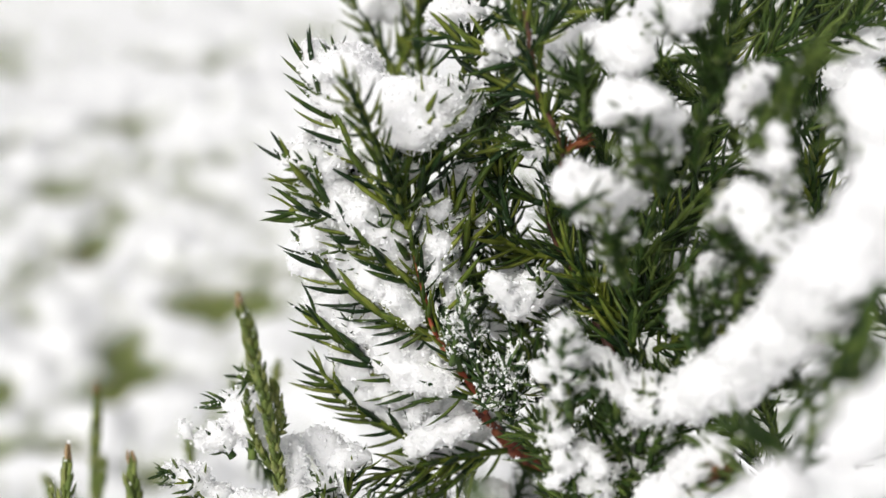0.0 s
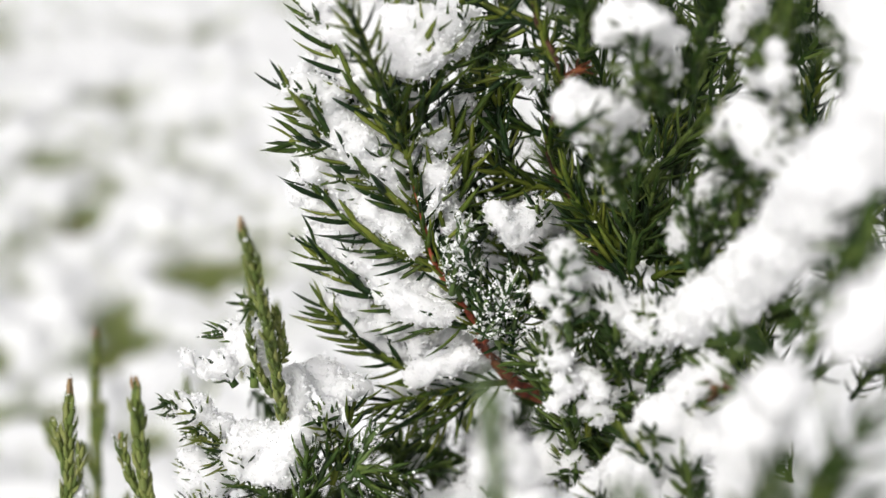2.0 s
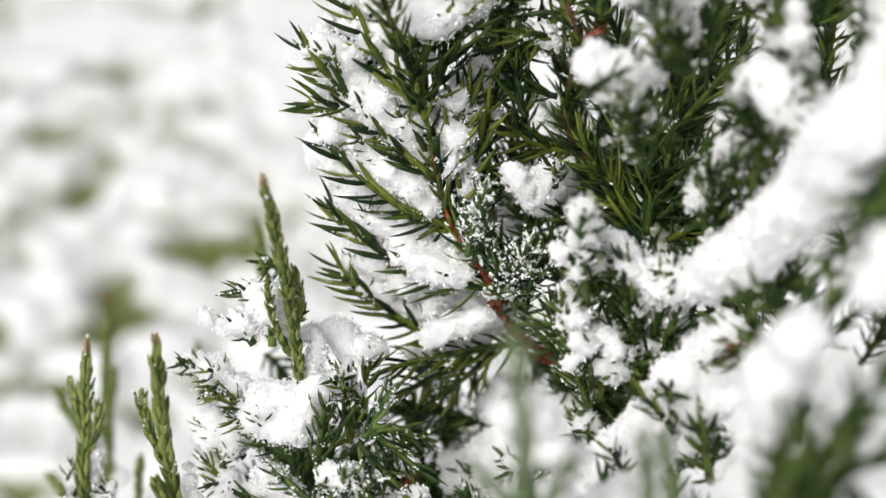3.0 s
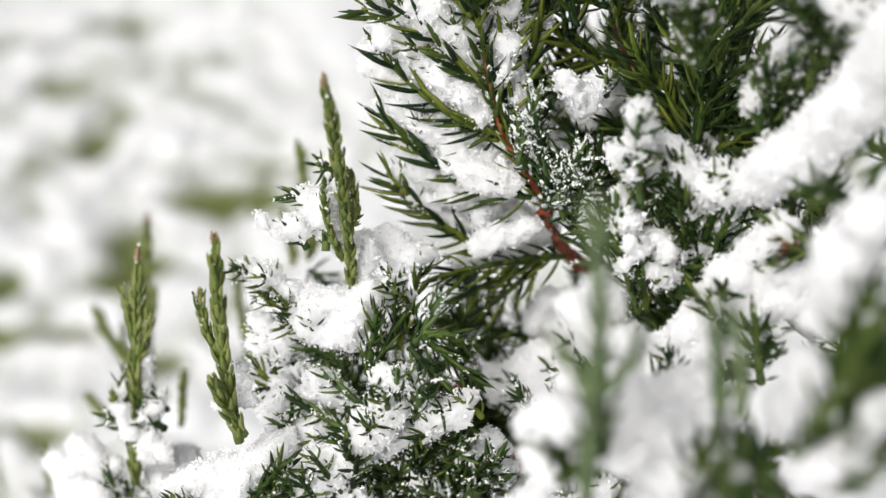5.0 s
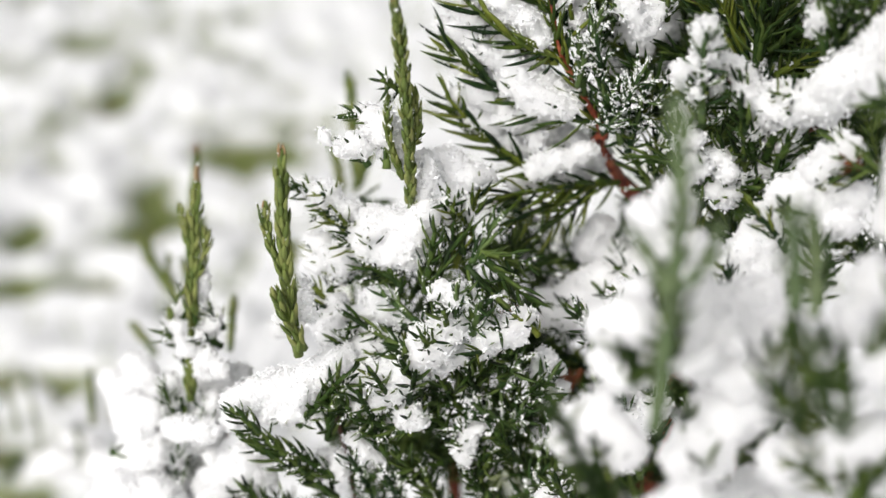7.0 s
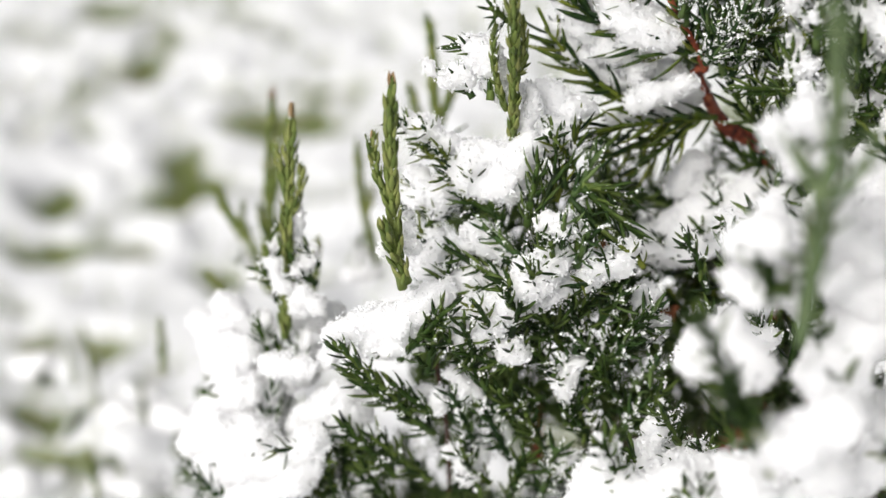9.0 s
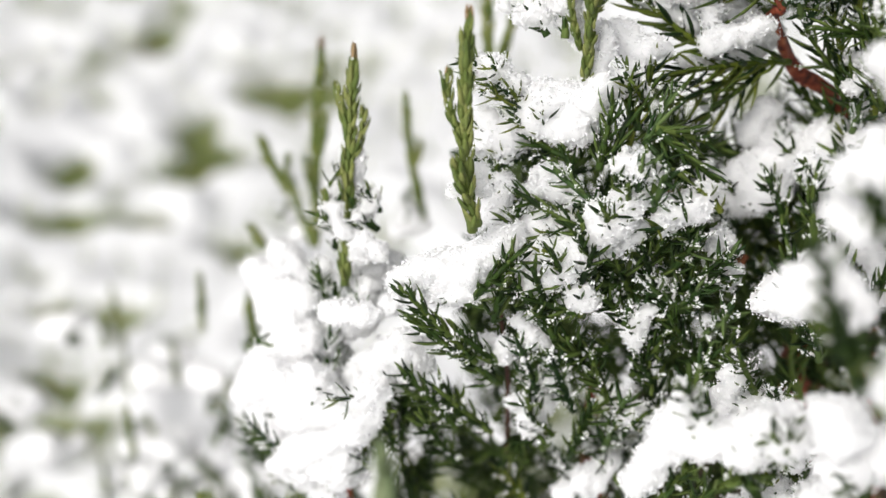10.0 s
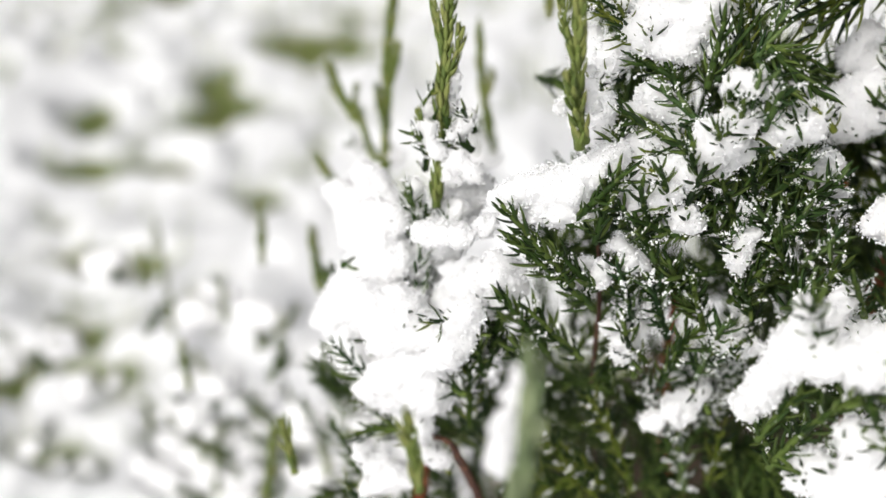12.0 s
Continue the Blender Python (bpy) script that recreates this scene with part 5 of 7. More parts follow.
# snow on the sprigs: lumps of one clump with their radius
snow_clump([(-0.0248, 0.3534, 0.6487, 0.0046), (-0.0197, 0.3533, 0.6475, 0.0052), (-0.0287, 0.3528, 0.6435, 0.0039), (-0.0216, 0.3516, 0.6420, 0.0039)])
snow_clump([(-0.0114, 0.3435, 0.6419, 0.0053), (-0.0064, 0.3435, 0.6420, 0.0068), (-0.0002, 0.3465, 0.6419, 0.0053), (-0.0082, 0.3410, 0.6375, 0.0049), (0.0048, 0.3496, 0.6424, 0.0034), (-0.0038, 0.3419, 0.6373, 0.0038)])
snow_clump([(-0.0334, 0.3450, 0.6291, 0.0035), (-0.0297, 0.3458, 0.6275, 0.0043), (-0.0259, 0.3467, 0.6266, 0.0039), (-0.0304, 0.3452, 0.6230, 0.0031)])
snow_clump([(-0.0233, 0.3459, 0.6201, 0.0043), (-0.0181, 0.3454, 0.6162, 0.0055), (-0.0142, 0.3448, 0.6109, 0.0051), (-0.0195, 0.3459, 0.6118, 0.0039), (-0.0248, 0.3464, 0.6157, 0.0031)])
snow_clump([(-0.0329, 0.3479, 0.6121, 0.0032), (-0.0283, 0.3476, 0.6095, 0.0034), (-0.0237, 0.3471, 0.6055, 0.0040), (-0.0183, 0.3455, 0.6006, 0.0048), (-0.0129, 0.3439, 0.5956, 0.0048), (-0.0089, 0.3434, 0.5915, 0.0040), (-0.0317, 0.3473, 0.6067, 0.0024)])
snow_clump([(-0.0267, 0.3472, 0.5901, 0.0032), (-0.0199, 0.3466, 0.5853, 0.0045), (-0.0117, 0.3452, 0.5816, 0.0053), (-0.0062, 0.3445, 0.5760, 0.0057), (-0.0131, 0.3456, 0.5768, 0.0041), (-0.0007, 0.3432, 0.5738, 0.0041)])
snow_clump([(-0.0018, 0.3454, 0.6081, 0.0043), (-0.0032, 0.3464, 0.6161, 0.0035), (-0.0023, 0.3435, 0.6004, 0.0036), (-0.0089, 0.3437, 0.6266, 0.0031)])
snow_clump([(-0.0256, 0.3480, 0.5799, 0.0029), (-0.0202, 0.3483, 0.5738, 0.0037), (-0.0133, 0.3476, 0.5681, 0.0046)])
snow_clump([(0.0158, 0.3737, 0.5844, 0.0048), (0.0217, 0.3758, 0.5852, 0.0048), (0.0278, 0.3785, 0.5825, 0.0042), (0.0130, 0.3712, 0.5799, 0.0030)])
snow_clump([(0.0372, 0.3769, 0.5688, 0.0046), (0.0391, 0.3759, 0.5609, 0.0040), (0.0312, 0.3784, 0.5728, 0.0034)])
snow_clump([(-0.0046, 0.3509, 0.5627, 0.0033), (0.0028, 0.3527, 0.5607, 0.0039), (0.0090, 0.3522, 0.5564, 0.0030)])
snow_clump([(0.0108, 0.3424, 0.6572, 0.0022), (0.0140, 0.3440, 0.6538, 0.0020), (0.0085, 0.3466, 0.6504, 0.0020)])
snow_clump([(0.0184, 0.3455, 0.6333, 0.0023), (0.0218, 0.3471, 0.6301, 0.0021), (0.0146, 0.3476, 0.6339, 0.0021)])
snow_clump([(0.0243, 0.3493, 0.6481, 0.0023), (0.0229, 0.3489, 0.6533, 0.0020), (0.0322, 0.3504, 0.6569, 0.0028)])
snow_clump([(-0.0237, 0.4315, 0.6446, 0.0042), (-0.0167, 0.4333, 0.6427, 0.0036), (-0.0198, 0.4323, 0.6509, 0.0042)])
snow_clump([(-0.0008, 0.3627, 0.6587, 0.0035), (0.0044, 0.3627, 0.6588, 0.0029)])
snow_clump([(0.0253, 0.3037, 0.6376, 0.0034), (0.0300, 0.3007, 0.6376, 0.0036), (0.0360, 0.3057, 0.6377, 0.0036), (0.0276, 0.3022, 0.6335, 0.0027), (0.0264, 0.3060, 0.6403, 0.0018)])
snow_clump([(0.0334, 0.3056, 0.6533, 0.0036), (0.0388, 0.3019, 0.6556, 0.0042), (0.0440, 0.3035, 0.6524, 0.0026), (0.0356, 0.3080, 0.6560, 0.0027)])
snow_clump([(0.0354, 0.3267, 0.6609, 0.0040), (0.0307, 0.3326, 0.6599, 0.0029), (0.0386, 0.3223, 0.6579, 0.0030), (0.0395, 0.3290, 0.6633, 0.0031)])
snow_clump([(0.0455, 0.3060, 0.6726, 0.0030), (0.0472, 0.3083, 0.6748, 0.0030), (0.0436, 0.3095, 0.6685, 0.0020)])
snow_clump([(0.0613, 0.3139, 0.6548, 0.0025), (0.0591, 0.3155, 0.6520, 0.0021), (0.0619, 0.3104, 0.6592, 0.0020)])
snow_clump([(0.0536, 0.2916, 0.6375, 0.0035), (0.0574, 0.2879, 0.6406, 0.0036), (0.0648, 0.2869, 0.6322, 0.0043), (0.0614, 0.2874, 0.6364, 0.0036), (0.0687, 0.2867, 0.6301, 0.0026)])
snow_clump([(0.0617, 0.2925, 0.6528, 0.0023), (0.0642, 0.2923, 0.6436, 0.0026), (0.0609, 0.2940, 0.6485, 0.0019)])
snow_clump([(0.0729, 0.2881, 0.6586, 0.0041), (0.0771, 0.2858, 0.6558, 0.0043), (0.0754, 0.2847, 0.6633, 0.0040), (0.0800, 0.2812, 0.6510, 0.0045)])
snow_clump([(0.0922, 0.3693, 0.6466, 0.0033), (0.0975, 0.3701, 0.6533, 0.0035), (0.0896, 0.3709, 0.6434, 0.0022)])
snow_clump([(0.0211, 0.3009, 0.5985, 0.0024), (0.0266, 0.2994, 0.6027, 0.0016), (0.0242, 0.3013, 0.5938, 0.0019)])
snow_clump([(0.0341, 0.3030, 0.5742, 0.0025), (0.0316, 0.3034, 0.5780, 0.0020), (0.0247, 0.3036, 0.5707, 0.0020), (0.0266, 0.3029, 0.5822, 0.0017)])
snow_clump([(0.0379, 0.3089, 0.5901, 0.0027), (0.0429, 0.3050, 0.5910, 0.0034), (0.0470, 0.3012, 0.5925, 0.0038), (0.0411, 0.3123, 0.5925, 0.0020)])
snow_clump([(0.0497, 0.3028, 0.5896, 0.0041), (0.0529, 0.2967, 0.5970, 0.0049), (0.0549, 0.2931, 0.6003, 0.0053), (0.0568, 0.2894, 0.6035, 0.0056), (0.0588, 0.2851, 0.6095, 0.0059), (0.0607, 0.2808, 0.6152, 0.0060), (0.0629, 0.2765, 0.6209, 0.0061), (0.0649, 0.2721, 0.6264, 0.0063), (0.0658, 0.2677, 0.6316, 0.0062), (0.0666, 0.2633, 0.6368, 0.0062), (0.0677, 0.2590, 0.6427, 0.0062), (0.0686, 0.2547, 0.6484, 0.0062), (0.0703, 0.2523, 0.6541, 0.0061), (0.0720, 0.2500, 0.6597, 0.0062)], cell=0.0014)
snow_clump([(0.0572, 0.2115, 0.6334, 0.0034), (0.0591, 0.2084, 0.6412, 0.0042), (0.0610, 0.2051, 0.6472, 0.0041)], cell=0.0014)
snow_clump([(0.0514, 0.2945, 0.5791, 0.0031), (0.0468, 0.2918, 0.5738, 0.0048), (0.0441, 0.2928, 0.5650, 0.0054), (0.0377, 0.2935, 0.5545, 0.0057), (0.0322, 0.2958, 0.5485, 0.0050), (0.0423, 0.2916, 0.5558, 0.0054)])
snow_clump([(0.0030, 0.2344, 0.5734, 0.0043), (0.0066, 0.2307, 0.5765, 0.0038)], cell=0.0012)
snow_clump([(0.0177, 0.2457, 0.5836, 0.0031), (0.0217, 0.2475, 0.5817, 0.0031), (0.0089, 0.2428, 0.5767, 0.0025)], cell=0.0012)
snow_clump([(0.0033, 0.3660, 0.5050, 0.0046), (0.0094, 0.3646, 0.5098, 0.0049), (0.0154, 0.3631, 0.5145, 0.0048), (-0.0012, 0.3662, 0.4982, 0.0030)])
snow_clump([(0.0243, 0.2457, 0.5677, 0.0064), (0.0330, 0.2558, 0.5679, 0.0055), (0.0266, 0.2363, 0.5642, 0.0070), (0.0184, 0.2310, 0.5711, 0.0044), (0.0381, 0.2791, 0.5607, 0.0034)], cell=0.0012)
snow_clump([(0.0464, 0.2923, 0.5694, 0.0045), (0.0517, 0.2912, 0.5687, 0.0049), (0.0572, 0.2894, 0.5705, 0.0044), (0.0519, 0.2925, 0.5795, 0.0032), (0.0565, 0.2904, 0.5866, 0.0034), (0.0496, 0.2929, 0.5739, 0.0034)])
snow_clump([(0.0491, 0.2376, 0.5831, 0.0046), (0.0496, 0.2332, 0.5966, 0.0044), (0.0506, 0.2298, 0.6099, 0.0046), (0.0526, 0.2268, 0.6183, 0.0043), (0.0476, 0.2384, 0.5732, 0.0041)], cell=0.0012)
snow_clump([(0.0474, 0.2041, 0.5891, 0.0029), (0.0431, 0.2073, 0.5826, 0.0029), (0.0496, 0.1993, 0.5993, 0.0027)], cell=0.0012)
snow_clump([(0.0147, 0.3014, 0.5408, 0.0037), (0.0193, 0.2980, 0.5379, 0.0037), (0.0128, 0.3046, 0.5424, 0.0024), (0.0171, 0.2984, 0.5328, 0.0024)])
snow_clump([(0.0293, 0.2439, 0.5606, 0.0067), (0.0347, 0.2468, 0.5678, 0.0054), (0.0245, 0.2340, 0.5544, 0.0063), (0.0200, 0.2275, 0.5501, 0.0052), (0.0324, 0.2345, 0.5582, 0.0042)], cell=0.0012)
snow_clump([(0.0555, 0.2928, 0.5738, 0.0045), (0.0598, 0.2921, 0.5763, 0.0039), (0.0502, 0.2933, 0.5692, 0.0032), (0.0489, 0.2920, 0.5587, 0.0035)])
snow_clump([(0.0173, 0.2324, 0.5823, 0.0040), (0.0235, 0.2342, 0.5724, 0.0047), (0.0159, 0.2304, 0.5743, 0.0034)], cell=0.0012)
snow_clump([(0.0027, 0.2412, 0.5497, 0.0048), (-0.0013, 0.2404, 0.5435, 0.0044), (0.0084, 0.2385, 0.5441, 0.0048)], cell=0.0012)
snow_clump([(-0.0489, 0.3273, 0.5751, 0.0027), (-0.0431, 0.3223, 0.5759, 0.0027), (-0.0432, 0.3236, 0.5696, 0.0031), (-0.0503, 0.3275, 0.5691, 0.0024), (-0.0346, 0.3279, 0.5637, 0.0024)])
snow_clump([(0.0101, 0.3753, 0.4990, 0.0047), (0.0184, 0.3798, 0.5028, 0.0047), (0.0268, 0.3843, 0.5066, 0.0048), (0.0365, 0.3897, 0.5092, 0.0045), (0.0222, 0.3946, 0.5080, 0.0042)])
snow_clump([(-0.1194, 0.3185, 0.4624, 0.0041), (-0.1117, 0.3152, 0.4689, 0.0055), (-0.1032, 0.3142, 0.4684, 0.0058), (-0.0963, 0.3124, 0.4627, 0.0065), (-0.1060, 0.3113, 0.4619, 0.0049)])
snow_clump([(-0.1006, 0.3094, 0.4544, 0.0059), (-0.1061, 0.3097, 0.4482, 0.0053), (-0.0952, 0.3084, 0.4461, 0.0065), (-0.0872, 0.3065, 0.4720, 0.0051), (-0.0905, 0.3081, 0.4598, 0.0052)])
snow_clump([(-0.1091, 0.3251, 0.4833, 0.0043), (-0.1048, 0.3276, 0.4873, 0.0034), (-0.1127, 0.3296, 0.4874, 0.0031), (-0.1042, 0.3224, 0.4781, 0.0040), (-0.1070, 0.3201, 0.4759, 0.0040)])
snow_clump([(-0.0901, 0.3316, 0.4876, 0.0040), (-0.0928, 0.3285, 0.4785, 0.0041), (-0.0824, 0.3170, 0.4917, 0.0036)])
snow_clump([(-0.0988, 0.3315, 0.5113, 0.0025), (-0.0996, 0.3311, 0.5081, 0.0021), (-0.0947, 0.3278, 0.5059, 0.0021), (-0.0893, 0.3329, 0.5144, 0.0021), (-0.0899, 0.3312, 0.5086, 0.0021)])
snow_clump([(-0.0042, 0.3479, 0.5380, 0.0024), (-0.0062, 0.3559, 0.5211, 0.0031), (0.0177, 0.3844, 0.5070, 0.0027)])
snow_clump([(-0.0426, 0.3287, 0.5708, 0.0027), (-0.0409, 0.3262, 0.5661, 0.0022), (-0.0448, 0.3312, 0.5741, 0.0022), (-0.0330, 0.3273, 0.5589, 0.0022)])
snow_clump([(0.0282, 0.3352, 0.5498, 0.0024), (0.0309, 0.3366, 0.5524, 0.0020)])
snow_clump([(-0.0349, 0.3153, 0.4364, 0.0037), (-0.0289, 0.3139, 0.4417, 0.0040), (-0.0224, 0.3163, 0.4451, 0.0028), (-0.0295, 0.3155, 0.4300, 0.0022)])
snow_clump([(-0.0151, 0.2571, 0.5122, 0.0037), (-0.0170, 0.2595, 0.4992, 0.0048), (-0.0208, 0.2611, 0.4875, 0.0042), (-0.0105, 0.2565, 0.4990, 0.0055), (-0.0234, 0.2624, 0.4818, 0.0025)], cell=0.0011)
snow_clump([(-0.0027, 0.2499, 0.5028, 0.0051), (-0.0067, 0.2522, 0.5051, 0.0035), (0.0000, 0.2468, 0.5107, 0.0041)], cell=0.0012)
snow_clump([(-0.0091, 0.2560, 0.4709, 0.0048), (-0.0017, 0.2505, 0.4836, 0.0046), (-0.0034, 0.2517, 0.4687, 0.0047), (0.0036, 0.2467, 0.4767, 0.0048)], cell=0.0012)
snow_clump([(0.0108, 0.3023, 0.5116, 0.0030), (0.0154, 0.3000, 0.5170, 0.0038), (0.0213, 0.2979, 0.5244, 0.0039), (0.0143, 0.2999, 0.5079, 0.0024)])
snow_clump([(0.0045, 0.2485, 0.5084, 0.0060), (0.0104, 0.2378, 0.5190, 0.0057), (-0.0024, 0.2571, 0.4961, 0.0048)], cell=0.0012)
snow_clump([(0.0097, 0.2063, 0.5499, 0.0057), (0.0138, 0.2022, 0.5580, 0.0056)], cell=0.0012)
snow_clump([(-0.0777, 0.2031, 0.5157, 0.0023), (-0.0782, 0.2024, 0.5101, 0.0024)], cell=0.0012)
snow_clump([(-0.1114, 0.3069, 0.4258, 0.0031), (-0.1068, 0.3064, 0.4218, 0.0037), (-0.0990, 0.3060, 0.4180, 0.0031), (-0.1096, 0.3056, 0.4153, 0.0025)])
snow_clump([(-0.1045, 0.3100, 0.4429, 0.0055), (-0.0967, 0.3081, 0.4357, 0.0049), (-0.1107, 0.3120, 0.4428, 0.0037), (-0.0911, 0.3101, 0.4439, 0.0039), (-0.0944, 0.3119, 0.4497, 0.0045)])
snow_clump([(0.0086, 0.3786, 0.5009, 0.0042), (0.0175, 0.3836, 0.5010, 0.0043), (0.0279, 0.3889, 0.5029, 0.0043), (0.0256, 0.3825, 0.4914, 0.0040)])
snow_clump([(0.0216, 0.3081, 0.5258, 0.0028), (0.0282, 0.2998, 0.5403, 0.0037)])
snow_clump([(0.0337, 0.2928, 0.5406, 0.0039), (0.0370, 0.2884, 0.5374, 0.0038)])
snow_clump([(-0.0311, 0.3522, 0.5974, 0.0025), (-0.0257, 0.3518, 0.5947, 0.0031), (-0.0188, 0.3504, 0.5910, 0.0036), (-0.0119, 0.3487, 0.5852, 0.0033)])
snow_clump([(-0.0306, 0.3554, 0.6319, 0.0024), (-0.0266, 0.3556, 0.6340, 0.0027), (-0.0226, 0.3543, 0.6310, 0.0032), (-0.0185, 0.3515, 0.6251, 0.0035)])
snow_clump([(0.0014, 0.3509, 0.6117, 0.0035), (0.0002, 0.3497, 0.6021, 0.0033), (0.0051, 0.3543, 0.6232, 0.0027)])
snow_clump([(-0.0911, 0.3280, 0.4992, 0.0027), (-0.0955, 0.3299, 0.5065, 0.0021), (-0.0859, 0.3254, 0.5028, 0.0030), (-0.0982, 0.3167, 0.4887, 0.0030), (-0.0887, 0.3139, 0.4911, 0.0036)])
snow_clump([(0.0121, 0.2447, 0.4936, 0.0059), (0.0144, 0.2363, 0.5075, 0.0056), (0.0073, 0.2488, 0.4855, 0.0048)], cell=0.0012)
snow_clump([(-0.0002, 0.3453, 0.5172, 0.0036), (0.0072, 0.3475, 0.5183, 0.0042), (0.0158, 0.3510, 0.5221, 0.0042), (0.0093, 0.3447, 0.5117, 0.0033)])
snow_clump([(0.0135, 0.3574, 0.5334, 0.0036), (0.0090, 0.3564, 0.5256, 0.0033), (0.0177, 0.3565, 0.5262, 0.0036)])
snow_clump([(0.0101, 0.2511, 0.5870, 0.0030), (0.0134, 0.2486, 0.5826, 0.0032)], cell=0.0012)
snow_clump([(0.0223, 0.2371, 0.5134, 0.0057), (0.0246, 0.2286, 0.5267, 0.0054), (0.0174, 0.2413, 0.5069, 0.0047)], cell=0.0012)
snow_clump([(0.0125, 0.2469, 0.5931, 0.0031), (0.0157, 0.2465, 0.5900, 0.0031)], cell=0.0012)
snow_clump([(0.0360, 0.2266, 0.5516, 0.0048), (0.0434, 0.2222, 0.5565, 0.0046), (0.0501, 0.2180, 0.5634, 0.0041)], cell=0.0012)
snow_clump([(-0.1276, 0.4438, 0.4494, 0.0033), (-0.1235, 0.4421, 0.4437, 0.0037), (-0.1140, 0.4330, 0.4514, 0.0032)])
snow_clump([(-0.0853, 0.4437, 0.4564, 0.0028), (-0.0822, 0.4428, 0.4491, 0.0037), (-0.0890, 0.4406, 0.4476, 0.0033)])
snow_clump([(0.0335, 0.3402, 0.5329, 0.0033), (0.0374, 0.3375, 0.5271, 0.0036), (0.0408, 0.3347, 0.5205, 0.0030)])
snow_clump([(0.0394, 0.3387, 0.5045, 0.0031), (0.0442, 0.3361, 0.4993, 0.0034), (0.0467, 0.3351, 0.4912, 0.0028)])
snow_clump([(0.0039, 0.3621, 0.5063, 0.0035), (0.0109, 0.3644, 0.5082, 0.0041), (0.0188, 0.3677, 0.5105, 0.0041), (0.0269, 0.3709, 0.5121, 0.0038), (0.0350, 0.3741, 0.5137, 0.0035), (0.0118, 0.3635, 0.5009, 0.0029)])
snow_clump([(0.0356, 0.2443, 0.5310, 0.0053), (0.0422, 0.2395, 0.5329, 0.0052), (0.0484, 0.2348, 0.5362, 0.0048), (0.0279, 0.2485, 0.5245, 0.0047)], cell=0.0012)
snow_clump([(0.0540, 0.2304, 0.5412, 0.0047), (0.0579, 0.2262, 0.5484, 0.0046), (0.0510, 0.2318, 0.5360, 0.0044)], cell=0.0012)
snow_clump([(0.0119, 0.2972, 0.5152, 0.0046), (0.0179, 0.2921, 0.5144, 0.0049), (0.0073, 0.2985, 0.5090, 0.0039), (0.0227, 0.2926, 0.5191, 0.0035)])
snow_clump([(0.0353, 0.2383, 0.5235, 0.0045), (0.0383, 0.2371, 0.5300, 0.0049), (0.0330, 0.2424, 0.5160, 0.0042)], cell=0.0012)
snow_clump([(0.0130, 0.3635, 0.5913, 0.0035), (0.0180, 0.3633, 0.5899, 0.0041), (0.0230, 0.3631, 0.5878, 0.0032), (0.0146, 0.3627, 0.5847, 0.0032), (0.0203, 0.3625, 0.5833, 0.0032)])
snow_clump([(-0.0030, 0.3484, 0.6078, 0.0027), (0.0003, 0.3500, 0.6123, 0.0027), (-0.0043, 0.3467, 0.6021, 0.0022)])
snow_clump([(-0.0445, 0.3221, 0.5743, 0.0017), (-0.0425, 0.3234, 0.5680, 0.0021), (-0.0399, 0.3247, 0.5623, 0.0024), (-0.0455, 0.3236, 0.5700, 0.0015)], cell=0.0008)
snow_clump([(-0.0343, 0.3255, 0.5688, 0.0015), (-0.0332, 0.3256, 0.5614, 0.0020), (-0.0343, 0.3267, 0.5540, 0.0021)], cell=0.0008)
snow_clump([(-0.0401, 0.3169, 0.5891, 0.0014), (-0.0409, 0.3176, 0.5867, 0.0013)], cell=0.0008)
snow_clump([(-0.0931, 0.3399, 0.5223, 0.0017), (-0.0918, 0.3380, 0.5150, 0.0020), (-0.0906, 0.3352, 0.5081, 0.0021)], cell=0.0008)
snow_clump([(-0.0984, 0.3384, 0.5178, 0.0017), (-0.0988, 0.3366, 0.5120, 0.0020), (-0.0973, 0.3338, 0.5051, 0.0021)], cell=0.0008)
snow_clump([(-0.0617, 0.3049, 0.5408, 0.0017), (-0.0605, 0.3048, 0.5320, 0.0021), (-0.0671, 0.3037, 0.5308, 0.0020)], cell=0.0008)
snow_clump([(0.0123, 0.3366, 0.6017, 0.0032), (0.0174, 0.3382, 0.5986, 0.0035), (0.0207, 0.3406, 0.6014, 0.0027), (0.0156, 0.3377, 0.5945, 0.0022)])
snow_clump([(-0.0578, 0.3197, 0.5712, 0.0019), (-0.0538, 0.3195, 0.5693, 0.0022), (-0.0494, 0.3213, 0.5679, 0.0022), (-0.0520, 0.3217, 0.5713, 0.0016)])
snow_clump([(0.0038, 0.2383, 0.5645, 0.0038), (0.0083, 0.2352, 0.5637, 0.0041), (0.0119, 0.2337, 0.5679, 0.0031)], cell=0.0012)
snow_clump([(-0.0630, 0.3330, 0.5530, 0.0028), (-0.0580, 0.3310, 0.5520, 0.0034), (-0.0530, 0.3300, 0.5480, 0.0034), (-0.0590, 0.3320, 0.5480, 0.0026)])
snow_clump([(-0.0470, 0.3270, 0.5460, 0.0048), (-0.0390, 0.3250, 0.5460, 0.0053), (-0.0430, 0.3250, 0.5410, 0.0045), (-0.0330, 0.3230, 0.5510, 0.0039), (-0.0370, 0.3230, 0.5400, 0.0036), (-0.0490, 0.3270, 0.5410, 0.0034)])
snow_clump([(-0.0610, 0.3310, 0.5390, 0.0034), (-0.0610, 0.3300, 0.5330, 0.0035), (-0.0560, 0.3290, 0.5350, 0.0031), (-0.0520, 0.3280, 0.5370, 0.0028), (-0.0550, 0.3280, 0.5300, 0.0026)])
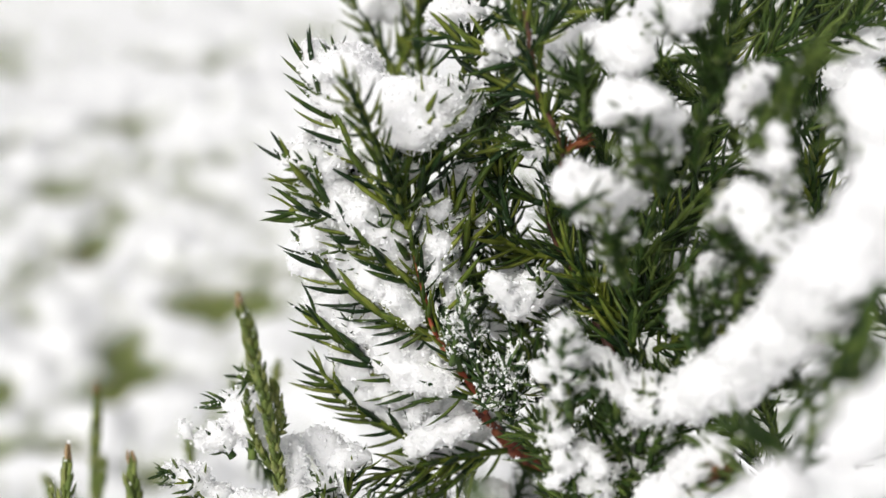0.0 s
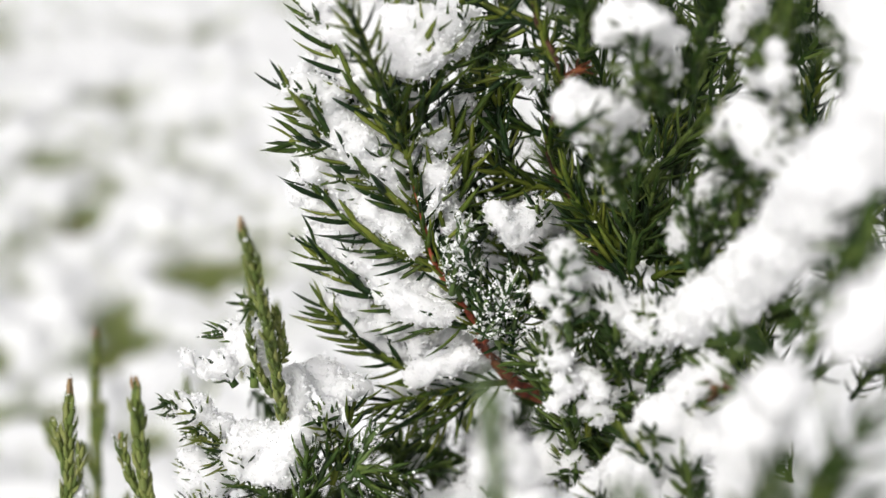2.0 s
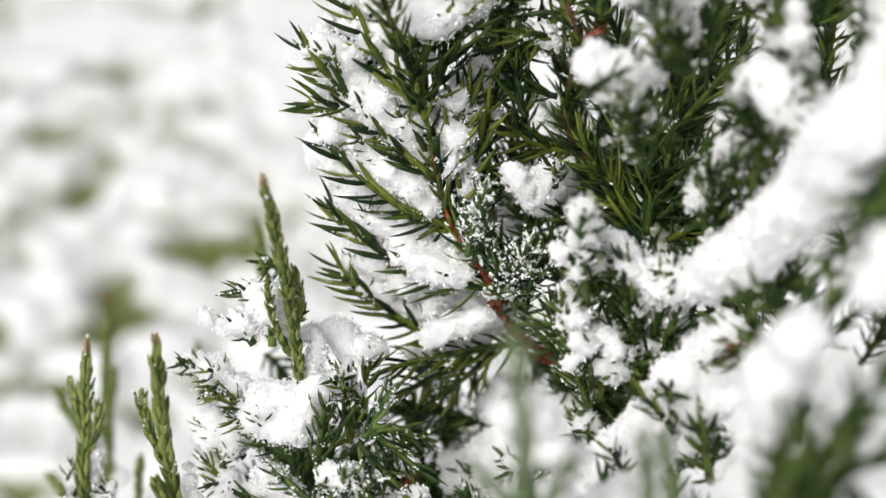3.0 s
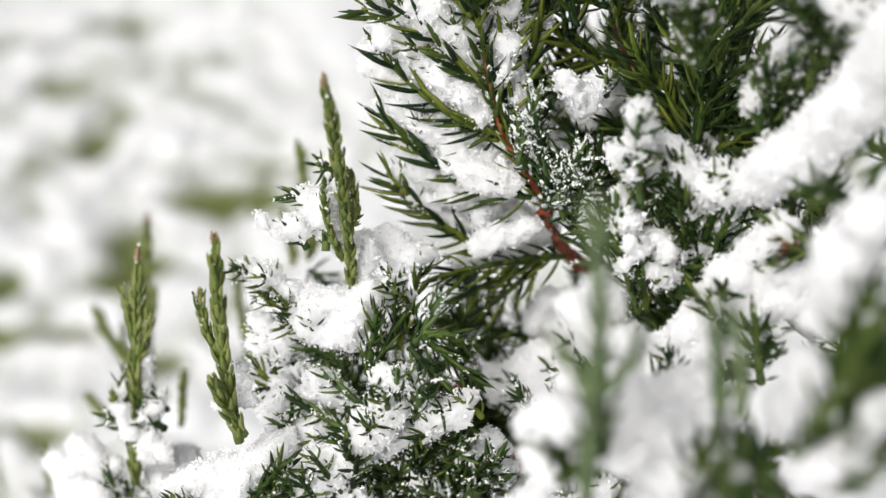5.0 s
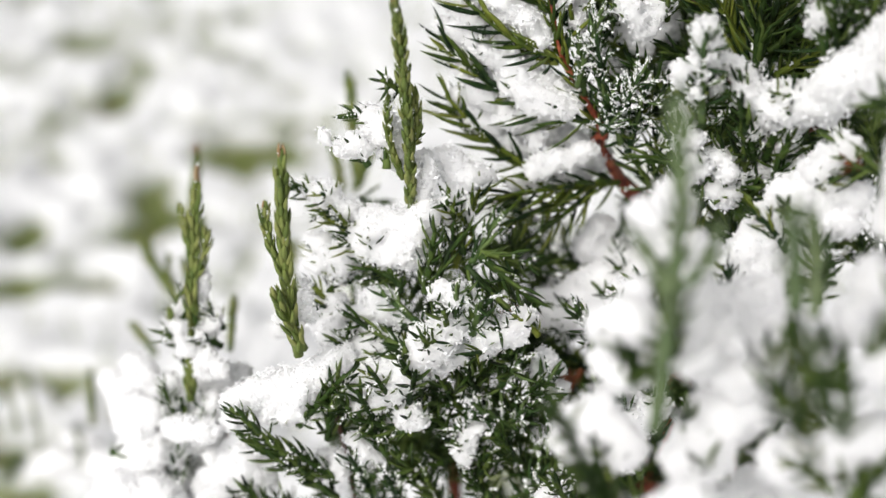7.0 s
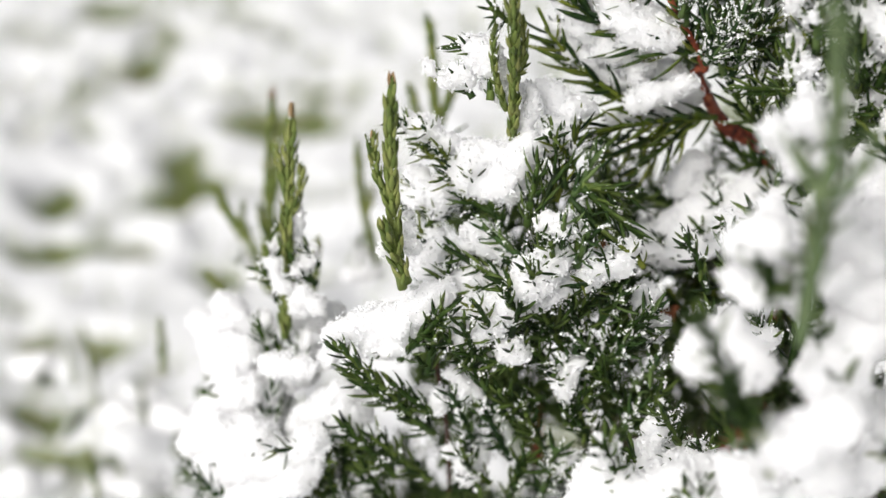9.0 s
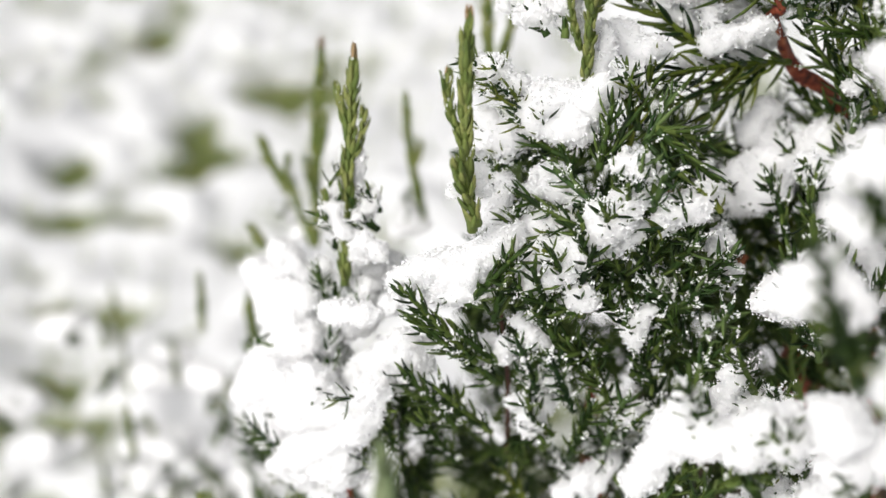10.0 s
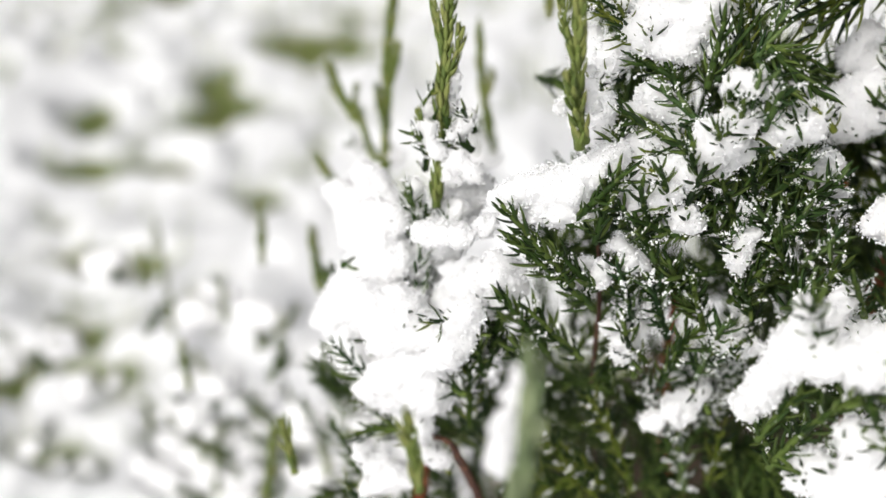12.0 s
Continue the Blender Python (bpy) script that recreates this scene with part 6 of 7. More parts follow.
snow_clump([(-0.0630, 0.3280, 0.5230, 0.0026), (-0.0600, 0.3260, 0.5180, 0.0035), (-0.0560, 0.3240, 0.5250, 0.0029), (-0.0570, 0.3200, 0.5170, 0.0034)])
snow_clump([(-0.0460, 0.3190, 0.5300, 0.0031), (-0.0420, 0.3180, 0.5280, 0.0034), (-0.0380, 0.3160, 0.5250, 0.0028), (-0.0490, 0.3190, 0.5250, 0.0025)])
snow_clump([(-0.0460, 0.3140, 0.5180, 0.0034), (-0.0510, 0.3160, 0.5190, 0.0028), (-0.0410, 0.3120, 0.5180, 0.0028), (-0.0400, 0.3140, 0.5210, 0.0022)])
snow_clump([(-0.0800, 0.3040, 0.5070, 0.0025), (-0.0750, 0.3040, 0.5090, 0.0039), (-0.0690, 0.3050, 0.5110, 0.0047), (-0.0620, 0.3060, 0.5120, 0.0050), (-0.0570, 0.3070, 0.5160, 0.0044), (-0.0520, 0.3080, 0.5180, 0.0033), (-0.0660, 0.3050, 0.5040, 0.0034), (-0.0710, 0.3050, 0.5030, 0.0031), (-0.0590, 0.3060, 0.5060, 0.0034)])
snow_clump([(-0.0460, 0.3060, 0.5120, 0.0047), (-0.0410, 0.3060, 0.5110, 0.0050), (-0.0470, 0.3060, 0.5060, 0.0036), (-0.0440, 0.3070, 0.5150, 0.0044), (-0.0370, 0.3050, 0.5160, 0.0047), (-0.0330, 0.3040, 0.5230, 0.0049), (-0.0290, 0.3040, 0.5280, 0.0043), (-0.0260, 0.3030, 0.5330, 0.0032)])
snow_clump([(-0.0250, 0.3020, 0.5410, 0.0032), (-0.0290, 0.3030, 0.5410, 0.0024), (-0.0210, 0.3020, 0.5390, 0.0021)])
snow_clump([(-0.0270, 0.3330, 0.5600, 0.0039), (-0.0300, 0.3340, 0.5620, 0.0028), (-0.0250, 0.3310, 0.5560, 0.0031), (-0.0210, 0.3310, 0.5580, 0.0034)])
snow_clump([(-0.0310, 0.3260, 0.5510, 0.0036), (-0.0280, 0.3270, 0.5530, 0.0031), (-0.0240, 0.3260, 0.5490, 0.0022)])
snow_clump([(-0.0140, 0.3040, 0.5300, 0.0043), (-0.0180, 0.3040, 0.5260, 0.0033), (-0.0110, 0.3040, 0.5320, 0.0032), (-0.0090, 0.3040, 0.5340, 0.0022)], twigs=0.4)
snow_clump([(-0.0020, 0.3120, 0.5180, 0.0028), (-0.0040, 0.3120, 0.5120, 0.0023), (0.0010, 0.3140, 0.5050, 0.0023), (0.0010, 0.3130, 0.5140, 0.0020)])
snow_clump([(-0.0470, 0.3080, 0.4900, 0.0029), (-0.0500, 0.3080, 0.4940, 0.0023), (-0.0430, 0.3070, 0.4890, 0.0020)])
snow_clump([(-0.0600, 0.3120, 0.4810, 0.0027), (-0.0570, 0.3120, 0.4860, 0.0024)])
snow_clump([(-0.0420, 0.3130, 0.4670, 0.0036), (-0.0450, 0.3130, 0.4600, 0.0031), (-0.0390, 0.3120, 0.4750, 0.0024)])
snow_clump([(-0.0190, 0.3060, 0.5010, 0.0020), (-0.0230, 0.3050, 0.4970, 0.0023), (-0.0210, 0.3050, 0.4920, 0.0020)])
snow_clump([(0.0020, 0.3450, 0.5120, 0.0056), (0.0090, 0.3450, 0.5170, 0.0065), (0.0160, 0.3460, 0.5220, 0.0064), (0.0230, 0.3480, 0.5260, 0.0059), (0.0120, 0.3440, 0.5160, 0.0046), (0.0290, 0.3500, 0.5300, 0.0046)], twigs=0.1)
snow_clump([(-0.0900, 0.3220, 0.4650, 0.0047), (-0.0860, 0.3190, 0.4740, 0.0043), (-0.0790, 0.3130, 0.4840, 0.0039), (-0.0740, 0.3140, 0.4760, 0.0039), (-0.0810, 0.3160, 0.4700, 0.0034)])
snow_clump([(-0.0940, 0.3350, 0.4780, 0.0057), (-0.1100, 0.3420, 0.4730, 0.0064), (-0.1100, 0.3450, 0.4820, 0.0051), (-0.0900, 0.3370, 0.4920, 0.0044), (-0.1150, 0.3480, 0.4880, 0.0038)], twigs=0.1)
snow_clump([(-0.1250, 0.3420, 0.4460, 0.0044), (-0.1160, 0.3400, 0.4510, 0.0057), (-0.1080, 0.3370, 0.4580, 0.0062), (-0.1100, 0.3360, 0.4460, 0.0067), (-0.1000, 0.3330, 0.4430, 0.0070)], twigs=0.1)
snow_clump([(-0.0300, 0.3500, 0.6470, 0.0031), (-0.0230, 0.3500, 0.6490, 0.0039), (-0.0170, 0.3490, 0.6450, 0.0039), (-0.0210, 0.3490, 0.6400, 0.0039), (-0.0290, 0.3510, 0.6420, 0.0026)], twigs=0.1)
snow_clump([(-0.0320, 0.3510, 0.6230, 0.0029), (-0.0270, 0.3500, 0.6250, 0.0034), (-0.0350, 0.3510, 0.6250, 0.0019), (-0.0240, 0.3500, 0.6200, 0.0032), (-0.0280, 0.3510, 0.6190, 0.0024)], twigs=0.1)
snow_clump([(-0.0220, 0.3500, 0.6130, 0.0040), (-0.0170, 0.3490, 0.6080, 0.0045), (-0.0130, 0.3480, 0.6040, 0.0045), (-0.0170, 0.3510, 0.6130, 0.0032), (-0.0250, 0.3500, 0.6060, 0.0032)], twigs=0.05)
snow_clump([(-0.0320, 0.3520, 0.6060, 0.0030), (-0.0360, 0.3530, 0.6030, 0.0022), (-0.0300, 0.3510, 0.5980, 0.0035), (-0.0230, 0.3500, 0.5930, 0.0041), (-0.0150, 0.3490, 0.5900, 0.0046), (-0.0090, 0.3480, 0.5880, 0.0038), (-0.0360, 0.3530, 0.5980, 0.0022)], twigs=0.05)
snow_clump([(-0.0280, 0.3520, 0.5820, 0.0022), (-0.0240, 0.3520, 0.5790, 0.0025), (-0.0170, 0.3510, 0.5740, 0.0036), (-0.0090, 0.3500, 0.5730, 0.0039), (-0.0030, 0.3500, 0.5730, 0.0028)], twigs=0.05)
snow_clump([(-0.0090, 0.3490, 0.6370, 0.0054), (-0.0120, 0.3500, 0.6300, 0.0034), (-0.0030, 0.3490, 0.6400, 0.0044), (0.0020, 0.3500, 0.6420, 0.0034), (-0.0160, 0.3500, 0.6340, 0.0031)], twigs=0.1)
snow_clump([(-0.0040, 0.3540, 0.6120, 0.0046), (-0.0030, 0.3540, 0.6050, 0.0043), (-0.0060, 0.3530, 0.5980, 0.0027), (-0.0000, 0.3550, 0.6160, 0.0030)], twigs=0.05)
snow_clump([(0.0180, 0.3720, 0.5820, 0.0056), (0.0260, 0.3730, 0.5850, 0.0056), (0.0140, 0.3710, 0.5760, 0.0041)], twigs=0.05)
snow_clump([(-0.0060, 0.3400, 0.5570, 0.0036), (0.0000, 0.3410, 0.5590, 0.0033), (0.0050, 0.3420, 0.5620, 0.0028)], twigs=0.2)
snow_clump([(-0.0220, 0.3300, 0.4450, 0.0035), (-0.0180, 0.3290, 0.4490, 0.0034), (-0.0260, 0.3300, 0.4420, 0.0025), (-0.0140, 0.3290, 0.4470, 0.0025)], twigs=0.5)
snow_clump([(0.0000, 0.2840, 0.4980, 0.0034), (-0.0010, 0.2840, 0.4900, 0.0040), (0.0050, 0.2840, 0.4880, 0.0046), (-0.0050, 0.2850, 0.4850, 0.0035), (-0.0080, 0.2850, 0.4800, 0.0027), (0.0100, 0.2830, 0.4920, 0.0035)], twigs=0.5)
snow_clump([(0.0140, 0.2820, 0.4770, 0.0041), (0.0190, 0.2810, 0.4850, 0.0046), (0.0100, 0.2820, 0.4670, 0.0042), (0.0190, 0.2810, 0.4620, 0.0048), (0.0060, 0.2830, 0.4770, 0.0038)], twigs=0.5)
snow_clump([(-0.1000, 0.3150, 0.4210, 0.0038), (-0.1060, 0.3180, 0.4140, 0.0035), (-0.0960, 0.3140, 0.4280, 0.0025), (-0.0920, 0.3130, 0.4210, 0.0035)], twigs=0.4)
snow_clump([(0.0240, 0.3120, 0.5930, 0.0027), (0.0290, 0.3110, 0.5990, 0.0022), (0.0340, 0.3100, 0.5970, 0.0027), (0.0390, 0.3060, 0.5910, 0.0029), (0.0450, 0.3020, 0.5900, 0.0034)], twigs=0.3)
snow_clump([(0.0320, 0.3080, 0.5690, 0.0028), (0.0380, 0.3080, 0.5700, 0.0020), (0.0350, 0.3080, 0.5650, 0.0023)], twigs=0.6)
snow_clump([(0.0260, 0.3040, 0.6380, 0.0031), (0.0340, 0.3040, 0.6350, 0.0036), (0.0310, 0.3050, 0.6330, 0.0027), (0.0380, 0.3050, 0.6360, 0.0023)], twigs=0.4)
snow_clump([(-0.0880, 0.3220, 0.4470, 0.0028), (-0.0820, 0.3200, 0.4540, 0.0031), (-0.0930, 0.3240, 0.4470, 0.0035), (-0.0890, 0.3210, 0.4570, 0.0031)], twigs=0.4)
snow_clump([(-0.0750, 0.2050, 0.5270, 0.0021), (-0.0770, 0.2070, 0.5160, 0.0025), (-0.0760, 0.2080, 0.5100, 0.0022)], cell=0.0012, twigs=0.0)
snow_clump([(-0.1140, 0.3370, 0.4630, 0.0074), (-0.1070, 0.3360, 0.4700, 0.0069), (-0.1190, 0.3380, 0.4540, 0.0072), (-0.1030, 0.3350, 0.4610, 0.0053), (-0.1110, 0.3390, 0.4740, 0.0049), (-0.0990, 0.3330, 0.4520, 0.0053)], twigs=0.25)
snow_clump([(-0.1140, 0.3340, 0.4380, 0.0059), (-0.1060, 0.3330, 0.4470, 0.0055), (-0.1190, 0.3360, 0.4440, 0.0049), (-0.1040, 0.3310, 0.4350, 0.0055), (-0.1100, 0.3310, 0.4290, 0.0049)], twigs=0.25)
snow_clump([(-0.0910, 0.3400, 0.4900, 0.0035), (-0.0840, 0.3380, 0.4900, 0.0043), (-0.0890, 0.3360, 0.4830, 0.0052), (-0.0920, 0.3350, 0.4770, 0.0048)], twigs=0.3)
snow_clump([(-0.1230, 0.3500, 0.4800, 0.0038), (-0.1170, 0.3480, 0.4780, 0.0046), (-0.1180, 0.3460, 0.4710, 0.0049)], twigs=0.3)
snow_clump([(-0.0290, 0.3520, 0.5900, 0.0033), (-0.0210, 0.3510, 0.5860, 0.0036), (-0.0120, 0.3500, 0.5810, 0.0036), (-0.0070, 0.3500, 0.5770, 0.0028)], twigs=0.05)
snow_clump([(-0.0270, 0.3520, 0.6120, 0.0030), (-0.0220, 0.3510, 0.6000, 0.0038), (-0.0280, 0.3520, 0.6030, 0.0033), (-0.0090, 0.3500, 0.5960, 0.0035)], twigs=0.05)
snow_clump([(-0.0240, 0.3520, 0.6320, 0.0034), (-0.0190, 0.3510, 0.6250, 0.0034), (-0.0280, 0.3530, 0.6330, 0.0024), (-0.0150, 0.3510, 0.6190, 0.0027), (-0.0090, 0.3520, 0.6250, 0.0024)], twigs=0.05)
snow_clump([(-0.0180, 0.3490, 0.5670, 0.0031), (-0.0110, 0.3480, 0.5660, 0.0034), (-0.0040, 0.3470, 0.5650, 0.0025), (-0.0070, 0.3450, 0.5620, 0.0028)], twigs=0.05)
snow_clump([(-0.0120, 0.3440, 0.5520, 0.0023), (-0.0060, 0.3460, 0.5500, 0.0029), (0.0010, 0.3490, 0.5510, 0.0029), (0.0080, 0.3520, 0.5520, 0.0027), (0.0120, 0.3530, 0.5550, 0.0024)], twigs=0.1)
snow_clump([(-0.0250, 0.3060, 0.5210, 0.0027), (-0.0290, 0.3050, 0.5180, 0.0024), (-0.0230, 0.3070, 0.5230, 0.0021)], twigs=0.5)
snow_clump([(-0.0450, 0.3090, 0.4660, 0.0026), (-0.0490, 0.3090, 0.4700, 0.0026), (-0.0430, 0.3090, 0.4630, 0.0020)], twigs=0.5)
snow_clump([(-0.0180, 0.3070, 0.4710, 0.0029), (-0.0130, 0.3070, 0.4680, 0.0026), (-0.0200, 0.3070, 0.4680, 0.0020)], twigs=0.5)
snow_clump([(-0.0540, 0.3090, 0.4830, 0.0023), (-0.0530, 0.3090, 0.4880, 0.0022)], twigs=0.5)
snow_clump([(-0.0370, 0.3040, 0.5070, 0.0022), (-0.0330, 0.3040, 0.5040, 0.0022), (-0.0390, 0.3040, 0.5020, 0.0019)], twigs=0.5)
snow_clump([(0.0600, 0.3120, 0.6560, 0.0025), (0.0580, 0.3120, 0.6510, 0.0021), (0.0610, 0.3130, 0.6590, 0.0018)], twigs=0.4)
snow_clump([(0.0630, 0.3060, 0.6470, 0.0023), (0.0620, 0.3060, 0.6430, 0.0018), (0.0660, 0.3060, 0.6490, 0.0016)], twigs=0.4)
snow_clump([(0.0890, 0.3450, 0.6540, 0.0034), (0.0920, 0.3440, 0.6580, 0.0034), (0.0860, 0.3460, 0.6500, 0.0024)], twigs=0.3)
# the far skirt of the shrub, sloping down behind
for _ in range(135):
    s, w = random.random() ** 1.4, random.random() ** 0.7
    reach = 0.13 if random.random() < 0.72 else 0.27
    p = np.array((-0.11 - reach * s + random.gauss(0, 0.014), 0.43 + reach * s + 0.06 * w, 0.425 - 0.17 * s ** 0.8 - 0.21 * w))
    p[2] += random.gauss(0, 0.012)
    r = random.uniform(0.0045, 0.0085)
    snow_clump([(*(p + (random.uniform(-1.6, 1.6) * r, random.uniform(-0.8, 0.8) * r, random.uniform(-0.3, 0.3) * r)), r * random.uniform(0.6, 0.9))
                for _ in range(4)], cell=0.0022, twigs=0.0, apart=False, grains=0.0)
    for _ in range(random.choice((0, 1, 1, 2))):
        upright = random.random() < 0.25
        d = np.array((random.gauss(-0.1, 0.12 if upright else 0.6), random.gauss(0, 0.12 if upright else 0.4), 1.0))
        d *= random.uniform(0.009, 0.017)
        q = p + np.array((random.gauss(0, 0.012), random.gauss(-0.006, 0.006), -0.003))
        sprig("scale" if upright else random.choice(("tuft", "open")), q - d * 0.6, q + (0.001, 0, 0), q + d * (1.5 if upright else 0.6), frost=0.3)

# small crumbs and ridges of snow, joined
shift, crumb_v, crumb_f = 0, [], []
for cv, cf in CRUMBS:
    crumb_v.append(cv)
    crumb_f.append(cf + shift)
    shift += len(cv)
tagged(new("snow_crumbs", mesh_of("snow_crumbs", np.concatenate(crumb_v), np.concatenate(crumb_f), snow_white)),
       "small ridges and crumbs of white snow along the juniper sprigs", "snow", kind="stuff")

# the crumbly skin of the clumps and loose grains of snow caught on the needles
sets = [flakes(np.concatenate(GRAINS), 0.00018, 0.0006)]
sets += [flakes(p, 0.0002 * k, 0.0006 * k) for p, k in SKIN_GRAINS]
shift, grain_v, grain_f = 0, [], []
for gv, gf in sets:
    grain_v.append(gv)
    grain_f.append(gf + shift)
    shift += len(gv)
tagged(new("snow_grains", mesh_of("snow_grains", np.concatenate(grain_v), np.concatenate(grain_f), grain_white, smooth=False)),
       "loose white snow grains scattered over juniper and snow clumps", "snow", kind="stuff")


# ---- ground: thin snow over grass ----
# bare spots in the snow: x, y and half widths
BARE_FAR = [
    (-0.51, 1.77, 0.025, 0.041), (-0.30, 1.60, 0.046, 0.031), (-0.61, 2.00, 0.034, 0.030), (-0.41, 1.70, 0.015, 0.018),
    (-0.28, 1.73, 0.034, 0.018), (-0.76, 2.23, 0.019, 0.044), (-0.54, 2.78, 0.057, 0.040), (-0.61, 2.35, 0.033, 0.046),
    (-0.76, 2.24, 0.021, 0.036), (-0.40, 1.48, 0.022, 0.026), (-0.51, 1.38, 0.013, 0.033), (-0.50, 1.75, 0.012, 0.025),
    (-0.33, 1.60, 0.025, 0.032), (-0.26, 1.61, 0.025, 0.021), (-0.38, 1.39, 0.022, 0.037), (-0.40, 1.70, 0.013, 0.018),
]
BARE_NEAR = [
    (-0.52, 1.35, 0.017, 0.024), (-0.49, 1.24, 0.031, 0.028), (-0.40, 1.25, 0.015, 0.017), (-0.30, 1.21, 0.020, 0.019),
    (-0.42, 1.07, 0.040, 0.017), (-0.43, 0.96, 0.028, 0.013), (-0.39, 0.91, 0.029, 0.015), (-0.44, 0.89, 0.015, 0.022),
    (-0.48, 1.13, 0.016, 0.012), (-0.41, 1.07, 0.025, 0.014), (-0.39, 0.80, 0.029, 0.015), (-0.28, 0.81, 0.025, 0.012),
    (-0.34, 0.85, 0.025, 0.010),
]


def ground_height(x, y):
    """Depth of the snow over the turf, in metres; below zero the grass shows."""
    p = np.stack([x, y, np.zeros_like(x)], -1)
    h = 0.0002 + 0.006 * value_noise(p * (3.0, 3.0, 1), 11.0) + 0.009 * value_noise(p * (12.0, 9.0, 1), 12.0)
    h = h + 0.030 * np.abs(value_noise(p * (25, 29, 1), 13.0)) + 0.016 * np.abs(value_noise(p * (48, 54, 1), 14.0))
    for bx, by, rx, ry in BARE_FAR + BARE_NEAR:
        h = h - 0.055 * np.exp(-0.7 * (((x - bx) / rx) ** 2 + ((y - by) / ry) ** 2))
    # dry ground under the shrub
    h = h - 0.06 * np.exp(-(((x - 0.16) / 0.30) ** 2 + ((y - 0.50) / 0.42) ** 2) ** 2)
    return np.maximum(h, -0.012)


def spaced(lo, hi, inner, step, grow):
    """Coordinates from lo to hi, evenly close within inner and wider beyond."""
    mid = np.arange(inner[0], inner[1], step)
    up, down, d = [mid[-1]], [mid[0]], step
    while up[-1] < hi:
        d *= grow
        up.append(up[-1] + d)
    d = step
    while down[-1] > lo:
        d *= grow
        down.append(down[-1] - d)
    return np.array(down[:0:-1] + list(mid) + up[1:])


def ground_material():
    m, n, l, bsdf = material("snowy_ground")
    geo = n.new("ShaderNodeNewGeometry")
    sep = n.new("ShaderNodeSeparateXYZ")
    l.new(geo.outputs["Position"], sep.inputs[0])
    tex = noise_node(n, l, 60.0, 5.0)
    madd = n.new("ShaderNodeMath")
    madd.operation = "MULTIPLY_ADD"
    madd.inputs[1].default_value = 0.022
    l.new(tex.outputs["Fac"], madd.inputs[0])
    l.new(sep.outputs["Z"], madd.inputs[2])
    cover = n.new("ShaderNodeMapRange")
    cover.inputs["From Min"].default_value, cover.inputs["From Max"].default_value = 0.006, 0.018
    l.new(madd.outputs[0], cover.inputs["Value"])
    turf = noise_node(n, l, 14.0, 6.0)
    r = ramp(n, (0.3, (0.22, 0.195, 0.105)), (0.5, (0.15, 0.185, 0.060)), (0.7, (0.23, 0.26, 0.095)))
    l.new(turf.outputs["Fac"], r.inputs[0])
    mix = n.new("ShaderNodeMix")
    mix.data_type = "RGBA"
    l.new(cover.outputs[0], mix.inputs["Factor"])
    l.new(r.outputs[0], mix.inputs["A"])
    mix.inputs["B"].default_value = (0.86, 0.87, 0.875, 1)
    l.new(mix.outputs["Result"], bsdf.inputs["Base Color"])
    bsdf.inputs["Roughness"].default_value = 0.7
    bump = n.new("ShaderNodeBump")
    bump.inputs["Strength"].default_value, bump.inputs["Distance"].default_value = 0.5, 0.004
    l.new(tex.outputs["Fac"], bump.inputs["Height"])
    l.new(bump.outputs[0], bsdf.inputs["Normal"])
    return m


gx, gy = spaced(-400, 400, (-2.6, 1.8), 0.013, 1.12), spaced(-400, 900, (-0.5, 4.4), 0.013, 1.12)
mx, my = np.meshgrid(gx, gy, indexing="ij")
# away from the shrub the snow lies deeper and more even
fade = np.clip((np.hypot((mx + 0.4) / 1.9, (my - 1.95) / 2.2) - 0.75) / 0.35, 0, 1)
wide = 0.012 + 0.010 * value_noise(np.stack([mx * 2.1, my * 2.1, 0 * mx], -1), 17.0) * np.clip(8 / (1 + np.hypot(mx, my)), 0, 1)
mz = ground_height(mx, my) * (1 - fade) + wide * fade
rows_x, rows_y = mx.shape
ids = np.arange(rows_x * rows_y).reshape(rows_x, rows_y)
quads = np.stack([ids[:-1, :-1], ids[1:, :-1], ids[1:, 1:], ids[:-1, 1:]], -1).reshape(-1, 4)
tagged(new("ground", mesh_of("ground", np.stack([mx, my, mz], -1).reshape(-1, 3), quads, ground_material())),
       "lawn under patchy thin snow with green grass showing", "ground", kind="structure")


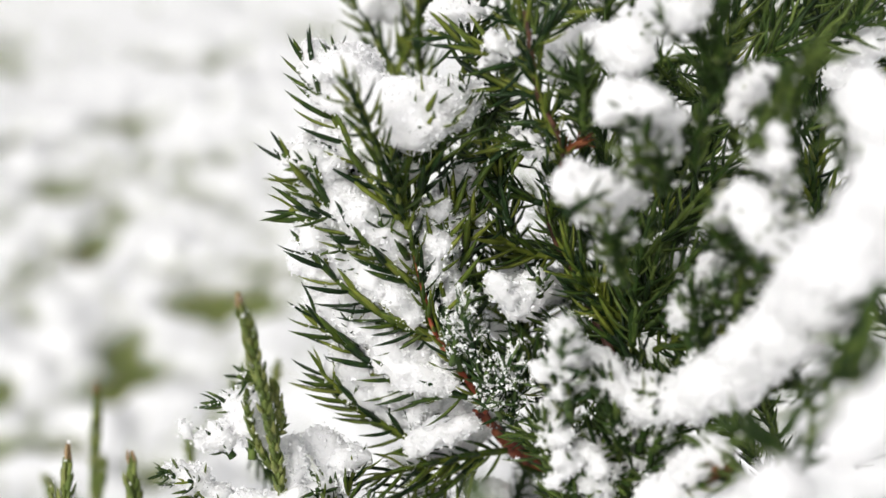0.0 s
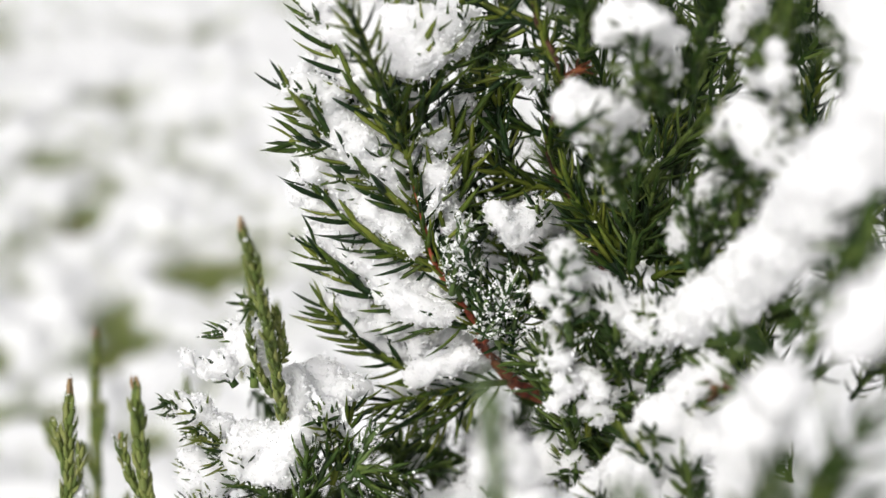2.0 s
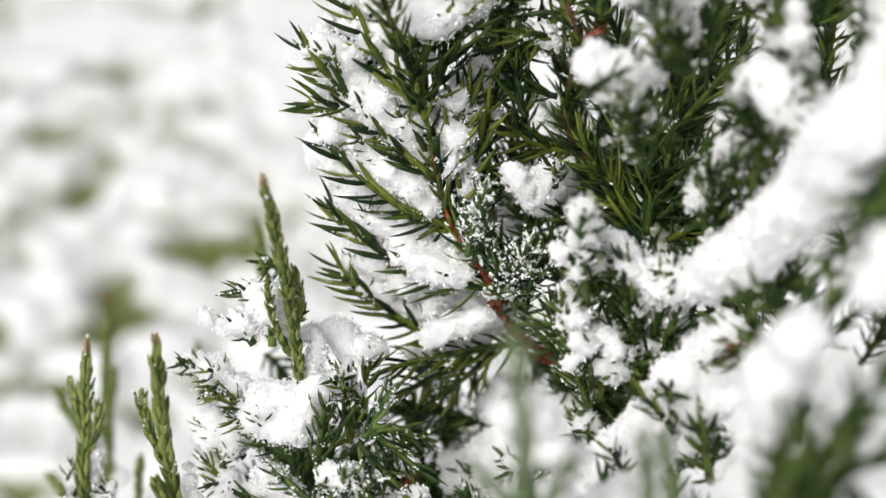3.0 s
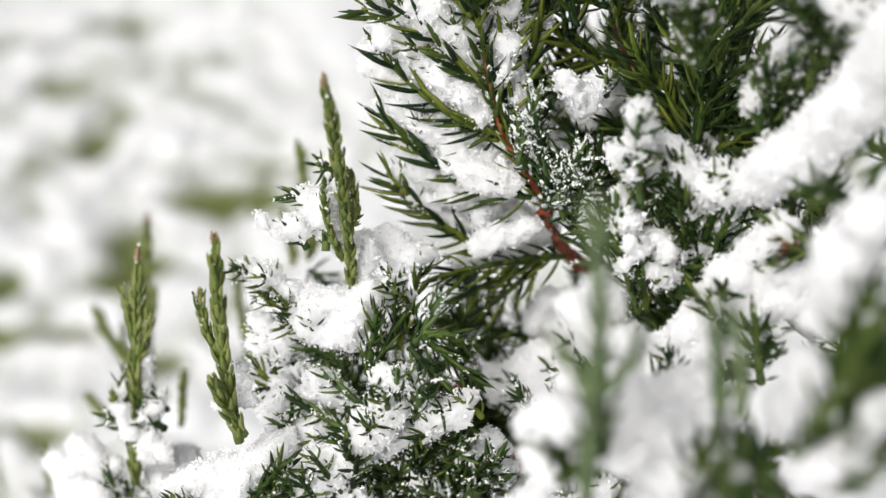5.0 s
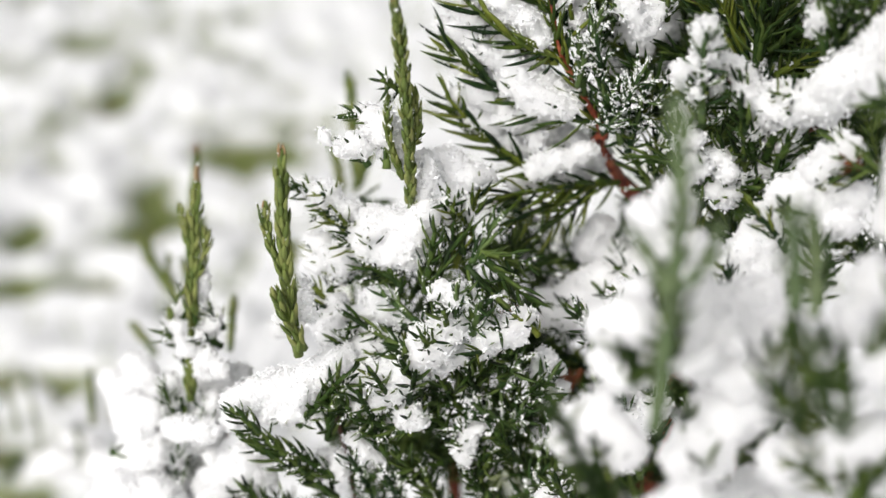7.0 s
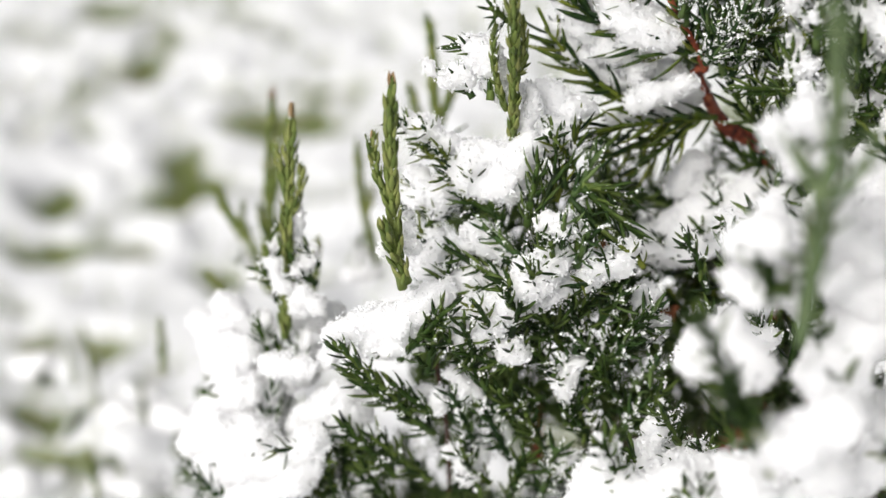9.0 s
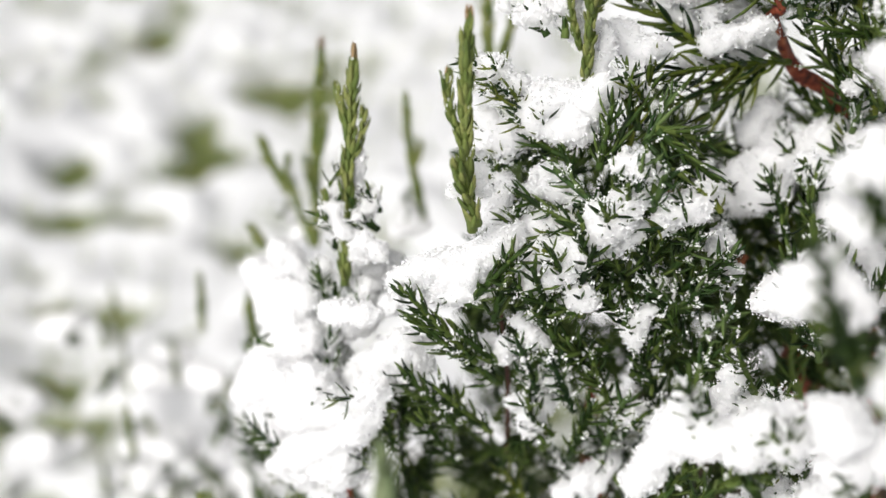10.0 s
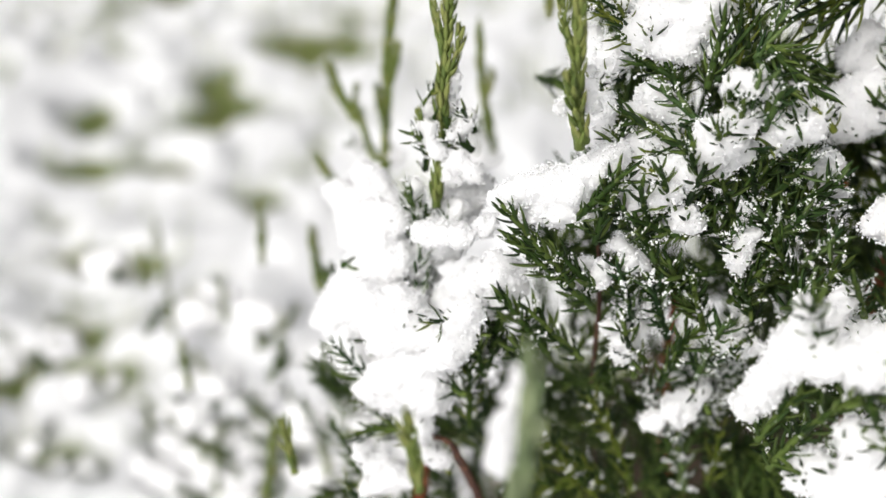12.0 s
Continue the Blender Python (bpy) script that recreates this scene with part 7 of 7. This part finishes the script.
# added dark brown sheet under the shrub, its colour standing in for deep shade
def shade_sheet():
    m, n, l, bsdf = material("needle_litter")
    tex = noise_node(n, l, 120.0, 6.0)
    r = ramp(n, (0.3, (0.018, 0.012, 0.008)), (0.55, (0.05, 0.032, 0.018)), (0.8, (0.10, 0.065, 0.035)))
    l.new(tex.outputs["Fac"], r.inputs[0])
    l.new(r.outputs[0], bsdf.inputs["Base Color"])
    bsdf.inputs["Roughness"].default_value = 0.9
    bump = n.new("ShaderNodeBump")
    bump.inputs["Strength"].default_value, bump.inputs["Distance"].default_value = 0.8, 0.004
    l.new(tex.outputs["Fac"], bump.inputs["Height"])
    l.new(bump.outputs[0], bsdf.inputs["Normal"])
    rings, spokes = 40, 120
    a, k = np.meshgrid(np.linspace(0, 2 * math.pi, spokes, endpoint=False), np.linspace(0.02, 1, rings))
    wobble = 1 + 0.12 * value_noise(np.stack([np.cos(a) * 3, np.sin(a) * 3, 0 * a], -1), 41.0)
    x, y = 0.20 + 0.32 * k * wobble * np.cos(a), 0.56 + 0.46 * k * wobble * np.sin(a)
    z = ground_height(x, y) * (k > 0.97) + (k <= 0.97) * np.maximum(ground_height(x, y), 0) + 0.008 * (1 - k ** 6)
    ids = np.arange(rings * spokes).reshape(rings, spokes)
    nxt = np.roll(ids, -1, 1)
    f = np.stack([ids[:-1], ids[1:], nxt[1:], nxt[:-1]], -1).reshape(-1, 4)
    f = f[:, ::-1].copy()
    v = np.stack([x, y, z], -1).reshape(-1, 3)
    tagged(new("needle_litter", mesh_of("needle_litter", v, f, m)), "dark brown sheet under the shrub, coloured in place of deep shade", "ground", kind="structure")


shade_sheet()


# tufts of grass where the snow is thin
def grass():
    k = 90000
    x, y = rng.uniform(-2.2, 1.0, k), rng.uniform(0.5, 4.4, k)
    h = ground_height(x, y)
    keep = (h < 0.006) & ~((np.abs(x - 0.16) < 0.34) & (np.abs(y - 0.5) < 0.45))
    x, y, h = x[keep][:26000], y[keep][:26000], h[keep][:26000]
    n = len(x)
    turn, tall = rng.uniform(0, 2 * math.pi, n), rng.uniform(0.012, 0.04, n)
    side = np.stack([np.cos(turn), np.sin(turn), 0 * turn], 1) * 0.0016
    lean = np.stack([rng.normal(0, 0.5, n), rng.normal(0, 0.5, n), 0 * turn], 1) * tall[:, None]
    foot = np.stack([x, y, h - 0.003], 1)
    mid = foot + lean * 0.35 + np.stack([0 * x, 0 * x, tall * 0.6], 1)
    top = foot + lean + np.stack([0 * x, 0 * x, tall], 1)
    v = np.stack([foot - side, foot + side, mid - side * 0.8, mid + side * 0.8, top], 1).reshape(-1, 3)
    f = (np.array([(0, 1, 3), (0, 3, 2), (2, 3, 4)])[None] + 5 * np.arange(n)[:, None, None]).reshape(-1, 3)
    blade = leaf_material("grass_blade", [(0.15, (0.09, 0.15, 0.025)), (0.5, (0.17, 0.23, 0.045)), (0.9, (0.32, 0.31, 0.11))], 0.6)
    tagged(new("grass", mesh_of("grass", v, f, blade)), "short green and straw grass showing through thin snow", "grass", kind="stuff")


grass()
